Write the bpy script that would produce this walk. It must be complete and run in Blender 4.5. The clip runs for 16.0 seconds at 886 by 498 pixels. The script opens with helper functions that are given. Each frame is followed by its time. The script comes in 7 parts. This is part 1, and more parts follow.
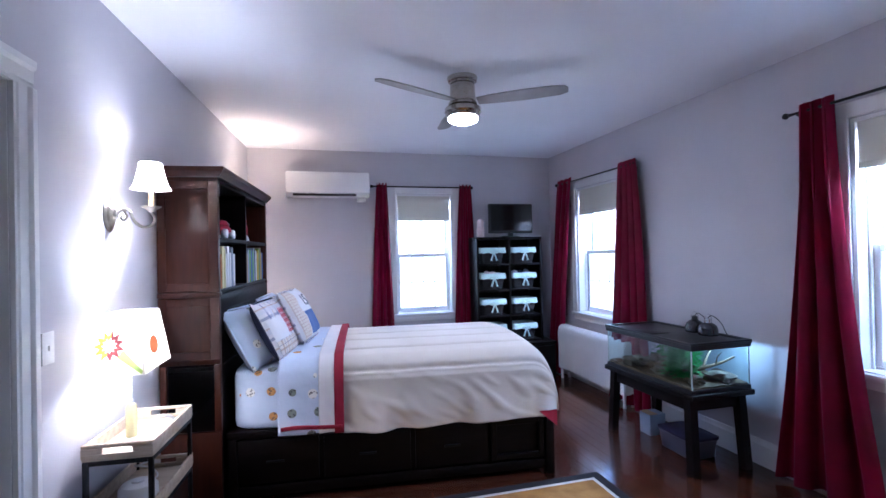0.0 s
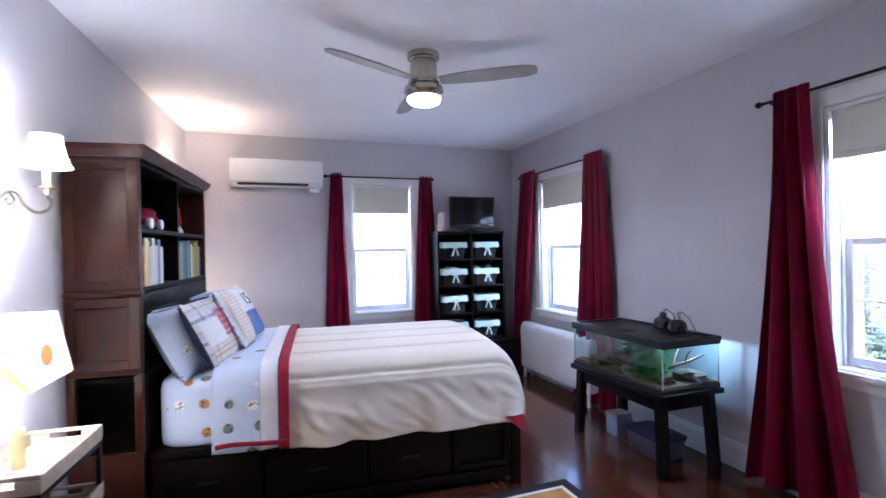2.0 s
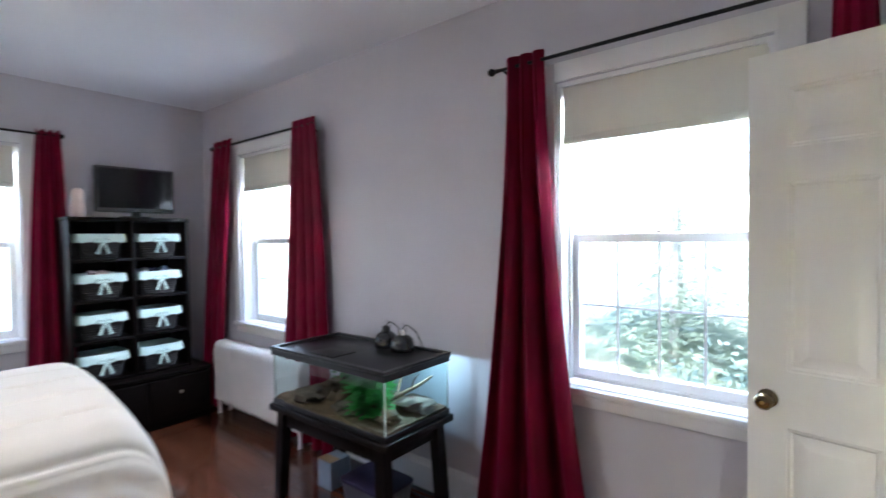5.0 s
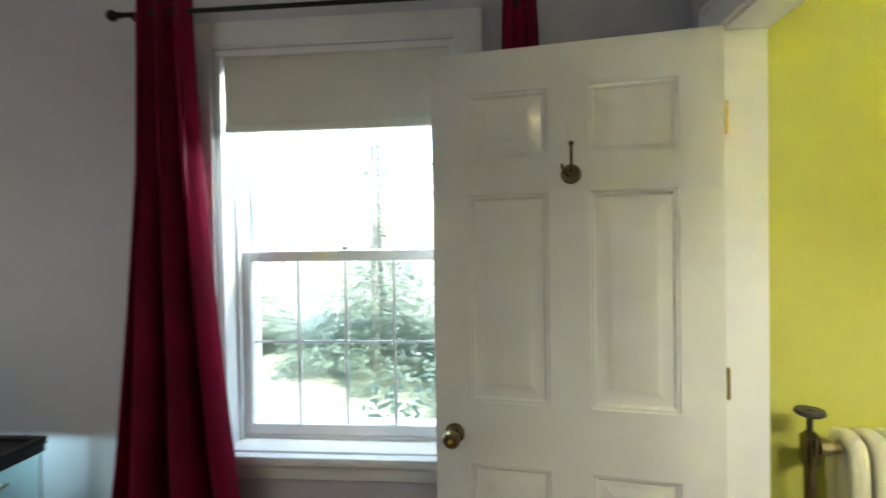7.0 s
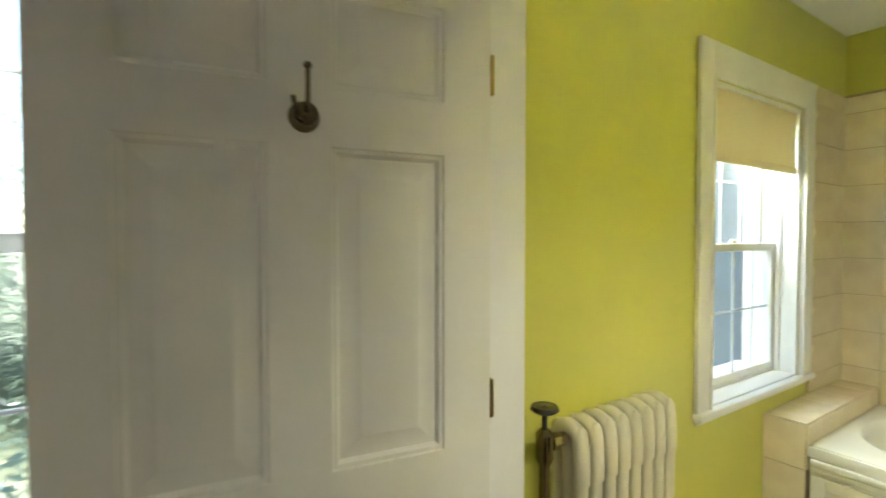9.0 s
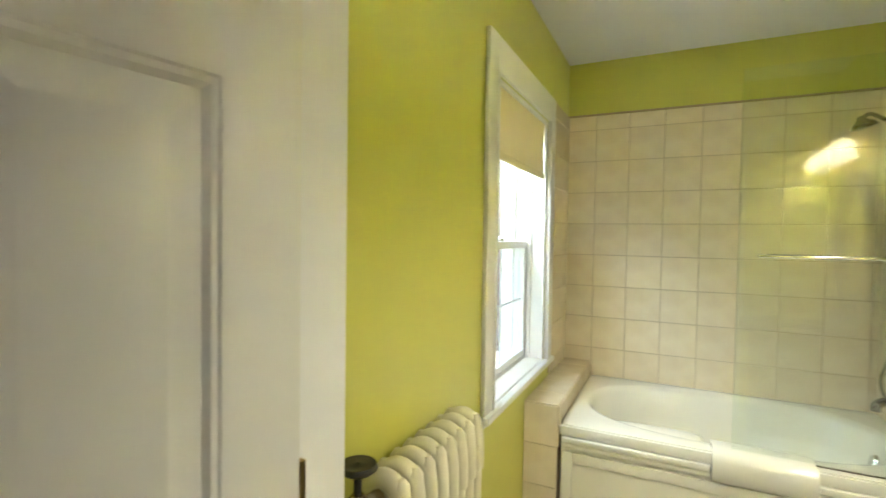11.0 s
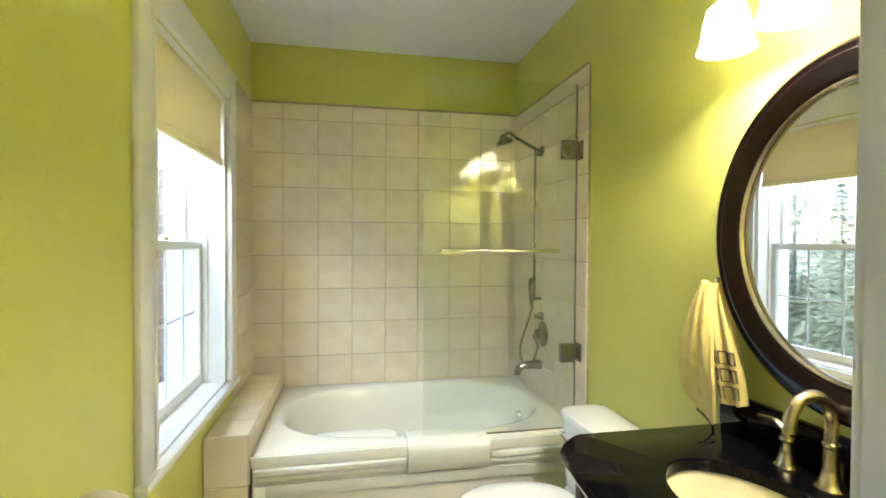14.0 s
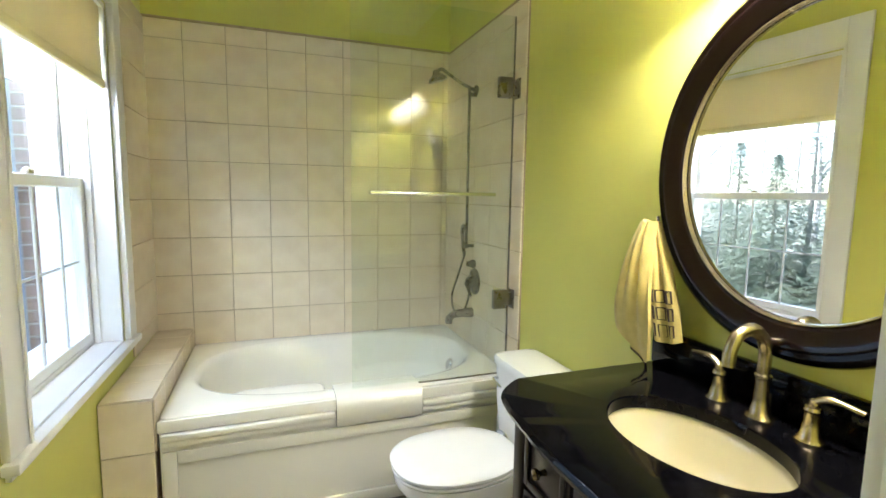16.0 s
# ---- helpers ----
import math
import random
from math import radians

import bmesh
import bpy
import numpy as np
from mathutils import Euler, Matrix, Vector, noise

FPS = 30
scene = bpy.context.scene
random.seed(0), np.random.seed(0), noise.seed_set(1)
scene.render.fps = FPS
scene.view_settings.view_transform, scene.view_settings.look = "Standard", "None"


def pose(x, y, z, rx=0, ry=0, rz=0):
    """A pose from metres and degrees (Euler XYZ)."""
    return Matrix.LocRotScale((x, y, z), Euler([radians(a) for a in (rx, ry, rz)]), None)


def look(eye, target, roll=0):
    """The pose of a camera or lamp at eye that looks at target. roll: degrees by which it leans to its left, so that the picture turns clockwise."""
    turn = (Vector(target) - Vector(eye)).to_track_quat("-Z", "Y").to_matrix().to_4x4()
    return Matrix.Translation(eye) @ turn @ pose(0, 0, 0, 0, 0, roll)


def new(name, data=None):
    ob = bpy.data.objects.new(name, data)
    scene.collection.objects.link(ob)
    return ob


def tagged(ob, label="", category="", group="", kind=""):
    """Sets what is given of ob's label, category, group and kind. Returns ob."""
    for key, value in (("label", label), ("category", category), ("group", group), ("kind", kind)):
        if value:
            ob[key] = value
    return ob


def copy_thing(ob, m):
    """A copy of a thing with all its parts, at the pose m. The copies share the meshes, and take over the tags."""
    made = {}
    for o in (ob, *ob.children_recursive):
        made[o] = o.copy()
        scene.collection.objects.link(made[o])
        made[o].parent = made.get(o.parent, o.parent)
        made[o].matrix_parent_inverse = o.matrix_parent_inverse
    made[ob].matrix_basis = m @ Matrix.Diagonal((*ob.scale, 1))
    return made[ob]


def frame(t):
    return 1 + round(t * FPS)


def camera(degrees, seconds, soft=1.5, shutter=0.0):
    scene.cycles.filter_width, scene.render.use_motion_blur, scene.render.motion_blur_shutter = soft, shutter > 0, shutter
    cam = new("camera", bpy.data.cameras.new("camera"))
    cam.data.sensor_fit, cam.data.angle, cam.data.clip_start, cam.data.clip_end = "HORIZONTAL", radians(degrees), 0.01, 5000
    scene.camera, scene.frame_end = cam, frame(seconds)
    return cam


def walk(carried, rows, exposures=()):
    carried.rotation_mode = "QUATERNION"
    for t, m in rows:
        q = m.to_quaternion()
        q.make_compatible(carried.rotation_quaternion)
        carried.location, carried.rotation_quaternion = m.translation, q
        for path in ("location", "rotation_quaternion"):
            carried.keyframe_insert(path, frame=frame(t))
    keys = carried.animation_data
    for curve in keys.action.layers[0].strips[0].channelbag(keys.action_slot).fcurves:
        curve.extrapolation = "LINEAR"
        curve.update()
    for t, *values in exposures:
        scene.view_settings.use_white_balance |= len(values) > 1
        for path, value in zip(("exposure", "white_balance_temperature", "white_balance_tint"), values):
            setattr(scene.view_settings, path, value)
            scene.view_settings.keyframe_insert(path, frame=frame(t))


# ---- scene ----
cam = camera(86.1, 16.0, shutter=0.6)
PATH = [
    (0, (0.081, 0.155, 1.441), (0.604, 2.085, 1.459), -1.2),
    (0.5, (0.084, 0.216, 1.435), (0.618, 2.143, 1.452), -1.0),
    (1, (0.086, 0.272, 1.437), (0.649, 2.191, 1.446), -0.9),
    (1.5, (0.118, 0.34, 1.44), (0.721, 2.247, 1.44), -0.9),
    (2, (0.152, 0.405, 1.424), (0.838, 2.284, 1.423), -1.1),
    (2.5, (0.239, 0.508, 1.425), (1.028, 2.346, 1.42), -1.4),
    (3, (0.352, 0.647, 1.432), (1.269, 2.424, 1.416), -1.7),
    (3.2, (0.396, 0.695, 1.442), (1.37, 2.442, 1.414), -1.8),
    (5.3, (0.979, 1.13, 1.432), (2.626, 2.265, 1.409), -0.8),
    (5.5, (1.045, 1.125, 1.429), (2.745, 2.179, 1.423), -1.0),
    (6, (1.181, 1.159, 1.481), (3.028, 1.924, 1.429), -1.8),
    (6.5, (1.265, 1.146, 1.475), (3.209, 1.612, 1.432), -1.4),
    (7, (1.361, 1.16, 1.465), (3.354, 1.327, 1.436), -0.9),
    (7.5, (1.464, 1.214, 1.466), (3.458, 1.063, 1.427), -0.3),
    (8, (1.625, 1.29, 1.446), (3.548, 0.744, 1.41), 0.2),
    (8.5, (1.751, 1.254, 1.425), (3.562, 0.406, 1.389), 0.1),
    (9, (1.874, 1.176, 1.433), (3.543, 0.076, 1.381), -0.0),
    (9.2, (1.926, 1.147, 1.435), (3.527, -0.05, 1.384), 0.0),
    (11.3, (2.26, 0.962, 1.426), (3.004, -0.894, 1.373), 0.7),
    (11.5, (2.265, 0.932, 1.426), (2.922, -0.956, 1.378), 0.5),
    (12, (2.289, 0.887, 1.434), (2.717, -1.066, 1.389), 0.2),
    (12.5, (2.301, 0.838, 1.424), (2.498, -1.152, 1.386), -0.0),
    (13, (2.3, 0.804, 1.418), (2.278, -1.195, 1.385), -0.1),
    (13.5, (2.312, 0.768, 1.414), (2.096, -1.22, 1.384), 0.0),
    (14, (2.318, 0.728, 1.404), (1.936, -1.235, 1.369), 0.3),
    (14.5, (2.313, 0.692, 1.393), (1.802, -1.24, 1.321), 0.5),
    (15, (2.306, 0.655, 1.376), (1.706, -1.249, 1.25), 0.7),
    (15.5, (2.307, 0.616, 1.361), (1.665, -1.269, 1.179), 0.9),
    (16, (2.309, 0.595, 1.349), (1.629, -1.273, 1.128), 0.9),
]
EXPOSURES = [(0, 3.55, 4950, 22), (3, 3.8, 5550, 21), (5.5, 3.75, 6000, 10), (6.5, 3.35, 6300, 4), (7, 2.95, 6500, 1), (7.5, 2.95, 6500, 1),
             (8, 2.75, 6600, -4), (9, 2.6, 7100, 0), (12.5, 2.75, 6700, 5), (16, 2.68, 6100, 12)]
walk(cam, [(t, look(eye, target, roll)) for t, eye, target, roll in PATH], EXPOSURES)

# ---- world and sun: bright hazy daylight, the sun behind the house ----
world = bpy.data.worlds.new("sky")
scene.world = world
world.use_nodes = True
wn = world.node_tree
sky = wn.nodes.new("ShaderNodeTexSky")
sky.sky_type, sky.sun_disc = "NISHITA", False
sky.sun_elevation, sky.sun_rotation = radians(42), radians(234)
sky.air_density, sky.dust_density = 1.0, 1.0
wn.links.new(sky.outputs[0], wn.nodes["Background"].inputs[0])
wn.nodes["Background"].inputs[1].default_value = 0.15

sun = new("sun", bpy.data.lights.new("sun", "SUN"))
sun.data.energy, sun.data.angle, sun.data.color = 2.4, radians(10), (1.0, 0.96, 0.9)
sun.matrix_world = look((-16, -11, 17.5), (0, 0, 0))


def lamp(name, place, watts, colour, radius=0.03):
    ob = new(name, bpy.data.lights.new(name, "POINT"))
    ob.data.energy, ob.data.color, ob.data.shadow_soft_size = watts, colour, radius
    ob.location = place
    return ob


# ---- the plan, in metres ----
EAST, NORTH, CEIL = 2.91, 5.49, 2.595
THICK = 0.25                                # outer walls
BED_S, BATH_N = 0.50, 0.39                  # the two faces of the wall between the rooms
BATH_W, BATH_S = 1.235, -2.306              # tiled faces of the bathroom
DOOR_W, DOOR_E = 1.855, 2.738                 # opening of the bathroom door
WEST = pose(-0.586, 5.5, 0, 0, 0, -4.55)    # west wall: its local x points into the room, its local -y runs south
BED = pose(-0.443, 3.08, 0, 0, 0, -5.5)     # bookcase and bed: local x along the bed, local y across it
SILL, HEAD = 0.76, 2.125
WIN_N = (0.975, 1.645)
WIN_A = (4.02, 4.86)
WIN_B = (1.24, 2.06)
WIN_BATH = (-1.72, -0.82)
BSILL, BHEAD = 0.715, 2.085

# ---- daylight at the window heads, just outside the panes ----
def sky_lamp(at, width, watts):
    """The sky's light in a window opening; at: a place in the opening, its local y pointing outwards."""
    ob = new("window_daylight", bpy.data.lights.new("window_daylight", "AREA"))
    ob.data.shape, ob.data.size, ob.data.size_y = "RECTANGLE", width, 0.30
    ob.data.energy, ob.data.color = watts, (0.84, 0.92, 1.0)
    ob.matrix_world = at @ pose(0, 0.30, 0, -50)
    return ob


sky_lamp(pose((WIN_N[0] + WIN_N[1]) / 2, NORTH, HEAD), WIN_N[1] - WIN_N[0], 5.0)
sky_lamp(pose(EAST, (WIN_A[0] + WIN_A[1]) / 2, HEAD, 0, 0, -90), WIN_A[1] - WIN_A[0], 8.0)
sky_lamp(pose(EAST, (WIN_B[0] + WIN_B[1]) / 2, HEAD, 0, 0, -90), WIN_B[1] - WIN_B[0], 10.0)
sky_lamp(pose(EAST, (WIN_BATH[0] + WIN_BATH[1]) / 2, BHEAD, 0, 0, -90), WIN_BATH[1] - WIN_BATH[0], 9.5)

# ---- lamps that the rooms have ----
fan_lamp = new("fan_bulb", bpy.data.lights.new("fan_bulb", "SPOT"))
fan_lamp.data.energy, fan_lamp.data.color, fan_lamp.data.shadow_soft_size = 1.6, (1.0, 0.98, 0.95), 0.085
fan_lamp.data.spot_size, fan_lamp.data.spot_blend = radians(165), 0.4
fan_lamp.location = (1.04, 3.12, 2.20)
sconce_lamp = lamp("sconce_bulb", WEST @ Vector((0.165, -2.86, 1.84)), 1.05, (1.0, 0.93, 0.84), 0.03)
far_sconce_lamp = lamp("sconce_bulb", WEST @ Vector((0.165, -0.62, 1.84)), 3.9, (1.0, 0.70, 0.40), 0.03)
table_lamp_light = lamp("table_lamp_bulb", WEST @ Vector((0.128, -3.0, 1.08)), 0.8, (1.0, 0.96, 0.90), 0.03)
tank_lamp = lamp("tank_bulb", (2.66, 2.74, 0.79), 0.42, (0.55, 0.85, 1.0), 0.03)
for bulb_y in (-0.27, -0.09, 0.09, 0.27):
    lamp("vanity_bulb", (1.385, bulb_y - 0.055, 1.93), 5.6, (1.0, 0.93, 0.80), 0.03)

# ---- materials ----
def nodes_of(name):
    m = bpy.data.materials.new(name)
    m.use_nodes = True
    return m, m.node_tree.nodes, m.node_tree.links, m.node_tree.nodes["Principled BSDF"]


def surf(name, a, b=None, rough=0.5, scale=6.0, bump=0.1, fine=120.0, metal=0.0, coat=0.0, stretch=(1, 1, 1), sheen=0.0, through_light=0.0, vary=0.0):
    """A surface with two scales of variation: colour clouds between a and b, and a fine relief. vary: change from piece to piece."""
    m, n, l, p = nodes_of(name)
    b = b or tuple(c * 0.82 for c in a)
    co, mp = n.new("ShaderNodeTexCoord"), n.new("ShaderNodeMapping")
    mp.inputs["Scale"].default_value = stretch
    l.new(co.outputs["Object"], mp.inputs[0])
    big = n.new("ShaderNodeTexNoise")
    big.inputs["Scale"].default_value, big.inputs["Detail"].default_value = scale, 6
    l.new(mp.outputs[0], big.inputs["Vector"])
    mix = n.new("ShaderNodeMix")
    mix.data_type = "RGBA"
    mix.inputs["A"].default_value, mix.inputs["B"].default_value = (*a, 1), (*b, 1)
    ramp = n.new("ShaderNodeMapRange")
    ramp.inputs["From Min"].default_value, ramp.inputs["From Max"].default_value = 0.35, 0.65
    l.new(big.outputs["Fac"], ramp.inputs["Value"])
    l.new(ramp.outputs[0], mix.inputs["Factor"])
    colour = mix.outputs["Result"]
    if vary:
        info, hsv, mr = n.new("ShaderNodeObjectInfo"), n.new("ShaderNodeHueSaturation"), n.new("ShaderNodeMapRange")
        mr.inputs["To Min"].default_value, mr.inputs["To Max"].default_value = 1 - vary, 1 + vary
        l.new(info.outputs["Random"], mr.inputs["Value"])
        l.new(mr.outputs[0], hsv.inputs["Value"])
        l.new(colour, hsv.inputs["Color"])
        colour = hsv.outputs[0]
    l.new(colour, p.inputs["Base Color"])
    p.inputs["Roughness"].default_value, p.inputs["Metallic"].default_value = rough, metal
    p.inputs["Coat Weight"].default_value, p.inputs["Sheen Weight"].default_value = coat, sheen
    rr = n.new("ShaderNodeMapRange")
    rr.inputs["To Min"].default_value, rr.inputs["To Max"].default_value = rough * 0.85, min(1, rough * 1.15)
    l.new(big.outputs["Fac"], rr.inputs["Value"])
    l.new(rr.outputs[0], p.inputs["Roughness"])
    if through_light:
        p.inputs["Subsurface Weight"].default_value = 0.0
        tr, ms = n.new("ShaderNodeBsdfTranslucent"), n.new("ShaderNodeMixShader")
        ms.inputs[0].default_value = through_light
        l.new(colour, tr.inputs[0])
        l.new(p.outputs[0], ms.inputs[1])
        l.new(tr.outputs[0], ms.inputs[2])
        l.new(ms.outputs[0], n["Material Output"].inputs["Surface"])
    if bump:
        f, bm_ = n.new("ShaderNodeTexNoise"), n.new("ShaderNodeBump")
        f.inputs["Scale"].default_value, f.inputs["Detail"].default_value = fine, 3
        l.new(mp.outputs[0], f.inputs["Vector"])
        bm_.inputs["Strength"].default_value, bm_.inputs["Distance"].default_value = bump, 0.002
        l.new(f.outputs["Fac"], bm_.inputs["Height"])
        l.new(bm_.outputs[0], p.inputs["Normal"])
    return m


def clear_glass(name, tint=(1, 1, 1)):
    """Thin clear glass: transparent, with a gloss that grows at grazing angles."""
    m, n, l, p = nodes_of(name)
    tr, gl, ms, fr = (n.new("ShaderNode" + k) for k in ("BsdfTransparent", "BsdfGlossy", "MixShader", "LayerWeight"))
    fr.inputs["Blend"].default_value = 0.5
    tr.inputs[0].default_value = (*tint, 1)
    gl.inputs["Roughness"].default_value = 0.01
    up, mr = n.new("ShaderNodeMath"), n.new("ShaderNodeMapRange")
    up.operation = "POWER"
    up.inputs[1].default_value = 5.0
    mr.inputs["To Min"].default_value, mr.inputs["To Max"].default_value = 0.05, 0.95
    l.new(fr.outputs["Facing"], up.inputs[0])
    l.new(up.outputs[0], mr.inputs["Value"])
    l.new(mr.outputs[0], ms.inputs[0])
    l.new(tr.outputs[0], ms.inputs[1])
    l.new(gl.outputs[0], ms.inputs[2])
    l.new(ms.outputs[0], n["Material Output"].inputs["Surface"])
    return m


def glow(name, colour, strength):
    m, n, l, p = nodes_of(name)
    p.inputs["Base Color"].default_value = (*colour, 1)
    p.inputs["Emission Color"].default_value = (*colour, 1)
    p.inputs["Emission Strength"].default_value = strength
    return m


def dotted(name, ground, spots, scale, size):
    """Cloth printed with scattered round balls."""
    m, n, l, p = nodes_of(name)
    co, vo, lt, ramp, mix = n.new("ShaderNodeTexCoord"), n.new("ShaderNodeTexVoronoi"), n.new("ShaderNodeMath"), n.new("ShaderNodeValToRGB"), n.new("ShaderNodeMix")
    vo.inputs["Scale"].default_value, vo.inputs["Randomness"].default_value = scale, 0.55
    lt.operation = "LESS_THAN"
    lt.inputs[1].default_value = size
    mix.data_type = "RGBA"
    ramp.color_ramp.interpolation = "CONSTANT"
    while len(ramp.color_ramp.elements) < len(spots):
        ramp.color_ramp.elements.new(0.5)
    for i, c in enumerate(spots):
        ramp.color_ramp.elements[i].position = i / len(spots)
        ramp.color_ramp.elements[i].color = (*c, 1)
    mix.inputs["A"].default_value = (*ground, 1)
    l.new(co.outputs["Object"], vo.inputs["Vector"])
    l.new(vo.outputs["Distance"], lt.inputs[0])
    l.new(vo.outputs["Color"], ramp.inputs[0])
    l.new(lt.outputs[0], mix.inputs["Factor"])
    seam, near, dark = n.new("ShaderNodeTexVoronoi"), n.new("ShaderNodeMath"), n.new("ShaderNodeMix")
    seam.inputs["Scale"].default_value = scale * 7
    near.operation, dark.data_type = "LESS_THAN", "RGBA"
    near.inputs[1].default_value = 0.36
    l.new(co.outputs["Object"], seam.inputs["Vector"])
    l.new(seam.outputs["Distance"], near.inputs[0])
    keep = n.new("ShaderNodeMath")
    keep.operation = "MULTIPLY"
    keep.inputs[1].default_value = 0.8
    l.new(near.outputs[0], keep.inputs[0])
    l.new(keep.outputs[0], dark.inputs["Factor"])
    l.new(ramp.outputs[0], dark.inputs["A"])
    dark.inputs["B"].default_value = (0.05, 0.05, 0.06, 1)
    l.new(dark.outputs["Result"], mix.inputs["B"])
    weave, rise = n.new("ShaderNodeTexNoise"), n.new("ShaderNodeBump")
    weave.inputs["Scale"].default_value = 14
    rise.inputs["Strength"].default_value, rise.inputs["Distance"].default_value = 0.35, 0.01
    l.new(co.outputs["Object"], weave.inputs["Vector"])
    l.new(weave.outputs["Fac"], rise.inputs["Height"])
    l.new(rise.outputs[0], p.inputs["Normal"])
    l.new(mix.outputs["Result"], p.inputs["Base Color"])
    p.inputs["Roughness"].default_value = 0.85
    return m


def plaid(name, ground, bars, pitch):
    """Woven checks: bars of colour both ways over a ground."""
    m, n, l, p = nodes_of(name)
    co, sep = n.new("ShaderNodeTexCoord"), n.new("ShaderNodeSeparateXYZ")
    l.new(co.outputs["Object"], sep.inputs[0])
    colour = None
    for k, (c, width, shift) in enumerate(bars):
        for axis in (0, 1):
            mod, gt, mix = n.new("ShaderNodeMath"), n.new("ShaderNodeMath"), n.new("ShaderNodeMix")
            add = n.new("ShaderNodeMath")
            add.inputs[1].default_value = shift + 5
            mod.operation, gt.operation, mix.data_type = "FLOORED_MODULO", "LESS_THAN", "RGBA"
            mod.inputs[1].default_value, gt.inputs[1].default_value = pitch, width
            l.new(sep.outputs[axis], add.inputs[0])
            l.new(add.outputs[0], mod.inputs[0])
            l.new(mod.outputs[0], gt.inputs[0])
            half = n.new("ShaderNodeMath")
            half.operation = "MULTIPLY"
            half.inputs[1].default_value = 0.6
            l.new(gt.outputs[0], half.inputs[0])
            l.new(half.outputs[0], mix.inputs["Factor"])
            mix.inputs["A"].default_value, mix.inputs["B"].default_value = (*ground, 1), (*c, 1)
            if colour:
                l.new(colour, mix.inputs["A"])
            colour = mix.outputs["Result"]
    l.new(colour, p.inputs["Base Color"])
    p.inputs["Roughness"].default_value = 0.9
    return m


def planks(name, a, b, rough):
    """Stained boards with grain along their length (object y), each a little different."""
    m = surf(name, a, b, rough, 5, 0.06, 60, coat=0.25, stretch=(9, 0.8, 9), vary=0.3)
    return m


M_WALL = surf("lilac_grey_wall_paint", (0.56, 0.545, 0.585), (0.53, 0.515, 0.555), 0.55, 1.5, 0.08, 220)
M_LIME = surf("lime_yellow_wall_paint", (0.58, 0.57, 0.135), (0.55, 0.54, 0.12), 0.36, 1.5, 0.08, 220)
M_CEIL = surf("white_ceiling_paint", (0.80, 0.81, 0.86), (0.77, 0.78, 0.83), 0.7, 1.2, 0.08, 200)
M_TRIM = surf("white_gloss_trim", (0.80, 0.80, 0.80), (0.76, 0.76, 0.76), 0.32, 3, 0.04, 90)
M_DOOR = surf("white_door_paint", (0.78, 0.77, 0.72), (0.74, 0.73, 0.68), 0.4, 3, 0.05, 120)
M_FLOOR = planks("dark_red_brown_floor_boards", (0.088, 0.028, 0.014), (0.052, 0.017, 0.008), 0.17)
M_UNDER = surf("dark_floor_joint", (0.012, 0.006, 0.004), None, 0.6)
M_TILEFLOOR = surf("beige_floor_tile", (0.45, 0.38, 0.28), None, 0.4)
M_BROWN = surf("brown_stained_wood", (0.050, 0.0125, 0.0055), (0.033, 0.0080, 0.0036), 0.30, 5, 0.06, 50, coat=0.05, stretch=(8, 8, 0.9))
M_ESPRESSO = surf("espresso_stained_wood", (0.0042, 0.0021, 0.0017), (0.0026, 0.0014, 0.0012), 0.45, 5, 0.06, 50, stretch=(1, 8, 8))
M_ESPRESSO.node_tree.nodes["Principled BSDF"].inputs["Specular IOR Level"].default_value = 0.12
M_BLACKWOOD = surf("black_stained_wood", (0.009, 0.0065, 0.0065), (0.006, 0.0045, 0.0045), 0.42, 5, 0.05, 60, stretch=(8, 1, 8))
M_BROWN.node_tree.nodes["Principled BSDF"].inputs["Specular IOR Level"].default_value = 0.3
M_BLACKWOOD.node_tree.nodes["Principled BSDF"].inputs["Specular IOR Level"].default_value = 0.2
M_VANITY = surf("dark_brown_vanity_wood", (0.012, 0.006, 0.0045), (0.007, 0.0035, 0.0025), 0.3, 5, 0.05, 60, coat=0.3, stretch=(6, 6, 1))
M_FRAME = surf("dark_mahogany_frame", (0.005, 0.0020, 0.0014), (0.003, 0.0013, 0.0010), 0.22, 5, 0.04, 60, coat=0.05)
M_FRAME.node_tree.nodes["Principled BSDF"].inputs["Specular IOR Level"].default_value = 0.3
M_GRANITE = surf("polished_black_granite", (0.0012, 0.0012, 0.0015), (0.004, 0.004, 0.0055), 0.07, 60, 0.0)
M_CURTAIN = surf("crimson_curtain_satin", (0.235, 0.0012, 0.034), (0.16, 0.001, 0.022), 0.38, 4, 0.12, 300, through_light=0.24)
M_CURTAIN.node_tree.nodes["Principled BSDF"].inputs["Specular IOR Level"].default_value = 0.22
M_GRANITE.node_tree.nodes["Principled BSDF"].inputs["Specular IOR Level"].default_value = 0.12
M_BLACKMETAL = surf("black_metal", (0.012, 0.012, 0.013), None, 0.4, 8, 0.05, metal=0.6)
M_NICKEL = surf("brushed_nickel", (0.55, 0.52, 0.46), (0.48, 0.45, 0.39), 0.24, 30, 0.03, 200, metal=1)
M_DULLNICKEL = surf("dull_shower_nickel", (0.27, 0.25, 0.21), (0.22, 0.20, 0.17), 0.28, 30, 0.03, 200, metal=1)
M_WARMNICKEL = surf("brushed_bronze_nickel", (0.50, 0.42, 0.28), (0.42, 0.35, 0.23), 0.26, 30, 0.03, 200, metal=1)
M_CHROME = surf("chrome", (0.75, 0.75, 0.75), None, 0.08, 10, 0, metal=1)
M_BRASS = surf("aged_brass", (0.55, 0.40, 0.14), (0.45, 0.32, 0.10), 0.3, 20, 0.03, metal=1)
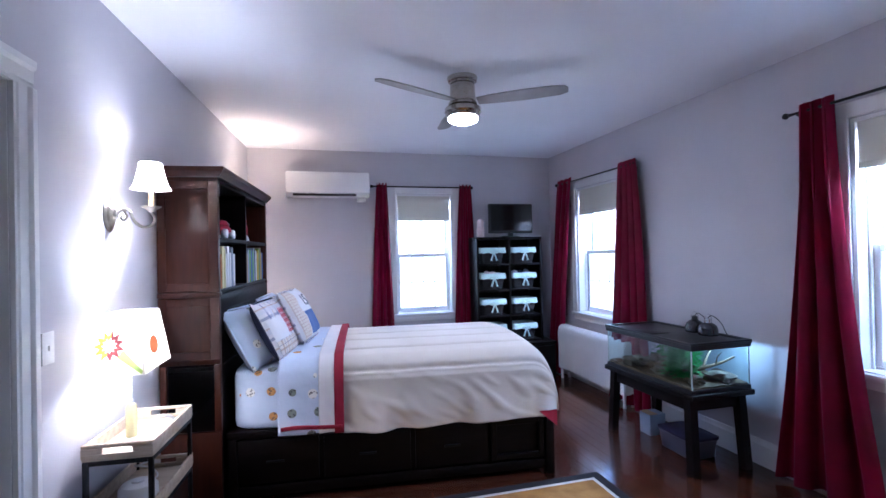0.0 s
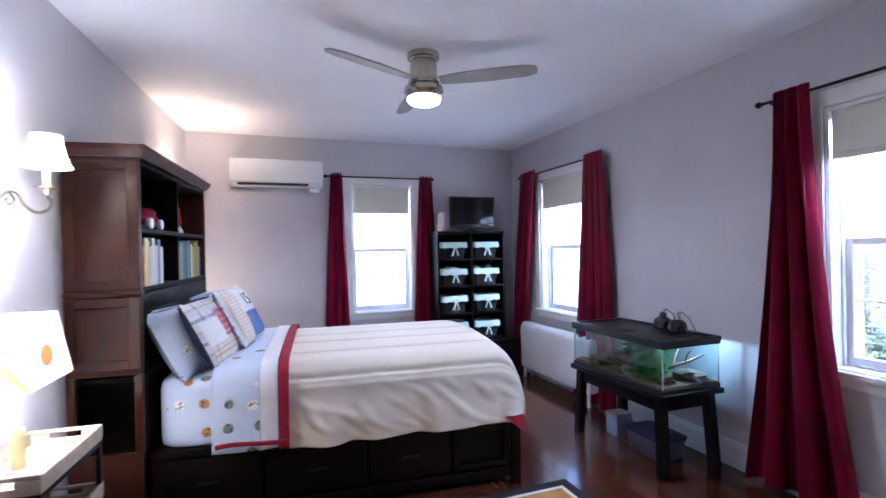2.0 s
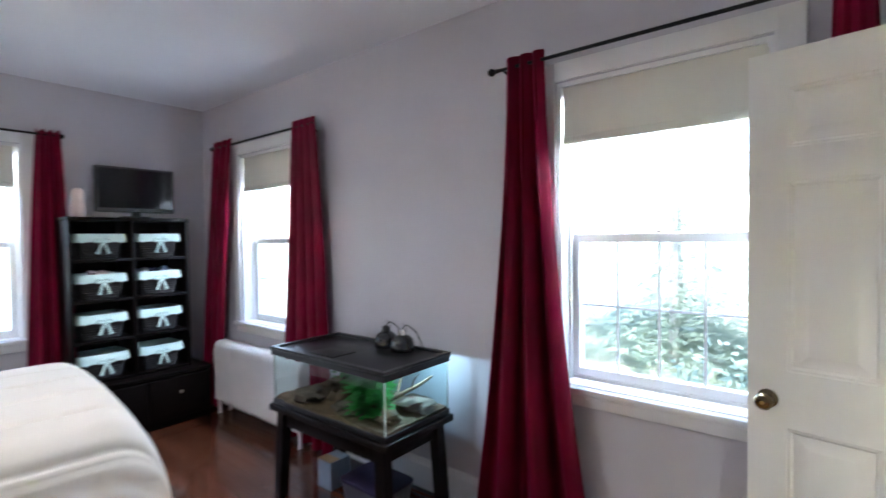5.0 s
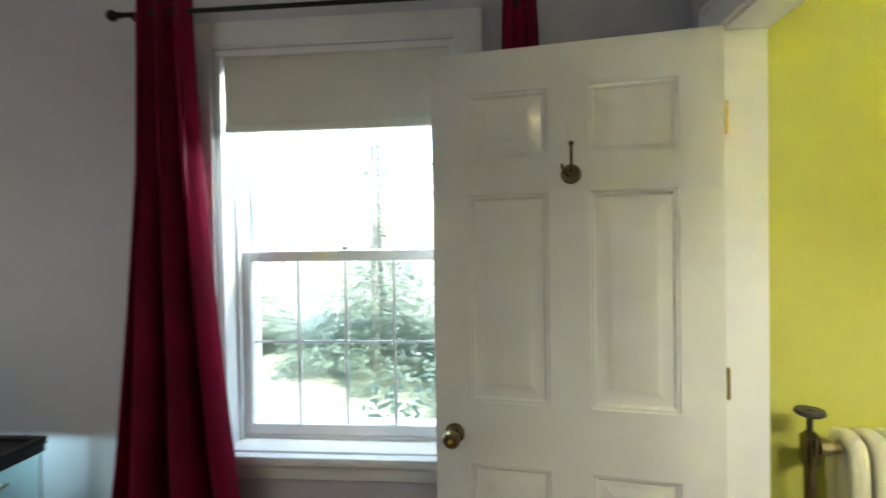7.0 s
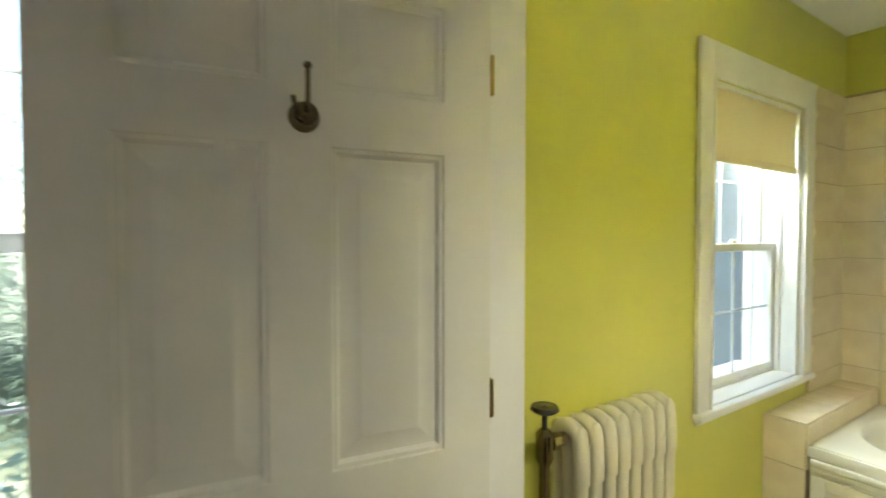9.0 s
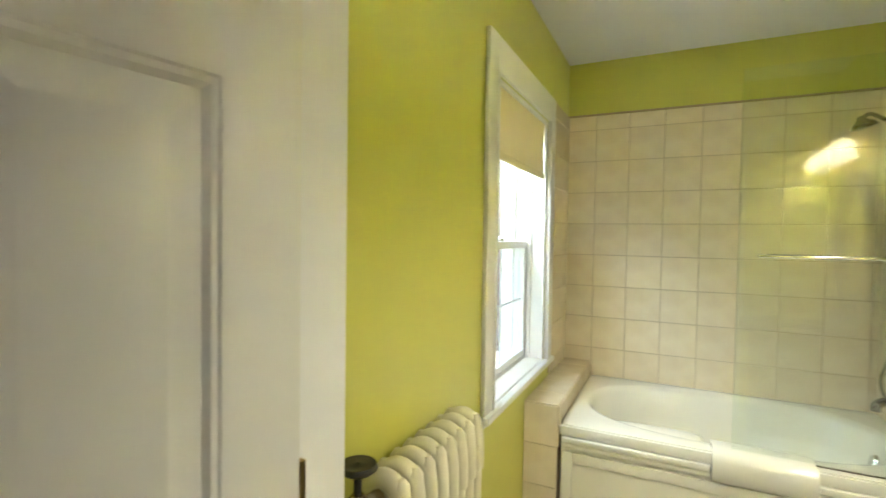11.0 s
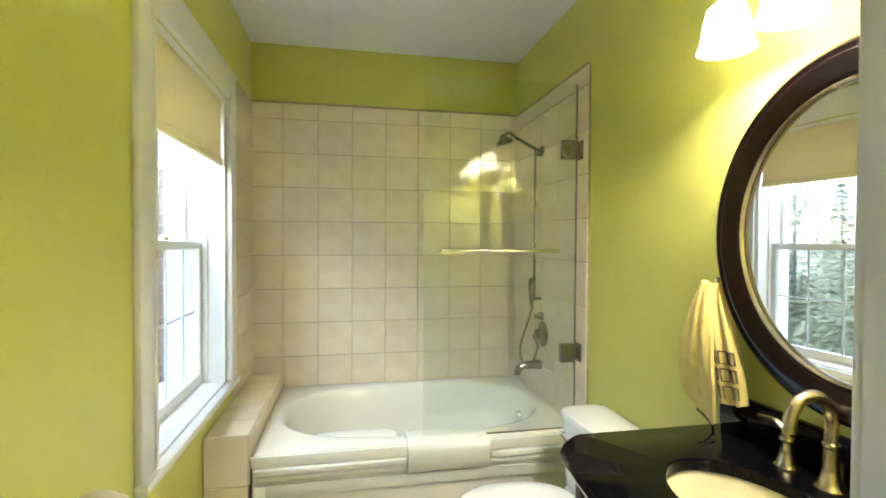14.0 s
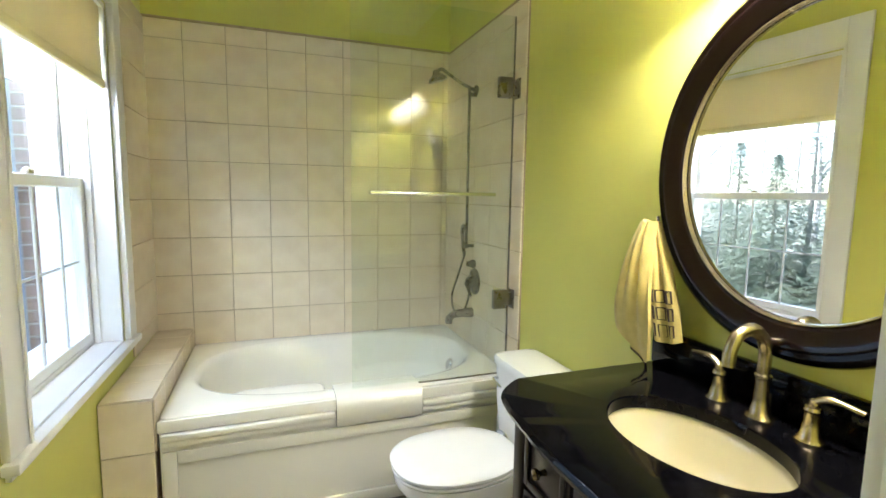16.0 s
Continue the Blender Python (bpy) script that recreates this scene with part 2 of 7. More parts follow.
M_DARKBRASS = surf("dark_antique_brass", (0.22, 0.18, 0.10), (0.15, 0.12, 0.07), 0.25, 20, 0.03, metal=1)
M_PEWTER = surf("aged_pewter", (0.42, 0.39, 0.34), (0.30, 0.28, 0.24), 0.35, 25, 0.08, 90, metal=1)
M_PLASTIC = surf("white_plastic", (0.80, 0.80, 0.80), (0.77, 0.77, 0.78), 0.3, 3, 0.02)
M_RAD = surf("white_radiator_enamel", (0.78, 0.78, 0.80), (0.73, 0.73, 0.75), 0.35, 5, 0.06, 80)
M_BATHRAD = surf("cream_radiator_enamel", (0.68, 0.65, 0.50), (0.62, 0.59, 0.45), 0.35, 5, 0.06, 80)
M_CERAMIC = surf("white_glazed_ceramic", (0.82, 0.82, 0.80), (0.80, 0.80, 0.78), 0.12, 3, 0.0, coat=0.4)
# White basin: yellow lamp light and lime-wall bounce are put into its colour.
M_SINK = surf("biscuit_glazed_ceramic", (0.58, 0.53, 0.36), (0.55, 0.50, 0.33), 0.14, 3, 0.0, coat=0.4)
M_TUB = surf("ivory_acrylic", (0.82, 0.80, 0.72), (0.79, 0.77, 0.69), 0.16, 3, 0.0, coat=0.3)
M_TILE = surf("cream_stone_look_tile", (0.80, 0.71, 0.55), (0.73, 0.63, 0.47), 0.26, 7, 0.05, 40, vary=0.03)
M_GROUT = surf("tan_grout", (0.42, 0.33, 0.23), (0.35, 0.27, 0.18), 0.85, 20, 0.2, 200)
M_SHADE = surf("ivory_blind_cloth", (0.70, 0.68, 0.60), (0.67, 0.65, 0.57), 0.8, 3, 0.1, 400, through_light=0.05)
M_BATHSHADE = surf("cream_blind_cloth", (0.78, 0.70, 0.48), (0.75, 0.67, 0.45), 0.8, 3, 0.1, 400, through_light=0.12)
M_GLASS = clear_glass("window_glass")
M_SCREEN = clear_glass("shower_screen_glass", (0.95, 0.98, 0.95))
M_TANKGLASS = clear_glass("tank_glass", (0.93, 0.98, 0.98))
M_MIRROR = surf("silver_mirror", (0.92, 0.92, 0.92), (0.92, 0.92, 0.92), 0.0, 1, 0, metal=1)
M_COMFORT = surf("ivory_comforter_cotton", (0.76, 0.69, 0.60), (0.72, 0.65, 0.56), 0.8, 3, 0.15, 250, sheen=0.2)
M_SHEET = dotted("ball_print_sheet", (0.57, 0.65, 0.80), [(0.60, 0.27, 0.07), (0.80, 0.80, 0.80), (0.62, 0.30, 0.09), (0.22, 0.25, 0.23), (0.80, 0.80, 0.80), (0.20, 0.24, 0.22)], 8.2, 0.23)
M_WHITECLOTH = surf("white_cotton", (0.80, 0.80, 0.82), (0.75, 0.75, 0.78), 0.85, 6, 0.15, 250)
M_RED = surf("red_cotton_border", (0.30, 0.003, 0.026), None, 0.8, 6, 0.15, 250)
M_NAVY = surf("navy_cotton", (0.015, 0.02, 0.06), None, 0.8, 6, 0.15, 250)
M_PLAID = plaid("patchwork_plaid", (0.72, 0.71, 0.74), [((0.10, 0.13, 0.30), 0.018, 0.0), ((0.45, 0.30, 0.22), 0.010, 0.06), ((0.60, 0.62, 0.70), 0.03, 0.09)], 0.13)
M_REDPLAID = plaid("red_plaid_patch", (0.72, 0.60, 0.64), [((0.55, 0.02, 0.06), 0.018, 0.0), ((0.40, 0.01, 0.04), 0.008, 0.022)], 0.036)
M_TANPLAID = plaid("tan_plaid_patch", (0.74, 0.68, 0.62), [((0.45, 0.30, 0.20), 0.012, 0.0), ((0.25, 0.25, 0.34), 0.005, 0.03)], 0.06)
M_STRIPE = plaid("cream_striped_patch", (0.74, 0.68, 0.62), [((0.50, 0.32, 0.28), 0.004, 0.0)], 0.022)
M_BLUE = surf("blue_patch_cotton", (0.10, 0.17, 0.42), None, 0.85, 8, 0.15, 250)
M_MINT = surf("mint_white_basket_liner", (0.62, 0.78, 0.74), (0.56, 0.72, 0.68), 0.85, 10, 0.15, 250)
M_WICKER = surf("black_wicker", (0.018, 0.013, 0.012), (0.010, 0.008, 0.007), 0.6, 50, 0.5, 90)
M_SCREENBLACK = surf("black_screen", (0.006, 0.006, 0.008), None, 0.12, 3, 0)
M_BLACKPLASTIC = surf("black_plastic", (0.012, 0.012, 0.013), (0.018, 0.018, 0.019), 0.4, 20, 0.1)
M_GLOSSBLACK = surf("glossy_black_enamel", (0.005, 0.005, 0.006), None, 0.1, 20, 0.0, coat=0.5)
M_RAWWOOD = surf("whitewashed_pine", (0.62, 0.52, 0.40), (0.50, 0.40, 0.29), 0.55, 5, 0.1, 60, stretch=(1, 8, 8))
M_RUGGOLD = surf("golden_brown_rug_pile", (0.42, 0.22, 0.05), (0.30, 0.14, 0.03), 0.95, 9, 0.6, 260)
M_RUGBLACK = surf("black_rug_border", (0.012, 0.012, 0.016), None, 0.95, 9, 0.6, 260)
M_RUGWHITE = surf("white_rug_stripe", (0.66, 0.64, 0.60), None, 0.95, 9, 0.6, 260)
M_LAMPCLOTH = surf("white_lampshade_cloth", (0.80, 0.78, 0.72), (0.78, 0.76, 0.70), 0.8, 5, 0.1, 300, through_light=0.45)
M_OPAL = surf("opal_glass_shade", (0.85, 0.83, 0.76), (0.84, 0.82, 0.75), 0.3, 3, 0, through_light=0.85)
M_BULB = glow("lit_bulb", (1.0, 0.90, 0.72), 30)
M_DIFFUSER = glow("lit_fan_diffuser", (1.0, 0.97, 0.92), 7)
M_TOWEL = surf("yellow_cotton_towel", (0.70, 0.56, 0.19), (0.62, 0.48, 0.15), 0.95, 30, 0.6, 200, sheen=0.3)
M_TOWELDARK = surf("dark_brown_towel_print", (0.05, 0.03, 0.02), None, 0.95, 20, 0.4, 200)
M_SEAM = surf("pale_silicone", (0.50, 0.58, 0.56), None, 0.3, 5, 0.0)
M_SAND = surf("tan_tank_sand", (0.20, 0.14, 0.08), (0.13, 0.09, 0.05), 0.95, 30, 0.8, 150)
M_ROCK = surf("grey_brown_stone", (0.22, 0.18, 0.13), (0.12, 0.10, 0.08), 0.85, 14, 0.6, 60)
M_DRIFT = surf("pale_driftwood", (0.17, 0.12, 0.07), (0.10, 0.07, 0.04), 0.8, 12, 0.4, 60)
M_LEAF = surf("bright_green_plastic_leaf", (0.05, 0.28, 0.05), (0.03, 0.18, 0.03), 0.45, 20, 0.1, through_light=0.3)
M_BARK = surf("grey_bark", (0.36, 0.34, 0.33), None, 0.9, 15, 0.5, 40)
# Paler than real foliage: the glare and haze outdoors are put into this colour.
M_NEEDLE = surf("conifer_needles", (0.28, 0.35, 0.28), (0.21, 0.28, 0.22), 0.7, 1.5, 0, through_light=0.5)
M_FLOWER = surf("white_blossom", (0.75, 0.75, 0.70), None, 0.7, 3, 0)
M_GROUND = surf("pale_winter_lawn", (0.36, 0.38, 0.29), (0.28, 0.31, 0.22), 0.95, 1.5, 0.3, 30)
M_BRICK = surf("red_brown_brick", (0.24, 0.15, 0.13), (0.17, 0.11, 0.10), 0.85, 12, 0.3, 60, vary=0.25)
M_MORTAR = surf("grey_mortar", (0.40, 0.38, 0.35), None, 0.9, 20, 0.3)
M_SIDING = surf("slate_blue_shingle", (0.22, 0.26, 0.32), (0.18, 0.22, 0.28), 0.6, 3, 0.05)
# Pale plastic, darkened: the shade under the tank stand is in the colour.
M_BLUEPLASTIC = surf("clear_lilac_plastic", (0.12, 0.115, 0.16), None, 0.3, 5, 0.02)
M_GREYBLADE = surf("silver_fan_blade", (0.30, 0.29, 0.29), (0.26, 0.25, 0.25), 0.4, 6, 0.03)


def flat_colour(name, c, glow_through=0.0):
    return surf(name, c, None, 0.6, 8, 0.08, through_light=glow_through)


M_ORANGE, M_GREEN, M_YELLOW, M_TAN, M_PINK, M_GREY = (flat_colour(k, c) for k, c in (
    ("orange_card", (0.55, 0.16, 0.02)), ("green_card", (0.12, 0.30, 0.06)), ("yellow_card", (0.55, 0.38, 0.04)),
    ("tan_card", (0.40, 0.28, 0.16)), ("pale_pink_ceramic", (0.70, 0.56, 0.54)), ("grey_blue_card", (0.30, 0.36, 0.46))))
M_CREAM = flat_colour("pale_yellow_ceramic", (0.72, 0.66, 0.36))
M_BURSTRED = flat_colour("dull_red_print", (0.48, 0.14, 0.15), 0.6)
M_BURSTGOLD = flat_colour("gold_print", (0.65, 0.50, 0.10), 0.6)
M_PURPLE = flat_colour("dark_purple_plastic", (0.022, 0.016, 0.055))
M_PALEGREEN = flat_colour("pale_green_print", (0.58, 0.78, 0.26), 0.6)
M_BALLBROWN = flat_colour("brown_ball_print", (0.35, 0.10, 0.03), 0.6)

# ---- building helpers ----
def part(name, bm, material, parent=None, label="", at=None, smooth=35):
    """Links a bmesh as one mesh object under a thing or part."""
    me = bpy.data.meshes.new(name)
    bmesh.ops.recalc_face_normals(bm, faces=bm.faces)
    bm.to_mesh(me)
    bm.free()
    if smooth:
        me.shade_smooth()
        me.set_sharp_from_angle(angle=radians(smooth))
    for m in (material if isinstance(material, (list, tuple)) else [material]):
        me.materials.append(m)
    ob = new(name, me)
    if parent:
        ob.parent = parent
    if at is not None:
        ob.matrix_basis = at
    return tagged(ob, label)


def again(ob, at, parent=None):
    """One more piece on the same mesh."""
    o = new(ob.name.split(".")[0], ob.data)
    o.parent, o.matrix_basis = parent or ob.parent, at
    return o


def thing(name, at, label, category, group="", kind=""):
    ob = new(name)
    ob.empty_display_size = 0.1
    ob.matrix_basis = at
    return tagged(ob, label, category, group, kind)


def mesh():
    return bmesh.new()


def box(bm, x0, y0, z0, x1, y1, z1, bevel=0.0, seg=2):
    g = bmesh.ops.create_cube(bm, size=1, matrix=Matrix.Translation(((x0 + x1) / 2, (y0 + y1) / 2, (z0 + z1) / 2)) @ Matrix.Diagonal((abs(x1 - x0), abs(y1 - y0), abs(z1 - z0), 1)))
    if bevel:
        bmesh.ops.bevel(bm, geom=list({e for v in g["verts"] for e in v.link_edges}), offset=bevel, segments=seg, profile=0.5, affect="EDGES")
    return bm


def slab(x0, y0, z0, x1, y1, z1, bevel=0.004, seg=2):
    return box(mesh(), x0, y0, z0, x1, y1, z1, bevel, seg)


def rings(bm, loops, cap0=True, cap1=True, closed=True):
    """Skins a row of loops that have the same number of points."""
    vs = [[bm.verts.new(p) for p in loop] for loop in loops]
    n = len(vs[0])
    for a, b in zip(vs, vs[1:]):
        for i in range(n if closed else n - 1):
            bm.faces.new((a[i], a[(i + 1) % n], b[(i + 1) % n], b[i]))
    if cap0 and closed:
        bm.faces.new(vs[0][::-1])
    if cap1 and closed:
        bm.faces.new(vs[-1])
    return bm


def lathe(bm, profile, n=28, m=Matrix.Identity(4), sx=1.0, sy=1.0):
    return rings(bm, [[m @ Vector((max(r, 0.0004) * sx * math.cos(2 * math.pi * i / n), max(r, 0.0004) * sy * math.sin(2 * math.pi * i / n), z)) for i in range(n)] for r, z in profile])


def tube(bm, pts, r, n=10):
    """A round bar along points; r is one radius or one for each point."""
    pts = [Vector(p) for p in pts]
    rs = r if isinstance(r, (list, tuple)) else [r] * len(pts)
    side = None
    loops = []
    for i, p in enumerate(pts):
        d = (pts[min(i + 1, len(pts) - 1)] - pts[max(i - 1, 0)]).normalized()
        if side is None:
            side = d.orthogonal().normalized()
        side = (side - d * side.dot(d)).normalized()
        up = d.cross(side)
        loops.append([p + rs[i] * (math.cos(2 * math.pi * k / n) * side + math.sin(2 * math.pi * k / n) * up) for k in range(n)])
    return rings(bm, loops)


def curve_pts(pts, steps=6):
    """A smooth run through points."""
    p = [Vector(q) for q in pts]
    p = [2 * p[0] - p[1]] + p + [2 * p[-1] - p[-2]]
    out = []
    for i in range(1, len(p) - 2):
        for k in range(steps):
            t = k / steps
            out.append(0.5 * ((2 * p[i]) + (p[i + 1] - p[i - 1]) * t + (2 * p[i - 1] - 5 * p[i] + 4 * p[i + 1] - p[i + 2]) * t * t + (3 * p[i] - p[i - 1] - 3 * p[i + 1] + p[i + 2]) * t ** 3))
    return out + [p[-2]]


def superloop(cx, cy, z, a, b, power, n=48):
    """A rounded rectangle (power 2: an ellipse)."""
    out = []
    for i in range(n):
        t = 2 * math.pi * i / n
        c, s = math.cos(t), math.sin(t)
        out.append((cx + a * math.copysign(abs(c) ** (2 / power), c), cy + b * math.copysign(abs(s) ** (2 / power), s), z))
    return out


def sheet(nu, nv, f, thick=0.0):
    """A surface f(u, v) over the unit square, with a thickness if wanted."""
    bm = mesh()
    vs = [[bm.verts.new(f(i / nu, j / nv)) for j in range(nv + 1)] for i in range(nu + 1)]
    for i in range(nu):
        for j in range(nv):
            bm.faces.new((vs[i][j], vs[i + 1][j], vs[i + 1][j + 1], vs[i][j + 1]))
    if thick:
        bm.normal_update()
        back = [[bm.verts.new(v.co - v.normal * thick) for v in row] for row in vs]
        for i in range(nu):
            for j in range(nv):
                bm.faces.new((back[i][j + 1], back[i + 1][j + 1], back[i + 1][j], back[i][j]))
        rim = [(i, 0) for i in range(nu)] + [(nu, j) for j in range(nv)] + [(i, nv) for i in range(nu, 0, -1)] + [(0, j) for j in range(nv, 0, -1)]
        for (a, b), (c, d) in zip(rim, rim[1:] + rim[:1]):
            bm.faces.new((vs[a][b], back[a][b], back[c][d], vs[c][d]))
    return bm


def lump(bm, at, sx, sy, sz, rough=0.15, seed=0, sub=3):
    g = bmesh.ops.create_icosphere(bm, subdivisions=sub, radius=1)
    for v in g["verts"]:
        k = 1 + rough * noise.noise(v.co * 1.7 + Vector((seed * 7.3, seed, 0))) * 2
        v.co = Vector(at) + Vector((v.co.x * sx * k, v.co.y * sy * k, v.co.z * sz * k))
    return bm

# ---- structure ----
def wall_run(name, at, length, height, thick, openings, material, label):
    """A wall whose room face lies in its local plane y = 0, running along local x, thick towards +y; openings: (x0, x1, z0, z1)."""
    bm = mesh()
    x = 0.0
    for x0, x1, z0, z1 in sorted(openings):
        box(bm, x, 0, 0, x0, thick, height)
        if z0 > 0:
            box(bm, x0, 0, 0, x1, thick, z0)
        box(bm, x0, 0, z1, x1, thick, height)
        x = x1
    box(bm, x, 0, 0, length, thick, height)
    return tagged(part(name, bm, material, None, label, at, smooth=0), category="wall", kind="structure")


# north wall: local x = world x + 0.9
wall_run("wall_north", pose(-0.9, NORTH, 0), EAST + THICK + 0.9, CEIL, THICK, [(WIN_N[0] + 0.9, WIN_N[1] + 0.9, SILL, HEAD)], M_WALL, "pale lilac-grey painted bedroom wall with one window")
# east walls: local x runs south
wall_run("wall_east", pose(EAST, NORTH, 0, 0, 0, -90), NORTH - 0.445, CEIL, THICK, [(NORTH - WIN_A[1], NORTH - WIN_A[0], SILL, HEAD), (NORTH - WIN_B[1], NORTH - WIN_B[0], SILL, HEAD)], M_WALL, "pale lilac-grey painted bedroom wall with two windows")
wall_run("wall_bath_east", pose(EAST, 0.445, 0, 0, 0, -90), 0.445 - BATH_S + 0.2, CEIL, THICK, [(0.445 - WIN_BATH[1], 0.445 - WIN_BATH[0], BSILL, BHEAD)], M_LIME, "lime-yellow painted bathroom wall with a window")
# wall between the rooms, one leaf for each room
wall_run("wall_between_bedroom", pose(EAST, BED_S, 0, 0, 0, 180), EAST - 1.10, CEIL, 0.0545, [(EAST - DOOR_E, EAST - DOOR_W, 0, 2.045)], M_WALL, "pale lilac-grey wall round the bathroom doorway")
wall_run("wall_between_bath", pose(1.10, BATH_N, 0), EAST - 1.10, CEIL, 0.0545, [(DOOR_W - 1.10, DOOR_E - 1.10, 0, 2.045)], M_LIME, "lime-yellow bathroom wall round the doorway")
# bathroom west and south walls
wall_run("wall_bath_west", pose(BATH_W - 0.012, BATH_S - 0.2, 0, 0, 0, 90), BATH_N - BATH_S + 0.2, CEIL, 0.062, [], M_LIME, "lime-yellow bathroom wall behind vanity and toilet")
wall_run("wall_bath_south", pose(EAST, BATH_S - 0.012, 0, 0, 0, 180), EAST - BATH_W + 0.012, CEIL, 0.12, [], M_LIME, "lime-yellow bathroom wall above the bath tiles")
wall_run("wall_bedroom_return", pose(1.10, BED_S, 0, 0, 0, -90), BED_S + 1.0, CEIL, 0.06, [], M_WALL, "pale lilac-grey return wall")
wall_run("wall_south", pose(1.10, -0.9, 0, 0, 0, 180), 2.4, CEIL, 0.12, [], M_WALL, "pale lilac-grey painted bedroom wall")
# west wall, a little out of square; the closet door sits in it
CLOSET = (-4.30, -3.52)
wall_run("wall_west", WEST @ pose(0, -6.6, 0, 0, 0, 90), 6.9, CEIL, 0.12, [(6.6 + CLOSET[0], 6.6 + CLOSET[1], 0, 2.03)], M_WALL, "pale lilac-grey painted wall with a closet door")

tagged(part("ceiling", slab(-1.5, 0.445, CEIL, EAST + THICK, NORTH + THICK, CEIL + 0.1, 0), M_CEIL, None, "smooth white bedroom ceiling", smooth=0), category="ceiling", kind="structure")
tagged(part("ceiling_entry", slab(-1.5, -1.1, CEIL, 1.10, 0.445, CEIL + 0.1, 0), M_CEIL, None, "smooth white bedroom ceiling by the entry", smooth=0), category="ceiling", kind="structure")
tagged(part("ceiling_bath", slab(1.10, BATH_S - 0.2, CEIL, EAST + THICK, 0.445, CEIL + 0.1, 0), M_CEIL, None, "smooth white bathroom ceiling", smooth=0), category="ceiling", kind="structure")
tagged(part("floor_bath", slab(1.16, BATH_S - 0.1, -0.1, EAST, 0.445, -0.004, 0), M_TILEFLOOR, None, "beige bathroom floor", smooth=0), category="floor", kind="structure")
floor = tagged(part("floor", slab(-1.5, -1.1, -0.12, EAST + 0.1, NORTH + 0.1, -0.014, 0), M_UNDER, None, "dark red-brown polished hardwood strip floor", smooth=0), category="floor", kind="structure")


def baseboard(name, at, length, tall=0.17, material=M_TRIM):
    bm = mesh()
    prof = [(0, 0), (-0.016, 0), (-0.016, tall - 0.035), (-0.011, tall - 0.025), (-0.009, tall - 0.006), (-0.004, tall), (0, tall)]
    rings(bm, [[(x, y, z) for y, z in prof] for x in (0, length)])
    tagged(part(name, bm, material, None, "white painted baseboard", at, 25), category="baseboard", kind="structure")


baseboard("baseboard_east", pose(EAST, NORTH, 0, 0, 0, -90), NORTH - BED_S)
baseboard("baseboard_north", pose(-0.58, NORTH, 0), EAST + 0.56)
baseboard("baseboard_west", WEST @ pose(0, -3.42, 0, 0, 0, 90), 3.40)
baseboard("baseboard_bath", pose(EAST, BATH_N, 0, 0, 0, -90), 1.55, 0.12)


def frame_mesh(w, h, border, depth, bevel=0.003):
    """A flat frame w by h standing in local xz, its border inwards."""
    bm = mesh()
    box(bm, 0, 0, 0, border, depth, h, bevel, 1)
    box(bm, w - border, 0, 0, w, depth, h, bevel, 1)
    box(bm, border, 0, 0, w - border, depth, border, bevel, 1)
    box(bm, border, 0, h - border, w - border, depth, h, bevel, 1)
    return bm


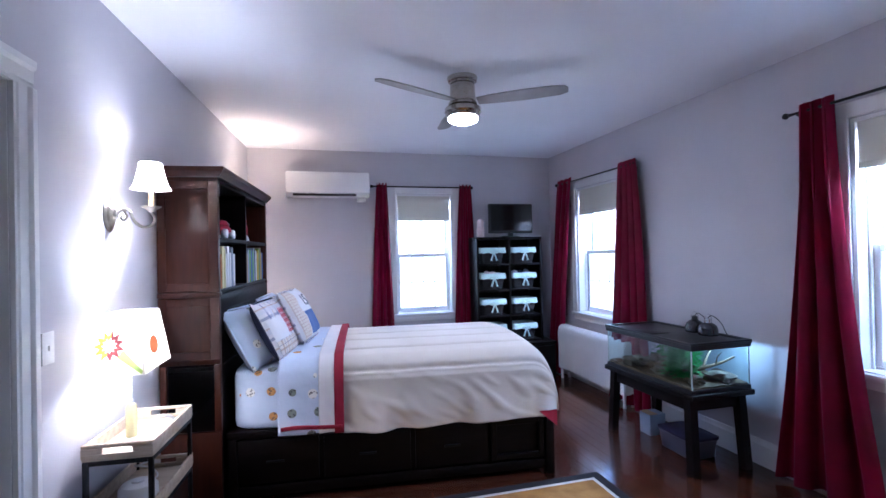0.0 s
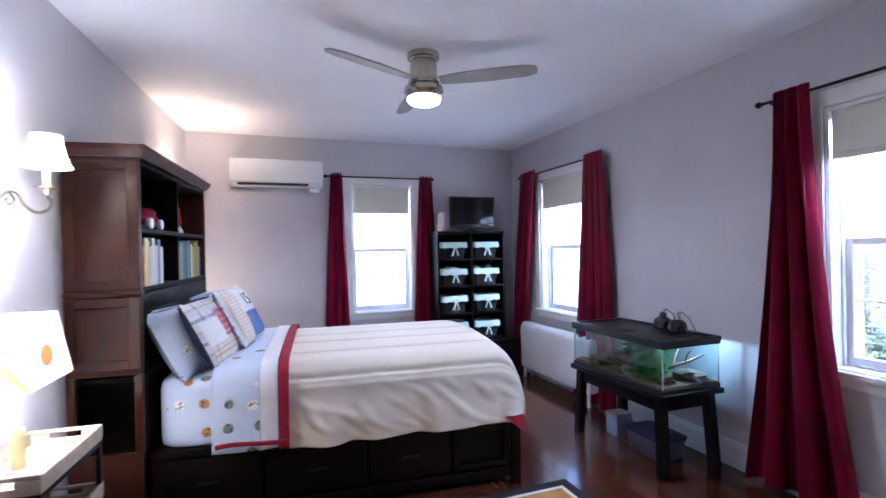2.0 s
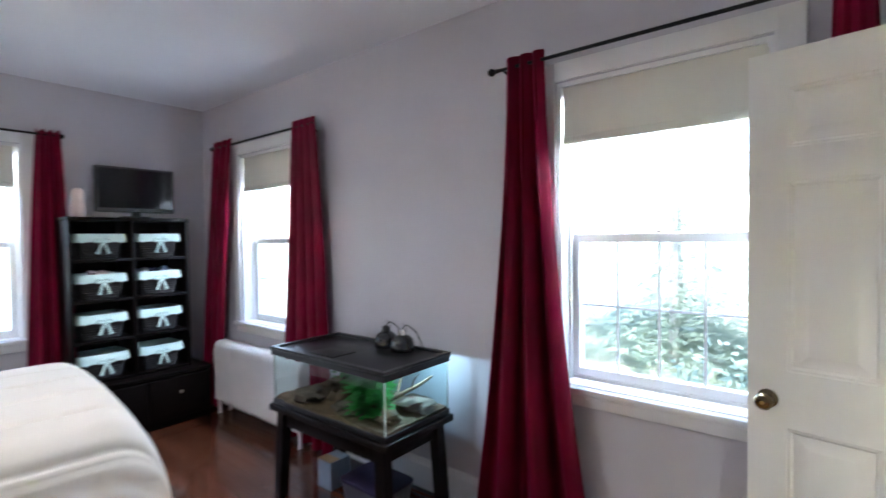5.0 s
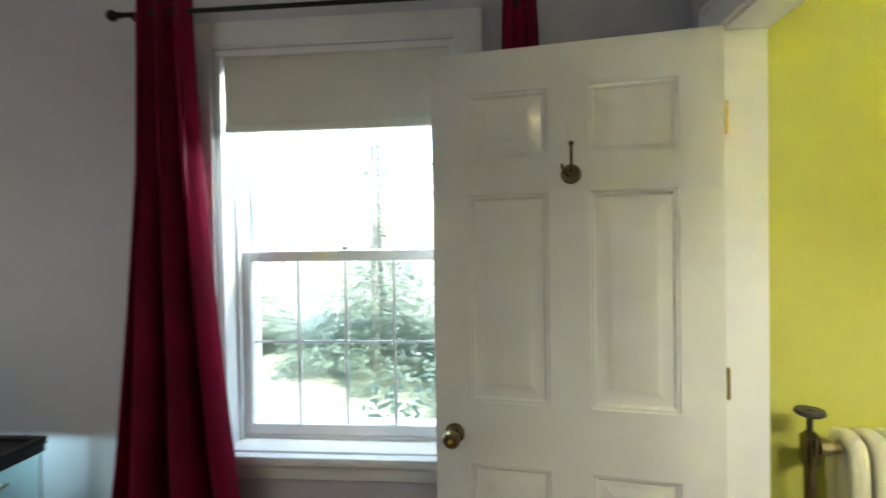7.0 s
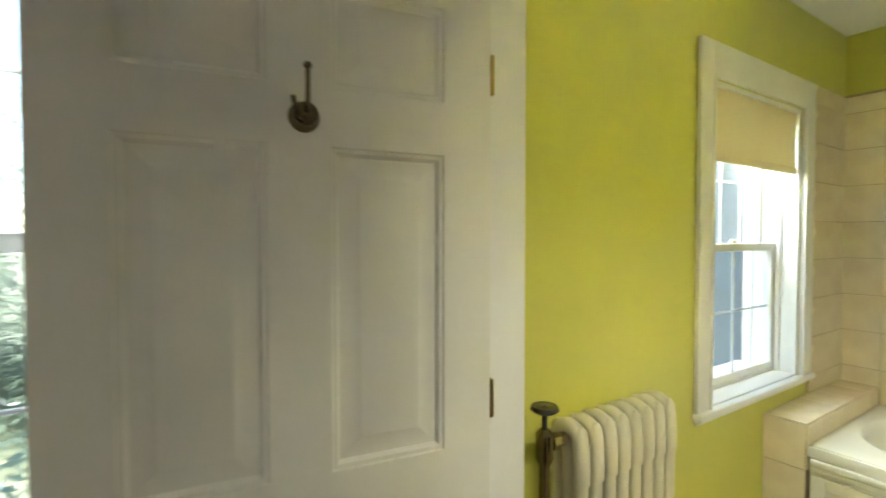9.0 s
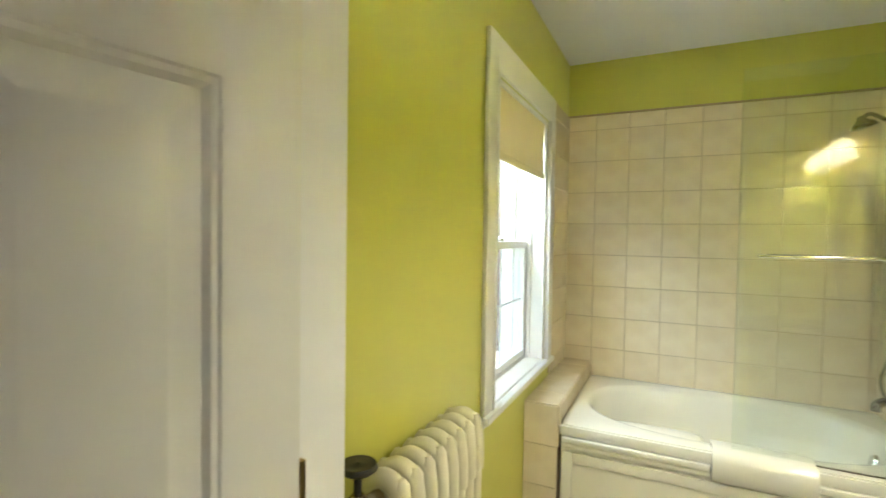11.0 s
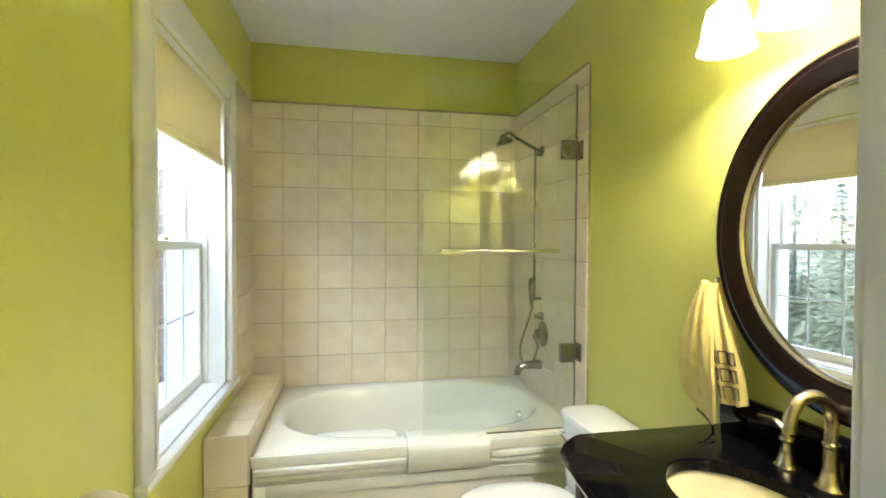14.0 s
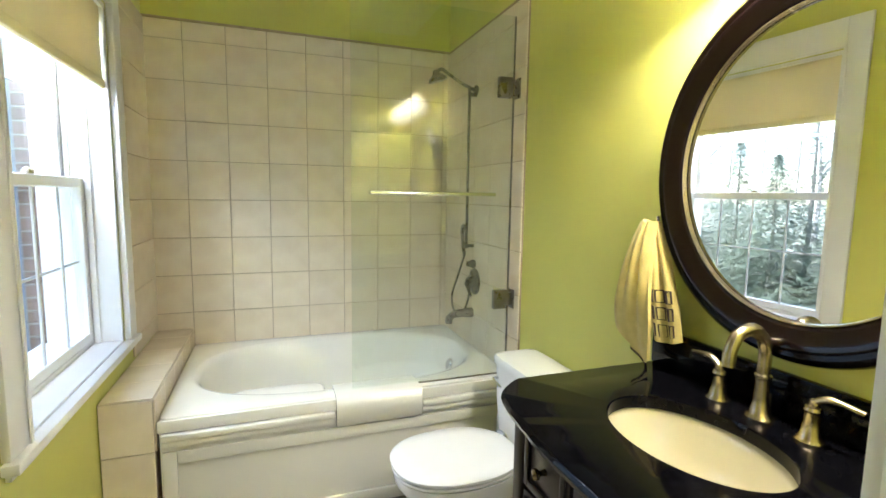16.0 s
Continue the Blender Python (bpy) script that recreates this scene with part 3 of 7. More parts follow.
def window(name, at, w, z0, z1, shade_z, cols, casing, label, shade_label, far=None, head=None, apron=0.054):
    """A double-hung window in an opening of width w; local y points outwards, the room face of the wall is y = 0."""
    win = thing(name, at, label, "window", kind="structure")
    h = z1 - z0
    bm = mesh()
    c, cf, ch = casing, far or casing, head or casing
    for xa, xb in ((-c, -0.004), (w + 0.004, w + cf)):
        box(bm, xa, -0.022, z0 + 0.002, xb, -0.001, z1 + ch, 0.004, 2)
        inner = xb if xa < 0 else xa
        box(bm, inner - 0.008, -0.028, z0 + 0.002, inner + 0.008, -0.0225, z1 + 0.004, 0.002, 1)
    box(bm, -0.004, -0.022, z1 + 0.004, w + 0.004, -0.001, z1 + ch, 0.004, 2)
    part("casing", bm, M_TRIM, win)
    bm = box(mesh(), -c - 0.008, -0.040, z0 - 0.03, w + min(c, cf) + 0.02, -0.001, z0, 0.006, 2)
    box(bm, 0.001, -0.0005, z0 - 0.029, w - 0.001, 0.10, z0 + 0.005, 0.002, 1)
    part("window_sill", bm, M_TRIM, win)
    part("apron", box(mesh(), -c + 0.01, -0.016, z0 - 0.031 - apron, w + c - 0.01, -0.001, z0 - 0.031, 0.004, 2), M_TRIM, win)
    bm = mesh()
    for xa, xb in ((0.0005, 0.02), (w - 0.02, w - 0.0005)):
        box(bm, xa, 0.0, z0 + 0.0005, xb, THICK + 0.01, z1 - 0.0005)
        xs = xb if xa < 0.1 else xa - 0.012
        box(bm, xs, 0.075, z0 + 0.0005, xs + 0.012, 0.095, z1 - 0.03)
        box(bm, xs, 0.145, z0 + 0.0005, xs + 0.012, 0.158, z1 - 0.03)
    box(bm, 0.0205, 0.0, z1 - 0.02, w - 0.0205, THICK + 0.01, z1 - 0.0005)
    box(bm, 0.0205, 0.1005, z0 + 0.0005, w - 0.0205, THICK + 0.03, z0 + 0.018)
    part("jamb", bm, M_TRIM, win)
    mid = z0 + h * 0.485
    for kind, za, zb, y in (("lower_sash", z0 + 0.02, mid + 0.02, 0.10), ("upper_sash", mid - 0.02, z1 - 0.022, 0.165)):
        sw, sh = w - 0.045, zb - za
        sash = part(kind, frame_mesh(sw, sh, 0.038, 0.036), M_TRIM, win, at=pose(0.0225, y, za))
        pane = part("pane", slab(0.037, 0.015, 0.037, sw - 0.037, 0.019, sh - 0.037, 0), M_GLASS, sash, smooth=0)
        pane.visible_shadow = False
        for i in range(1, cols):
            xm = 0.038 + (sw - 0.076) * i / cols
            part("muntin", slab(xm - 0.005, 0.006, 0.038, xm + 0.005, 0.0145, sh - 0.038, 0.002, 1), M_TRIM, sash)
        zm = 0.038 + (sh - 0.076) * 0.5
        part("muntin", slab(0.038, 0.0195, zm - 0.005, sw - 0.038, 0.027, zm + 0.005, 0.002, 1), M_TRIM, sash)
    part("sash_lock", lathe(mesh(), [(0.001, 0), (0.018, 0), (0.018, 0.012), (0.008, 0.02), (0.001, 0.02)], 12), M_NICKEL, win, at=pose(w / 2, 0.115, mid + 0.021))
    blind = thing("window_blind", at, shade_label, "blind", "ivory window blinds")
    bm = sheet(2, 24, lambda u, v: (0.026 + (w - 0.052) * u, 0.014 + 0.0008 * math.sin(v * 9 + u * 3), shade_z + 0.02 + (z1 - 0.03 - shade_z) * v), 0.003)
    cloth = M_BATHSHADE if name == "window_4" else M_SHADE
    part("shade_cloth", bm, cloth, blind)
    part("hem_bar", slab(0.026, 0.005, shade_z - 0.012, w - 0.026, 0.023, shade_z + 0.022, 0.006), cloth, blind)
    part("roller", tube(mesh(), [(0.024, 0.036, z1 - 0.045), (w - 0.024, 0.036, z1 - 0.045)], 0.018, 14), M_SHADE, blind)
    return win


window("window_1", pose(WIN_N[0], NORTH, 0), WIN_N[1] - WIN_N[0], SILL, HEAD, 1.83, 4, 0.088, "white double-hung bedroom window with grilles, between red curtains", "ivory roller blind partly lowered in the window")
window("window_2", pose(EAST, WIN_A[1], 0, 0, 0, -90), WIN_A[1] - WIN_A[0], SILL, HEAD, 1.84, 4, 0.088, "white double-hung bedroom window above the radiator", "ivory roller blind partly lowered in the window")
window("window_3", pose(EAST, WIN_B[1], 0, 0, 0, -90), WIN_B[1] - WIN_B[0], SILL, HEAD, 1.86, 4, 0.088, "white double-hung bedroom window behind the open door", "ivory roller blind partly lowered in the window")
window("window_4", pose(EAST, WIN_BATH[1], 0, 0, 0, -90), WIN_BATH[1] - WIN_BATH[0], BSILL, BHEAD, 1.765, 4, 0.10, "white double-hung bathroom window with wide casing", "cream roller blind partly lowered in the bathroom window", far=0.115, head=0.145, apron=0.02)

# ---- doorway between the rooms: lining, stops and casings ----
lining = thing("door_frame", pose(0, 0, 0), "white painted door lining and casing of the bathroom doorway", "door frame", kind="structure")
bm = mesh()
for xa, xb in ((DOOR_W + 0.0005, DOOR_W + 0.018), (DOOR_E - 0.026, DOOR_E - 0.0005)):
    box(bm, xa, BATH_N - 0.001, 0, xb, BED_S + (0.001 if xa < 2.2 else 0.0035), 2.027)
box(bm, DOOR_W + 0.0005, BATH_N - 0.001, 2.0275, DOOR_E - 0.0005, BED_S + 0.001, 2.0445)
part("jamb", bm, M_TRIM, lining)
for side, y0, y1 in ((1, BED_S + 0.0015, BED_S + 0.02), (-1, BATH_N - 0.02, BATH_N - 0.0015)):
    bm = mesh()
    for xa, xb in ((DOOR_W - 0.085, DOOR_W + 0.008), (DOOR_E + 0.05, DOOR_E + 0.085)):
        box(bm, xa, y0, 0, xb, y1, 2.035, 0.005, 2)
        xo = xa if xa < 2.2 else xb - 0.02
        if xa > 2.2:
            continue
        box(bm, xo, y1 if side > 0 else y0 - 0.008, 0, xo + 0.02, y1 + 0.008 if side > 0 else y0, 2.125, 0.003, 1)
    box(bm, DOOR_W - 0.085, y0, 2.036, DOOR_E + 0.085, y1, 2.125, 0.005, 2)
    box(bm, DOOR_W - 0.064, y1 if side > 0 else y0 - 0.008, 2.105, DOOR_E + 0.064, y1 + 0.008 if side > 0 else y0, 2.125, 0.003, 1)
    part("casing", bm, M_TRIM, lining)


def panel_door(name, at, w, h, thick, label, hook):
    """A six-panel door; local x from the hinge to the free edge, local y its thickness, front at y = 0."""
    door = thing(name, at, label, "door", kind="structure")
    st, gap = 0.112, 0.115
    pw = (w - 2 * st - gap) / 2
    xs = [(st, st + pw), (st + pw + gap, w - st)]
    zs = [(0.215, 0.785), (0.975, 1.605), (1.715, 1.91)]
    bm = mesh()
    edges_x = [0, xs[0][0], xs[0][1], xs[1][0], xs[1][1], w]
    edges_z = [0.008, zs[0][0], zs[0][1], zs[1][0], zs[1][1], zs[2][0], zs[2][1], h]
    for i in range(5):
        for j in range(7):
            if i in (1, 3) and j in (1, 3, 5):
                box(bm, edges_x[i], 0.014, edges_z[j], edges_x[i + 1], thick - 0.014, edges_z[j + 1])
            else:
                box(bm, edges_x[i], 0, edges_z[j], edges_x[i + 1], thick, edges_z[j + 1])
    bmesh.ops.remove_doubles(bm, verts=bm.verts, dist=0.0001)
    part("slab", bm, M_DOOR, door, smooth=0)
    for xa, xb in xs:
        for za, zb in zs:
            for y, d in ((0.014, -1), (thick - 0.014, 1)):
                bm = mesh()
                f = lambda i, dy: [(xa + i, y + d * dy, za + i), (xb - i, y + d * dy, za + i), (xb - i, y + d * dy, zb - i), (xa + i, y + d * dy, zb - i)]
                rings(bm, [f(0.0, 0.0145), f(0.003, 0.0110), f(0.010, 0.0095), f(0.017, 0.0010), f(0.024, 0.0005), f(0.056, 0.0095), f(0.060, 0.0108)], False, True)
                part("panel", bm, M_DOOR, door, smooth=20)
    kx, kz = w - 0.06, 0.875
    for y, d in ((0.0, -1), (thick, 1)):
        knob = part("door_knob", lathe(mesh(), [(0.001, 0), (0.031, 0), (0.031, 0.004), (0.024, 0.010), (0.012, 0.013), (0.011, 0.030), (0.018, 0.036), (0.027, 0.046), (0.028, 0.056), (0.022, 0.066), (0.001, 0.069)], 28), M_DARKBRASS, door, "round antique-brass knob", pose(kx, y, kz, 90 if d < 0 else -90))
        if hook:
            part("lock_button", lathe(mesh(), [(0.001, 0.0695), (0.006, 0.0695), (0.006, 0.072), (0.001, 0.072)], 12), M_BRASS, knob)
    part("latch_plate", slab(w - 0.0005, 0.006, kz - 0.03, w + 0.0015, thick - 0.006, kz + 0.03, 0), M_BRASS, door)
    for hz in (0.28, 1.07, 1.79):
        hinge = part("hinge", tube(mesh(), [(-0.006, -0.004, hz - 0.045), (-0.006, -0.004, hz + 0.045)], 0.006, 10), M_BRASS, door, "brass hinge")
        part("leaf", slab(-0.009, 0.001, hz - 0.043, -0.0005, thick + 0.0015, hz + 0.043, 0), M_BRASS, hinge)
    return door


ang = math.degrees(math.atan2(1.317 - 0.507, 2.83 - 2.70))
door_bath = panel_door("door_1", pose(2.697, 0.508, 0, 0, 0, ang) @ pose(0, -0.035, 0), 0.815, 2.035, 0.035, "white six-panel bathroom door standing open into the bedroom", True)
hook = thing("robe_hook", pose(2.697, 0.508, 0, 0, 0, ang) @ pose(0.40, -0.0, 1.66) @ pose(0, 0, 0, -90), "antique-brass double robe hook screwed to the open door", "hook")
hook.matrix_basis = door_bath.matrix_basis @ pose(0.40, 0.035, 1.655, -90)
part("rose", lathe(mesh(), [(0.001, 0), (0.028, 0), (0.029, 0.004), (0.024, 0.012), (0.020, 0.022), (0.021, 0.034), (0.001, 0.036)], 28), M_DARKBRASS, hook)
part("upper_prong", tube(mesh(), curve_pts([(0, 0, 0.02), (0, -0.012, 0.046), (0, -0.045, 0.052), (0, -0.078, 0.052)]), 0.0045, 10), M_DARKBRASS, hook)
part("tip", lump(mesh(), (0, -0.080, 0.052), 0.008, 0.007, 0.008, 0, 0, 2), M_DARKBRASS, hook)
part("lower_prong", tube(mesh(), curve_pts([(0, 0.004, 0.02), (0.012, 0.012, 0.050), (0.022, -0.006, 0.060), (0.026, -0.022, 0.060)]), 0.0045, 10), M_DARKBRASS, hook)

# closet door in the west wall, shut, with its casing
cl = WEST @ pose(-0.05, CLOSET[0] + 0.005, 0, 0, 0, 90)
panel_door("door_2", cl @ pose(0.77, -0.018, 0, 0, 0, 180) @ pose(0, -0.035, 0), 0.77, 2.02, 0.035, "white panel closet door, shut, with brass hinges", False)
closet_frame = thing("closet_door_frame", WEST, "white painted stepped casing round the closet door", "door frame", kind="structure")
bm = mesh()
for ya, yb in ((CLOSET[0] - 0.095, CLOSET[0]), (CLOSET[1], CLOSET[1] + 0.095)):
    out = ya if ya < -4 else yb
    inn = yb if ya < -4 else ya
    s = 1 if out > inn else -1
    prof = [(0.001, 0), (0.016, 0), (0.016, 0.012), (0.020, 0.018), (0.020, 0.060), (0.026, 0.066), (0.030, 0.072), (0.030, 0.095), (0.001, 0.095)]
    rings(bm, [[(d, inn + s * q, z) for d, q in prof] for z in (0, 2.03)])
prof = [(0.001, 0), (0.016, 0), (0.016, 0.012), (0.020, 0.018), (0.020, 0.060), (0.026, 0.066), (0.030, 0.072), (0.030, 0.095), (0.001, 0.095)]
rings(bm, [[(d, y, 2.0305 + q) for d, q in prof] for y in (CLOSET[0] - 0.095, CLOSET[1] + 0.095)])
box(bm, -0.119, CLOSET[0] + 0.0005, 0, -0.001, CLOSET[0] + 0.004, 2.029)
box(bm, -0.119, CLOSET[1] - 0.004, 0, -0.001, CLOSET[1] - 0.0005, 2.029)
part("casing", bm, M_TRIM, closet_frame, smooth=20)
part("closet_back", slab(-0.60, CLOSET[0] - 0.1, 0, -0.58, CLOSET[1] + 0.1, 2.3, 0), M_TRIM, closet_frame, smooth=0)
plate = thing("light_switch", WEST @ pose(0.001, -3.34, 1.13), "white light switch plate on the wall beside the closet", "light switch")
part("plate", slab(0, -0.035, -0.058, 0.005, 0.035, 0.058, 0.002), M_PLASTIC, plate)
part("toggle", slab(0.0055, -0.005, -0.010, 0.012, 0.005, 0.010, 0.002), M_PLASTIC, plate)

# ---- bedroom: curtains ----
def curtain_rod(at, length, label):
    """A rod along local x, in front of the wall at local y = 0 (room side is -y)."""
    rod = thing("curtain_rod", at, label, "curtain rod", "black curtain rods")
    part("bar", tube(mesh(), [(0.03, -0.095, 0), (length - 0.03, -0.095, 0)], 0.008, 12), M_BLACKMETAL, rod)
    for x, d in ((0.03, -1), (length - 0.03, 1)):
        m = pose(x, -0.095, 0, 0, 90 * d, 0)
        part("finial", lathe(mesh(), [(0.001, -0.002), (0.010, -0.002), (0.010, 0.008), (0.007, 0.012), (0.016, 0.022), (0.019, 0.032), (0.014, 0.044), (0.001, 0.048)], 14), M_BLACKMETAL, rod, at=m)
    for x in (0.07, length - 0.07):
        part("bracket", tube(mesh(), [(x, -0.001, -0.03), (x, -0.02, -0.02), (x, -0.095, -0.012)], 0.006, 8), M_BLACKMETAL, rod)
    return rod


def curtain(at, top, bottom, z1, z0, folds, depth, seed, label, flare=0.8):
    """A hanging panel along local x between top = (x0, x1) and bottom = (x0, x1), pleated by folds; y is the depth."""
    cur = thing("curtain", at, label, "curtain", "crimson curtains")

    def f(u, v):
        s = v ** flare
        a, b = top[0] + (bottom[0] - top[0]) * s, top[1] + (bottom[1] - top[1]) * s
        w = u + 0.025 * math.sin(u * 11 + seed) * v
        ph = w * folds * 2 * math.pi
        amp = depth * (0.65 + 0.5 * v)
        wob = 0.012 * noise.noise(Vector((u * 3 + seed, v * 2.2, seed)))
        x = a + (b - a) * u + 0.25 * amp * math.sin(ph * 2 + seed)
        y = amp * math.sin(ph + 0.5 * math.sin(v * 3 + seed)) + wob * v * 1.5
        z = z1 + (z0 - z1) * v + (0.012 * math.cos(ph) if v == 0 else 0) + 0.01 * math.sin(u * 5 + seed) * v
        return (x, y, z)
    part("cloth", sheet(folds * 20, 34, f, 0.004), M_CURTAIN, cur, smooth=80)
    return cur


curtain_rod(pose(0.70, NORTH, 2.195), 1.16, "thin black curtain rod above the far window")
curtain(pose(0, NORTH - 0.095, 0), (0.755, 0.86), (0.645, 0.935), 2.225, 0.03, 3, 0.026, 1, "deep crimson curtain panel hanging beside the far window")
curtain(pose(0, NORTH - 0.095, 0), (1.715, 1.845), (1.60, 1.92), 2.225, 0.03, 3, 0.026, 2, "deep crimson curtain panel beside the basket tower")
curtain_rod(pose(EAST, 5.13, 2.20, 0, 0, -90), 1.38, "thin black curtain rod above the radiator window")
curtain(pose(EAST - 0.095, 0, 0, 0, 0, 90), (4.80, 5.10), (5.09, 5.41), 2.235, 0.03, 3, 0.034, 3, "deep crimson curtain panel in the room corner")
curtain(pose(EAST - 0.095, 0, 0, 0, 0, 90), (3.735, 3.98), (3.60, 4.17), 2.235, 0.03, 4, 0.034, 4, "deep crimson curtain panel behind the fish tank")
curtain_rod(pose(EAST, 2.345, 2.215, 0, 0, -90), 1.37, "thin black curtain rod above the window by the door")
curtain(pose(EAST - 0.098, 0, 0, 0, 0, 90), (2.085, 2.275), (1.86, 2.47), 2.25, 0.03, 3, 0.048, 5, "deep crimson curtain panel reaching the floor by the fish tank", flare=1.6)
curtain(pose(EAST - 0.052, 0, 0, 0, 0, 90), (0.985, 1.085), (0.93, 1.13), 2.24, 0.03, 3, 0.014, 6, "deep crimson curtain panel behind the open door")

# ---- wall-hung air conditioner ----
ac = thing("air_conditioner", pose(-0.195, NORTH, 2.06), "white wall-mounted split air conditioner", "air conditioner")
bm = mesh()
prof = [(-0.001, 0.03), (-0.10, 0.0), (-0.17, 0.012), (-0.197, 0.05), (-0.20, 0.10), (-0.20, 0.245), (-0.185, 0.268), (-0.001, 0.27)]
rings(bm, [[(x, y, z) for y, z in prof] for x in (0, 0.862)])
bmesh.ops.bevel(bm, geom=[e for e in bm.edges if abs(e.verts[0].co.x - e.verts[1].co.x) < 1e-5], offset=0.008, segments=2, affect="EDGES")
part("body", bm, M_PLASTIC, ac, smooth=25)
part("outlet_slot", slab(0.07, -0.1975, 0.014, 0.72, -0.15, 0.036, 0.003), M_BLACKPLASTIC, ac, "dark air outlet")
part("flap", slab(0.06, -0.192, 0.000, 0.73, -0.14, 0.010, 0.003), M_PLASTIC, ac)
part("front_panel", slab(0.012, -0.206, 0.044, 0.85, -0.2005, 0.25, 0.002), M_PLASTIC, ac)
part("pipe_cover", slab(0.74, -0.12, -0.035, 0.83, -0.02, 0.001, 0.006), M_PLASTIC, ac)

# ---- ceiling fan with light, three blades at rest ----
fan = thing("ceiling_fan", pose(1.04, 3.12, CEIL), "brushed nickel ceiling fan with three grey blades and a lit globe", "ceiling fan")
part("canopy", lathe(mesh(), [(0.001, -0.001), (0.098, -0.001), (0.10, -0.012), (0.094, -0.030), (0.084, -0.034), (0.080, -0.045), (0.001, -0.045)], 40), M_NICKEL, fan)
part("motor_housing", lathe(mesh(), [(0.001, -0.046), (0.076, -0.046), (0.080, -0.06), (0.086, -0.15), (0.084, -0.165), (0.095, -0.172), (0.095, -0.186), (0.084, -0.192), (0.001, -0.192)], 40), M_NICKEL, fan)
part("lamp_ring", lathe(mesh(), [(0.001, -0.193), (0.100, -0.193), (0.118, -0.205), (0.120, -0.232), (0.108, -0.246), (0.112, -0.252), (0.106, -0.262), (0.098, -0.266), (0.001, -0.266)], 40), M_NICKEL, fan)
part("globe", lathe(mesh(), [(0.094, -0.2665), (0.098, -0.276), (0.090, -0.290), (0.060, -0.302), (0.001, -0.308)], 36), M_DIFFUSER, fan, "lit frosted glass globe")
blade0 = None
for a in (-33, 87, 207):
    m = pose(0, 0, -0.165, 0, 0, a) @ pose(0, 0, 0, -11, 0, 0)
    if blade0 is None:
        bm = mesh()
        out = [(0.10, -0.042), (0.20, -0.058), (0.40, -0.070), (0.58, -0.068), (0.655, -0.055), (0.675, -0.025), (0.672, 0.02), (0.62, 0.045), (0.40, 0.058), (0.20, 0.050), (0.10, 0.040)]
        rings(bm, [[(x, y, z) for x, y in out] for z in (-0.004, 0.004)])
        blade0 = part("blade", bm, M_GREYBLADE, fan, "silver-grey blade", m)
    else:
        again(blade0, m)

# ---- bookcase headboard ----
bc = thing("bookcase_headboard", BED, "tall brown-stained wooden bookcase headboard behind the bed", "bookcase")
W_, D_, H_ = 1.36, 0.32, 1.90
for y0 in (0, W_ - 0.03):
    side = part("side_panel", slab(-D_, y0, 0.841, 0, y0 + 0.03, H_, 0.003), M_BROWN, bc)
    part("lower_side_panel", slab(-D_, y0, 0, 0, y0 + 0.03, 0.46, 0.003), M_BROWN, bc)
    for px in (-D_, -0.035):
        part("side_post", slab(px, y0, 0.461, px + 0.035, y0 + 0.03, 0.840, 0.003), M_BROWN, bc)
    ys = -0.0075 if y0 == 0 else 0.0305
    for za, zb in ((0.87, 1.215), (1.255, H_ - 0.02)):
        bm = mesh()
        for b in ((-D_, za, -D_ + 0.045, zb), (-0.05, za, 0, zb), (-D_ + 0.045, za, -0.05, za + 0.045), (-D_ + 0.045, zb - 0.045, -0.05, zb)):
            box(bm, b[0], y0 + ys, b[1], b[2], y0 + ys + 0.007, b[3], 0.002, 1)
        part("side_moulding", bm, M_BROWN, side)
    part("side_ledge", slab(-D_ - 0.002, y0 - 0.012, 1.222, 0.004, y0 + 0.042, 1.248, 0.004), M_BROWN, side)
part("crown", rings(mesh(), [[(-D_ - 0.004, -o, z), (0.006 + o, -o, z), (0.006 + o, W_ + o, z), (-D_ - 0.004, W_ + o, z)] for o, z in ((0.004, H_), (0.012, H_ + 0.012), (0.030, H_ + 0.032), (0.034, H_ + 0.05), (0.034, H_ + 0.056))]), M_BROWN, bc, smooth=20)
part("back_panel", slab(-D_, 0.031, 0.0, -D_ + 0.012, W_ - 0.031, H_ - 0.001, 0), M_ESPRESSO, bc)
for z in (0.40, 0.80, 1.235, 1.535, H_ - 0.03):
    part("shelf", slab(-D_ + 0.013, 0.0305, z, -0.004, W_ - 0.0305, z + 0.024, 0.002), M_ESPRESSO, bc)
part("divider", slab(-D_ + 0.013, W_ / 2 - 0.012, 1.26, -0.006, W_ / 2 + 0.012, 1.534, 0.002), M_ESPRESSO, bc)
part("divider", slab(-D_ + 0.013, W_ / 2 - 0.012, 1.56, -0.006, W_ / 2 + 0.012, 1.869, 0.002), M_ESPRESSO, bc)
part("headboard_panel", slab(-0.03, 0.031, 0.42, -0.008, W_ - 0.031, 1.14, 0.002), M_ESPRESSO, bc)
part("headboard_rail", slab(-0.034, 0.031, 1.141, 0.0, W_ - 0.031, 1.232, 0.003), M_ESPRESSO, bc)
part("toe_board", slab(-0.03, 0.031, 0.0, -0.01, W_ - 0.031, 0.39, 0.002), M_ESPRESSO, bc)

# books on the bookcase shelf
book_mats = [M_RED, M_ORANGE, M_CREAM, M_CREAM, M_WHITECLOTH, M_WHITECLOTH, M_WHITECLOTH, M_GREY, M_WHITECLOTH, M_WHITECLOTH, M_GREY, M_WHITECLOTH, M_TAN, M_GREY, M_GREEN, M_BLUE, M_GREEN, M_GREY, M_NAVY, M_WHITECLOTH, M_YELLOW, M_YELLOW, M_GREEN, M_TAN, M_YELLOW, M_BLUE]
random.seed(4)


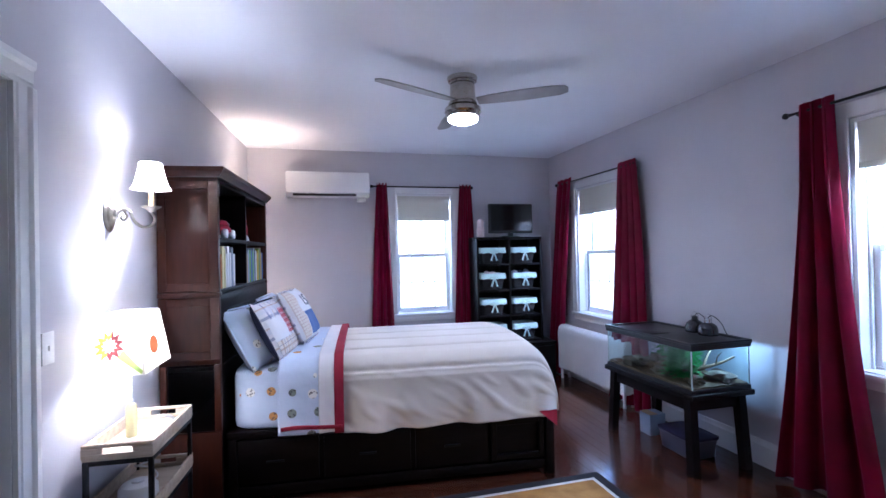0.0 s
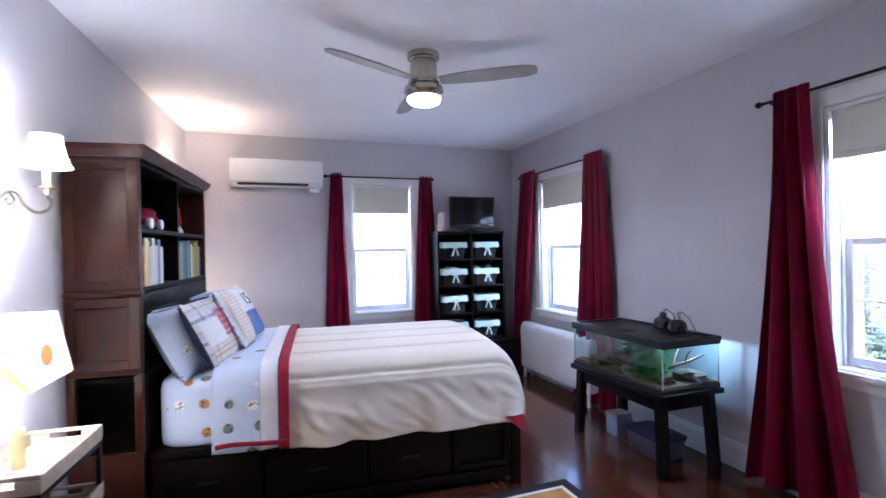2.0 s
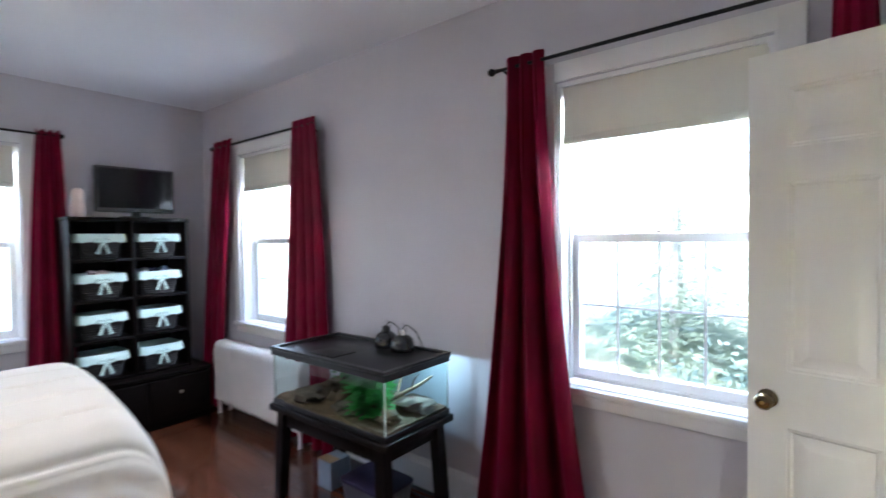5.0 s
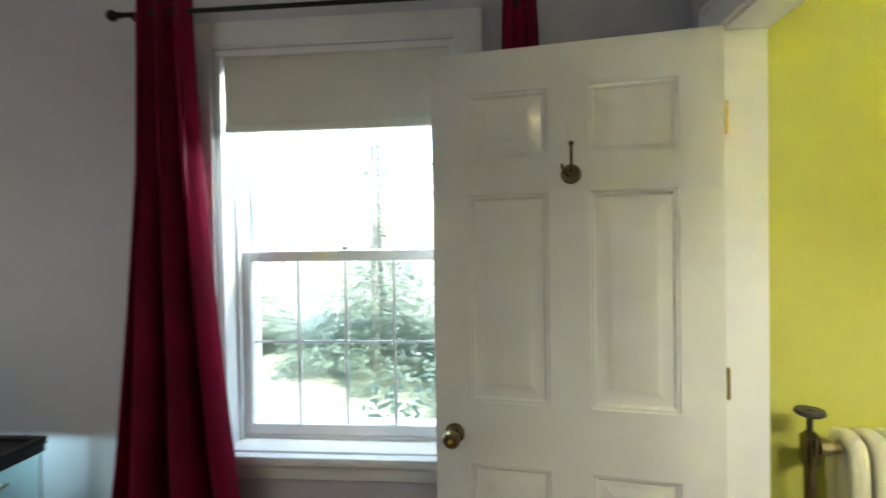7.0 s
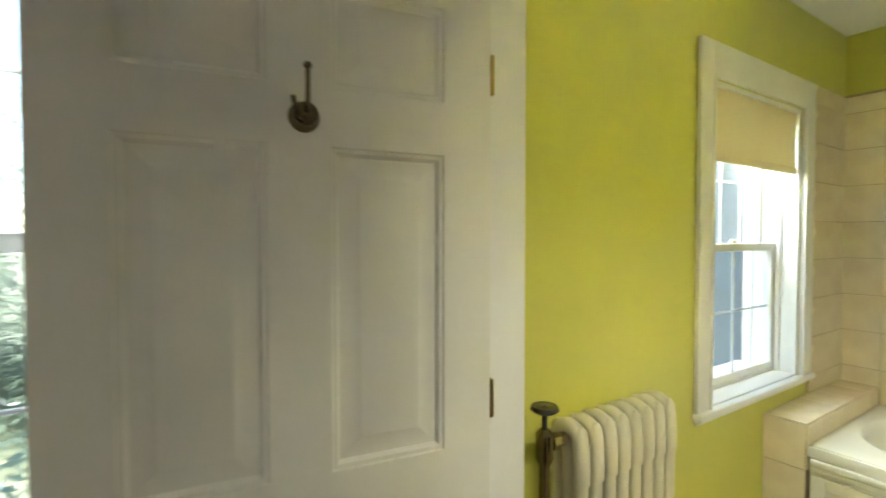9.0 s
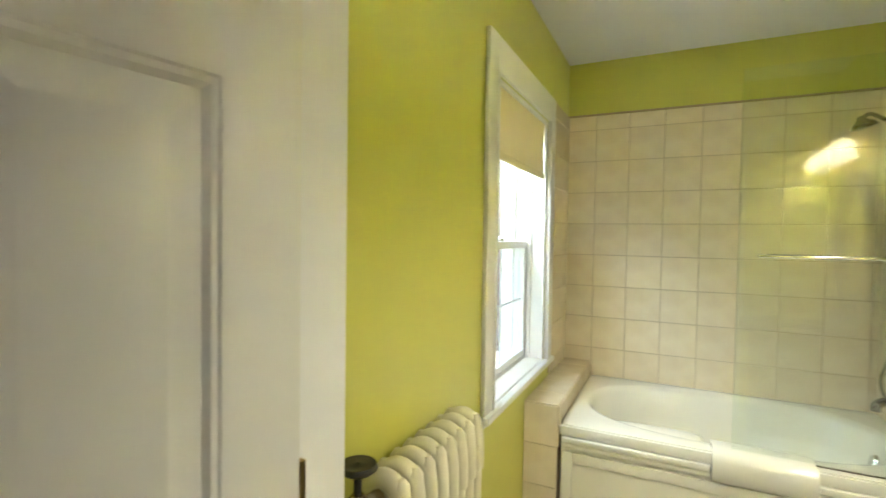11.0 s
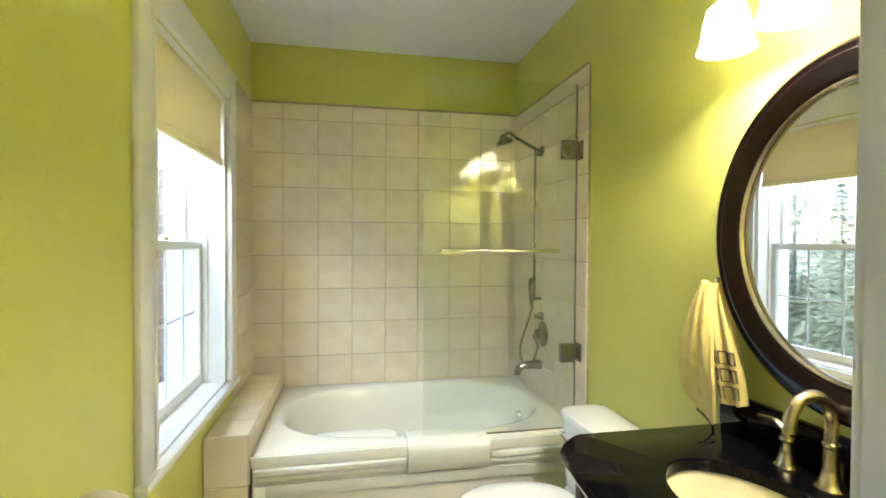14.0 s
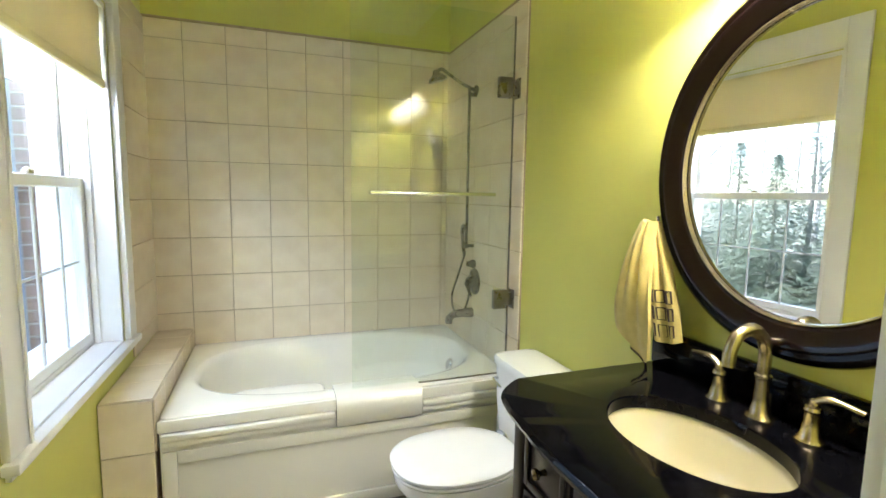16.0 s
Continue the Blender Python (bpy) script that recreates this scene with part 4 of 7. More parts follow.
def book(y, wide, tall, deep, material, lean):
    b = thing("book", BED @ pose(-0.012, y, 1.2605, lean), "upright book with a coloured cover on the bookcase shelf", "book", "books in the bookcase")
    bm = mesh()
    box(bm, -deep, 0, 0, 0, 0.002, tall)
    box(bm, -deep, wide - 0.002, 0, 0, wide, tall)
    box(bm, -0.002, 0.002, 0, 0.001, wide - 0.002, tall)
    part("cover", bm, material, b)
    part("pages", slab(-deep + 0.004, 0.0022, 0.003, -0.0022, wide - 0.0022, tall - 0.004, 0), M_WHITECLOTH, b)


y = 0.045
for i in range(26):
    wd = random.uniform(0.020, 0.044)
    if i == 12:
        y = W_ / 2 + 0.03
    if 9 <= i < 12:
        continue
    book(y, wd, random.uniform(0.20, 0.262), random.uniform(0.15, 0.19), book_mats[i], 0)
    y += wd + 0.006
# small toys on the upper shelf
toy = thing("toy_car", BED @ pose(-0.075, 0.33, 1.5595) @ Matrix.Diagonal((1.7, 1.7, 1.7, 1)), "red toy car with white wheels on the bookcase shelf", "toy")
part("body", lump(mesh(), (0, 0, 0.034), 0.030, 0.078, 0.018, 0.05, 1), M_RED, toy)
part("cabin", lump(mesh(), (0, 0.008, 0.052), 0.024, 0.042, 0.020, 0.05, 2), M_RED, toy)
part("windscreen", lump(mesh(), (0.004, 0.010, 0.055), 0.022, 0.030, 0.012, 0.0, 2), M_BLACKPLASTIC, toy)
for wx in (-0.026, 0.026):
    for wy in (-0.048, 0.048):
        part("wheel", lathe(mesh(), [(0.001, -0.008), (0.016, -0.008), (0.018, -0.004), (0.018, 0.004), (0.016, 0.008), (0.001, 0.008)], 16), M_WHITECLOTH, toy, at=pose(wx, wy, 0.018, 0, 90, 0))
toy2 = thing("toy_figure", BED @ pose(-0.07, 0.90, 1.5595), "small red and white toy figure on the bookcase shelf", "toy")
part("figure_base", lathe(mesh(), [(0.001, 0), (0.034, 0), (0.036, 0.010), (0.030, 0.030), (0.022, 0.045), (0.001, 0.047)], 20), M_WHITECLOTH, toy2, "white foot")
part("figure_body", lathe(mesh(), [(0.001, 0.0475), (0.022, 0.0475), (0.026, 0.070), (0.024, 0.11), (0.016, 0.135), (0.020, 0.150), (0.015, 0.172), (0.001, 0.180)], 20), M_RED, toy2)

# ---- platform bed with drawers ----
bed = thing("platform_bed", BED @ pose(0.004, 0.06, 0), "espresso-stained wooden platform bed with drawers", "bed")
L_, BW = 2.0, 1.28
part("platform_top", slab(0, 0, 0.385, L_, BW, 0.425, 0.004), M_ESPRESSO, bed)
part("base_rail", slab(0.01, 0.012, 0.045, L_ - 0.02, 0.03, 0.10, 0.003), M_ESPRESSO, bed)
part("core", slab(0.02, 0.035, 0.03, L_ - 0.05, BW - 0.03, 0.384, 0.002), M_ESPRESSO, bed)
for x0, x1 in ((0.02, 0.52), (0.55, 1.07), (1.10, 1.56)):
    d = part("drawer_front", slab(x0, 0.010, 0.115, x1, 0.034, 0.37, 0.004), M_ESPRESSO, bed)
    part("drawer_pull", slab((x0 + x1) / 2 - 0.05, -0.008, 0.235, (x0 + x1) / 2 + 0.05, 0.0095, 0.247, 0.003), M_BLACKMETAL, d)
bm = mesh()
for b in ((1.585, 0.115, 1.62, 0.37), (1.90, 0.115, 1.935, 0.37), (1.62, 0.115, 1.90, 0.15), (1.62, 0.335, 1.90, 0.37)):
    box(bm, b[0], 0.008, b[1], b[2], 0.034, b[3], 0.003, 1)
part("end_panel_frame", bm, M_ESPRESSO, bed)
for lx, ly in ((L_ - 0.055, 0.0), (L_ - 0.055, BW - 0.06), (0.005, 0.0), (0.005, BW - 0.06)):
    part("leg", slab(lx, ly, 0.0, lx + 0.055, ly + 0.06, 0.384, 0.004), M_ESPRESSO, bed)
part("foot_panel", slab(L_ - 0.045, 0.061, 0.10, L_ - 0.02, BW - 0.061, 0.383, 0.004), M_ESPRESSO, bed)

MT = 0.775                                  # top of the mattress
mat_bm = mesh()
rings(mat_bm, [superloop(0.98, BW / 2, z, 0.965 - i, BW / 2 - 0.012 - i, 12, 72) for z, i in ((0.426, 0.02), (0.44, 0.004), (0.47, 0.0), (0.72, 0.0), (MT - 0.02, 0.008), (MT, 0.04))])
tagged(part("mattress", mat_bm, M_SHEET, None, "mattress in a pale blue fitted sheet printed with sports balls", BED @ pose(0.004, 0.06, 0), 50), category="mattress")


def drape(x0, x1, lift, side_z, foot, seed, wrinkle, stitch, puff=0.0, nu=60, nv=90):
    """A bed cover over the mattress from x0 to x1 along it; hangs to side_z at both sides and, if foot, over the end."""
    half = BW / 2 + 0.012

    def f(u, v):
        s = (v * 2 - 1)
        drop = MT + lift - side_z
        reach = half + drop
        p = s * reach
        top_z = MT + lift + puff * (1 - min(1, abs(p) / half) ** 2.2)
        r = 0.10
        flat = half - r
        q = abs(p)
        if q <= flat:
            yy, zz = q, top_z
        elif q <= flat + r * math.pi / 2:
            t = (q - flat) / r
            yy, zz = flat + r * math.sin(t), top_z - r * (1 - math.cos(t))
        else:
            yy, zz = half + 0.008, top_z - r - (q - flat - r * math.pi / 2)
        hang = max(0.0, (MT + lift - zz) / drop)
        x = x0 + (x1 - x0) * u
        if foot:
            tail = 0.26
            run = (x1 - x0) + tail
            d = run * u
            if d > (x1 - x0) - 0.14:
                t = min(1.0, (d - (x1 - x0) + 0.14) / 0.40)
                x = x1 - 0.14 + 0.20 * math.sin(t * math.pi / 2)
                zz = zz - (zz - side_z + 0.01) * (1 - math.cos(t * math.pi / 2)) ** 1.2
                yy = yy - 0.06 * t * hang
            else:
                x = x0 + d
        wr = wrinkle * (0.35 + hang) * noise.noise(Vector((x * 5 + seed, p * 4, seed))) + wrinkle * hang * 0.9 * math.sin(x * 17 + 3 * noise.noise(Vector((x * 3, seed, 0))))
        if stitch:
            k = (p + reach) % stitch
            zz += -0.012 * math.exp(-((k - stitch / 2) / 0.012) ** 2) * (1 - hang)
        zz += 0.5 * wr * (1 - hang)
        if stitch:
            seam = 0.010 * math.exp(-((q - flat - r * 1.1) / 0.009) ** 2)
            zz, yy = zz - seam, yy - seam
        fold = max(0.0, noise.noise(Vector((x * 11 + zz * 15, zz * 5 - x * 3, seed + 4)))) ** 1.1
        yy += wr * hang + 0.02 * hang + (lift - 0.03) * 0.9 + wrinkle * 2.6 * fold * hang * (1 - 0.3 * hang)
        if hang > 0.97:
            zz += 0.003 * math.sin(x * 9 + seed)
        return (x, BW / 2 + math.copysign(yy, s), zz)
    return sheet(nu, nv, f)


comf = tagged(part("comforter", drape(0.62, 1.97, 0.030, 0.432, True, 3, 0.020, 0.235, 0.045, 100, 200), M_COMFORT, None, "ivory cotton comforter with stitched channels, spread over the bed", BED @ pose(0.004, 0.06, 0), 80), category="comforter")
part("red_lining", sheet(8, 6, lambda u, v: (1.88 + 0.12 * u, -0.066 + 0.012 * u + 0.005 * math.sin(9 * u), 0.434 - (0.004 + 0.10 * u) * v), 0.004), M_RED, comf, "red lining corner hanging at the foot")
sheet_fold = tagged(part("folded_sheet", drape(0.30, 0.66, 0.052, 0.455, False, 8, 0.010, 0, 0.02, 24), M_SHEET, None, "top sheet printed with sports balls, folded back over the bed", BED @ pose(0.004, 0.06, 0), 80), category="bed sheet")
part("white_band", drape(0.53, 0.625, 0.062, 0.452, False, 8, 0.010, 0, 0.02, 12), M_WHITECLOTH, sheet_fold, "white band")
part("red_hem", sheet(30, 3, lambda u, v: (0.32 + 0.345 * u, -0.090 + 0.004 * math.sin(u * 9), 0.442 + 0.006 * math.sin(u * 5) + 0.022 * v)), M_RED, sheet_fold, "red hem")
part("red_border", drape(0.620, 0.675, 0.070, 0.446, False, 8, 0.010, 0, 0.02, 8), M_RED, sheet_fold, "red border")


def cushion(name, at, w, h, t, material, label, back=None, patches=()):
    """A stuffed pillow in local xy, thick along z."""
    p = thing(name, at, label, "pillow", "pillows on the bed")

    def half(sign):
        def f(u, v):
            a, b = u * 2 - 1, v * 2 - 1
            edge = (1 - abs(a) ** 3.2) * (1 - abs(b) ** 3.2)
            pinch = 1 - 0.07 * (abs(a) * abs(b)) ** 0.5 * (1 - abs(a) ** 8) - 0.05 * (1 - abs(b)) * abs(a) ** 4 - 0.05 * (1 - abs(a)) * abs(b) ** 4
            n_ = 0.012 * noise.noise(Vector((a * 2.2, b * 2.2, sign)))
            return (a * w / 2 * pinch, b * h / 2 * pinch, sign * (t / 2 * max(edge, 0) ** 0.45 + 0.003) + n_ * edge)
        return f
    part("front", sheet(24, 24, half(1)), material, p, smooth=90)
    top = half(1)
    for u0, u1, v0, v1, cloth, words in patches:
        part("patch", sheet(12, 12, lambda u, v: Vector(top(u0 + (u1 - u0) * u, v0 + (v1 - v0) * v)) + Vector((0, 0, 0.0025))), cloth, p, words, smooth=90)
    part("back", sheet(24, 24, half(-1)), back or material, p, smooth=90)
    loop = [(math.copysign(abs(math.cos(q)) ** 0.22, math.cos(q)) * w / 2 * 0.975, math.copysign(abs(math.sin(q)) ** 0.22, math.sin(q)) * h / 2 * 0.975, 0) for q in [2 * math.pi * i / 60 for i in range(61)]]
    part("piping", tube(mesh(), loop, 0.006, 6), back or material, p)
    return p


PB = BED @ pose(0.004, 0.06, 0)
cushion("pillow", PB @ pose(0.135, 0.31, 0.945, 0, 0, -14) @ pose(0, 0, 0, 0, 60, 0) @ pose(0, 0, 0, 0, 0, 90), 0.60, 0.42, 0.15, M_SHEET, "sleeping pillow in a sports-ball print case against the headboard")
cushion("pillow", PB @ pose(0.13, 0.98, 0.955, 0, 62, 0) @ pose(0, 0, 0, 0, 0, 90), 0.60, 0.42, 0.15, M_SHEET, "sleeping pillow in a sports-ball print case against the headboard")
cushion("throw_pillow", PB @ pose(0.245, 0.275, 0.985, 0, 0, -5.5) @ pose(0, 0, 0, 0, 63, 0) @ pose(0, 0, 0, 0, 0, 90), 0.49, 0.40, 0.13, M_PLAID, "square patchwork plaid throw pillow with navy back", M_NAVY,
        ((0.02, 0.42, 0.30, 0.66, M_WHITECLOTH, "white patch"), (0.43, 0.90, 0.34, 0.78, M_REDPLAID, "red plaid patch"), (0.02, 0.97, 0.03, 0.29, M_TANPLAID, "tan plaid patch")))
p2 = cushion("throw_pillow", PB @ pose(0.35, 0.56, 1.03, 0, 0, -7) @ pose(0, 0, 0, 0, 62, 0) @ pose(0, 0, 0, 0, 0, 90), 0.45, 0.39, 0.13, M_WHITECLOTH, "square patchwork throw pillow with a navy number", M_PLAID,
             ((0.02, 0.25, 0.03, 0.97, M_STRIPE, "cream striped patch"), (0.27, 0.82, 0.06, 0.50, M_BLUE, "blue patch")))
num = bpy.data.curves.new("number", "FONT")
num.body, num.size, num.extrude, num.align_x = "15", 0.125, 0.001, "CENTER"
num.materials.append(M_NAVY)
num_ob = new("number", num)
num_ob.parent, num_ob.matrix_basis = p2, pose(-0.015, 0.035, 0.088, -7, 0, 0)
tagged(num_ob, "navy number 15")

for cover in (comf, sheet_fold, *sheet_fold.children):
    thicken = cover.modifiers.new("thickness", "SOLIDIFY")
    thicken.thickness, thicken.offset, thicken.thickness_clamp = 0.006, 1.0, 0.5

# ---- rug ----
rug = thing("rug", pose(0, 0, 0), "golden-brown rug with black border and white stripe on the floor", "rug")
RX0, RX1, RY0, RY1 = -0.35, 1.815, 1.25, 2.87
part("centre_field", slab(RX0 + 0.085, RY0 + 0.085, 0.0005, RX1 - 0.085, RY1 - 0.085, 0.012, 0.003), M_RUGGOLD, rug)


def rug_band(inset, wide, z, material, name):
    bm = mesh()
    a0, a1, b0, b1 = RX0 + inset, RX1 - inset, RY0 + inset, RY1 - inset
    for b in ((a0, b0, a1, b0 + wide), (a0, b1 - wide, a1, b1), (a0, b0 + wide, a0 + wide, b1 - wide), (a1 - wide, b0 + wide, a1, b1 - wide)):
        box(bm, b[0], b[1], 0.0005, b[2], b[3], z, 0.002, 1)
    part(name, bm, material, rug)


rug_band(0.0, 0.062, 0.012, M_RUGBLACK, "border")
rug_band(0.0625, 0.022, 0.0125, M_RUGWHITE, "stripe")

# ---- tray table with lamp beside the bed ----
TT = WEST @ pose(0.03, -3.20, 0)             # local x 0..0.27 from the wall, y 0..0.46 along it
table = thing("tray_table", TT, "two-tier black metal side table", "side table")
TX, TY = 0.258, 0.47
for lx in (0.012, TX - 0.012):
    for ly in (0.012, TY - 0.012):
        part("leg", slab(lx - 0.009, ly - 0.009, 0, lx + 0.009, ly + 0.009, 0.655, 0.002), M_BLACKMETAL, table)
for z in (0.40, 0.637):
    bm = mesh()
    for b in ((0.022, 0.003, TX - 0.022, 0.021), (0.022, TY - 0.021, TX - 0.022, TY - 0.003), (0.003, 0.022, 0.021, TY - 0.022), (TX - 0.021, 0.022, TX - 0.003, TY - 0.022)):
        box(bm, b[0], b[1], z, b[2], b[3], z + 0.018, 0.002, 1)
    part("rail", bm, M_BLACKMETAL, table)


def tray(z, label):
    t = thing("wooden_tray", TT @ pose(0, 0, z), label, "tray", "wooden trays")
    part("bottom", slab(0.002, 0.002, 0.0005, TX - 0.002, TY - 0.002, 0.010, 0.002), M_RAWWOOD, t)
    for x in (0.0, TX - 0.012):
        part("long_side", slab(x, 0.0125, 0.0105, x + 0.012, TY - 0.0125, 0.062, 0.003), M_RAWWOOD, t)
    for y in (0.0, TY - 0.012):
        bm = mesh()
        c = TX / 2
        box(bm, 0, y, 0.0105, TX, y + 0.012, 0.028, 0.002, 1)
        box(bm, 0, y, 0.0285, c - 0.055, y + 0.012, 0.050, 0.002, 1)
        box(bm, c + 0.055, y, 0.0285, TX, y + 0.012, 0.050, 0.002, 1)
        box(bm, 0, y, 0.0505, TX, y + 0.012, 0.066, 0.003, 1)
        part("handle_end", bm, M_RAWWOOD, t)


tray(0.656, "whitewashed wooden tray with cut-out handles on the side table")
tray(0.419, "whitewashed wooden tray on the lower tier of the table")
noise_box = thing("white_noise_machine", TT @ pose(0.15, 0.13, 0.4295), "round white noise machine on the lower tray", "noise machine")
part("body", lathe(mesh(), [(0.001, 0), (0.070, 0), (0.075, 0.008), (0.073, 0.06), (0.062, 0.075), (0.04, 0.080), (0.001, 0.081)], 32), M_PLASTIC, noise_box)
part("cap", lathe(mesh(), [(0.001, 0.0815), (0.025, 0.0815), (0.024, 0.089), (0.001, 0.091)], 24), M_PLASTIC, noise_box)
handset = thing("white_cable_clip", TT @ pose(0.10, 0.30, 0.4295), "white plastic charger cable coiled on the lower tray", "cable")
part("cable", tube(mesh(), curve_pts([(0, 0, 0.004), (0.04, 0.05, 0.004), (0.0, 0.09, 0.03), (-0.05, 0.05, 0.06), (-0.02, 0.0, 0.08), (0.02, 0.02, 0.09)]), 0.004, 8), M_PLASTIC, handset)

tl = thing("table_lamp", TT @ pose(0.098, 0.20, 0.6665), "lit table lamp with a white square shade printed with sports balls", "lamp")
part("base", lathe(mesh(), [(0.001, 0), (0.034, 0), (0.034, 0.006), (0.026, 0.010), (0.001, 0.011)], 32), M_PLASTIC, tl)
part("stem", lathe(mesh(), [(0.001, 0.0115), (0.021, 0.0115), (0.022, 0.02), (0.022, 0.135), (0.018, 0.150), (0.010, 0.156), (0.001, 0.156)], 24), M_CREAM, tl, "pale yellow cylinder")
part("neck", lathe(mesh(), [(0.001, 0.1565), (0.011, 0.1565), (0.011, 0.168), (0.005, 0.170), (0.005, 0.33), (0.001, 0.33)], 16), M_PLASTIC, tl)
SZ0, SZ1 = 0.309, 0.550
A0, B0, A1, B1 = 0.110, 0.162, 0.079, 0.117
bm = mesh()
sq = lambda a, b, z: [(-a, -b, z), (a, -b, z), (a, b, z), (-a, b, z)]
rings(bm, [sq(A0, B0, SZ0), sq(A1, B1, SZ1)], False, False)
bmesh.ops.recalc_face_normals(bm, faces=bm.faces)
bmesh.ops.solidify(bm, geom=list(bm.faces), thickness=0.002)
shade = part("shade", bm, M_LAMPCLOTH, tl, "white cloth shade", pose(0, 0, 0, 0, 0, 2.8), smooth=0)


def on_shade(u, v, face):
    """A place on the long (0) or short (1) face of the shade, 6 mm proud."""
    z = SZ0 + (SZ1 - SZ0) * v
    a, b = A0 + (A1 - A0) * v, B0 + (B1 - B0) * v
    return (a + 0.006, b * u, z) if face == 0 else (a * u, -b - 0.006, z)


def burst(i, grow):
    k = 2 * math.pi * i / 22
    r = grow * (1.0 if i % 2 else 0.62)
    q = on_shade(-0.22 + 0.60 * r * math.cos(k), 0.50 + 0.26 * r * math.sin(k), 1)
    return (q[0], q[1] - 0.005, q[2])


for name, cloth, words, i0, i1 in (("burst_print", M_BURSTGOLD, "yellow starburst print", 5, 16), ("burst_print", M_BURSTRED, "dull red starburst print", 16, 27)):
    bm = mesh()
    bm.faces.new([bm.verts.new(burst(i, 1.0)) for i in range(i0, i1 + 1)] + [bm.verts.new(burst(i, 0.52)) for i in range(i1, i0 - 1, -1)])
    part(name, bm, cloth, shade, words, smooth=0)
bm = mesh()
bm.faces.new([bm.verts.new(on_shade(u, v, 1)) for u, v in ((0.06, 0.30), (0.30, 0.42), (0.97, 0.06), (0.90, 0.01))])
part("green_tail_print", bm, M_PALEGREEN, shade, "green swoosh print", smooth=0)
bm = mesh()
bm.faces.new([bm.verts.new(on_shade(-0.25 + 0.34 * math.cos(2 * math.pi * i / 24), 0.42 + 0.16 * math.sin(2 * math.pi * i / 24), 0)) for i in range(24)])
part("football_print", bm, M_BALLBROWN, shade, "brown ball print", smooth=0)
phone = thing("charging_dock", TT @ pose(0.165, 0.20, 0.6665), "small white plastic charging dock on the tray", "charger")
part("dock", slab(-0.035, -0.09, 0.0, 0.035, 0.05, 0.012, 0.004), M_PLASTIC, phone)
part("cable", tube(mesh(), curve_pts([(0.0, 0.05, 0.006), (-0.02, 0.09, 0.04), (0.01, 0.13, 0.05), (0.03, 0.17, 0.03), (0.03, 0.20, 0.012)]), 0.007, 8), M_PLASTIC, phone)
part("bulb", lump(mesh(), (0, 0, 0.375), 0.026, 0.026, 0.034, 0, 0, 2), M_BULB, tl)

# ---- wall sconce ----
sc = thing("wall_sconce", WEST @ pose(0.001, -2.89, 1.65), "pewter scroll-arm wall sconce with a lit white shade", "sconce")
part("back_plate", lathe(mesh(), [(0.001, 0), (0.052, 0), (0.054, 0.004), (0.046, 0.010), (0.040, 0.010), (0.034, 0.018), (0.014, 0.024), (0.012, 0.034), (0.001, 0.036)], 36, sx=1.55), M_PEWTER, sc, at=pose(0, 0, 0, 0, 90, 0))
part("arm", tube(mesh(), curve_pts([(0.03, 0, 0), (0.06, 0.0, 0.020), (0.085, 0.005, 0.010), (0.10, 0.01, -0.030), (0.13, 0.02, -0.058), (0.165, 0.03, -0.050), (0.18, 0.03, -0.020), (0.165, 0.03, 0.010)]), 0.007, 10), M_PEWTER, sc)
part("scroll", tube(mesh(), curve_pts([(0.06, 0, 0.018), (0.075, 0, -0.012), (0.06, 0, -0.030), (0.048, 0, -0.015), (0.058, 0, -0.006)]), 0.005, 8), M_PEWTER, sc)
part("bobeche", lathe(mesh(), [(0.001, 0.0), (0.012, 0.0), (0.020, 0.012), (0.042, 0.024), (0.040, 0.028), (0.014, 0.020), (0.001, 0.020)], 24), M_PEWTER, sc, at=pose(0.165, 0.03, 0.010))
part("candle", lathe(mesh(), [(0.001, 0.03), (0.013, 0.03), (0.013, 0.115), (0.001, 0.115)], 16), M_TAN, sc, at=pose(0.165, 0.03, 0.0))
part("bulb", lump(mesh(), (0.165, 0.03, 0.155), 0.014, 0.014, 0.03, 0, 0, 2), M_BULB, sc)
bm = mesh()
rings(bm, [[Vector((0.165 + r * math.cos(2 * math.pi * i / 32), 0.03 + r * math.sin(2 * math.pi * i / 32), z)) for i in range(32)] for r, z in ((0.085, 0.116), (0.073, 0.134), (0.061, 0.172), (0.052, 0.212), (0.048, 0.240))], False, False)
bmesh.ops.recalc_face_normals(bm, faces=bm.faces)
bmesh.ops.solidify(bm, geom=list(bm.faces), thickness=0.002)
part("shade", bm, M_LAMPCLOTH, sc, "white bell-shaped shade", smooth=60)
copy_thing(sc, WEST @ pose(0.001, -0.65, 1.65))

# ---- chest and basket tower in the corner ----
chest = thing("low_chest", pose(1.78, 5.03, 0), "low dark espresso chest under the basket tower", "chest")
part("body", slab(0, 0.012, 0.0, 0.93, 0.43, 0.395, 0.004), M_ESPRESSO, chest)
part("top", slab(-0.01, -0.006, 0.3955, 0.94, 0.435, 0.42, 0.005), M_ESPRESSO, chest)
for x in (0.015, 0.472):
    d = part("drawer_front", slab(x, -0.004, 0.06, x + 0.443, 0.0115, 0.375, 0.004), M_ESPRESSO, chest)
    part("knob", lathe(mesh(), [(0.001, 0), (0.008, 0), (0.006, 0.012), (0.013, 0.02), (0.001, 0.027)], 14), M_PEWTER, d, at=pose(x + 0.22, -0.0045, 0.26, 90))
tower = thing("cube_shelf", pose(1.815, 5.13, 0.4205), "dark espresso cube shelf tower with eight openings", "shelf")
TWW, TWH, TWD = 0.79, 1.19, 0.32
for x in (0, TWW / 2 - 0.012, TWW - 0.024):
    part("upright", slab(x, 0, 0.0, x + 0.024, TWD, TWH - 0.025, 0.002), M_ESPRESSO, tower)
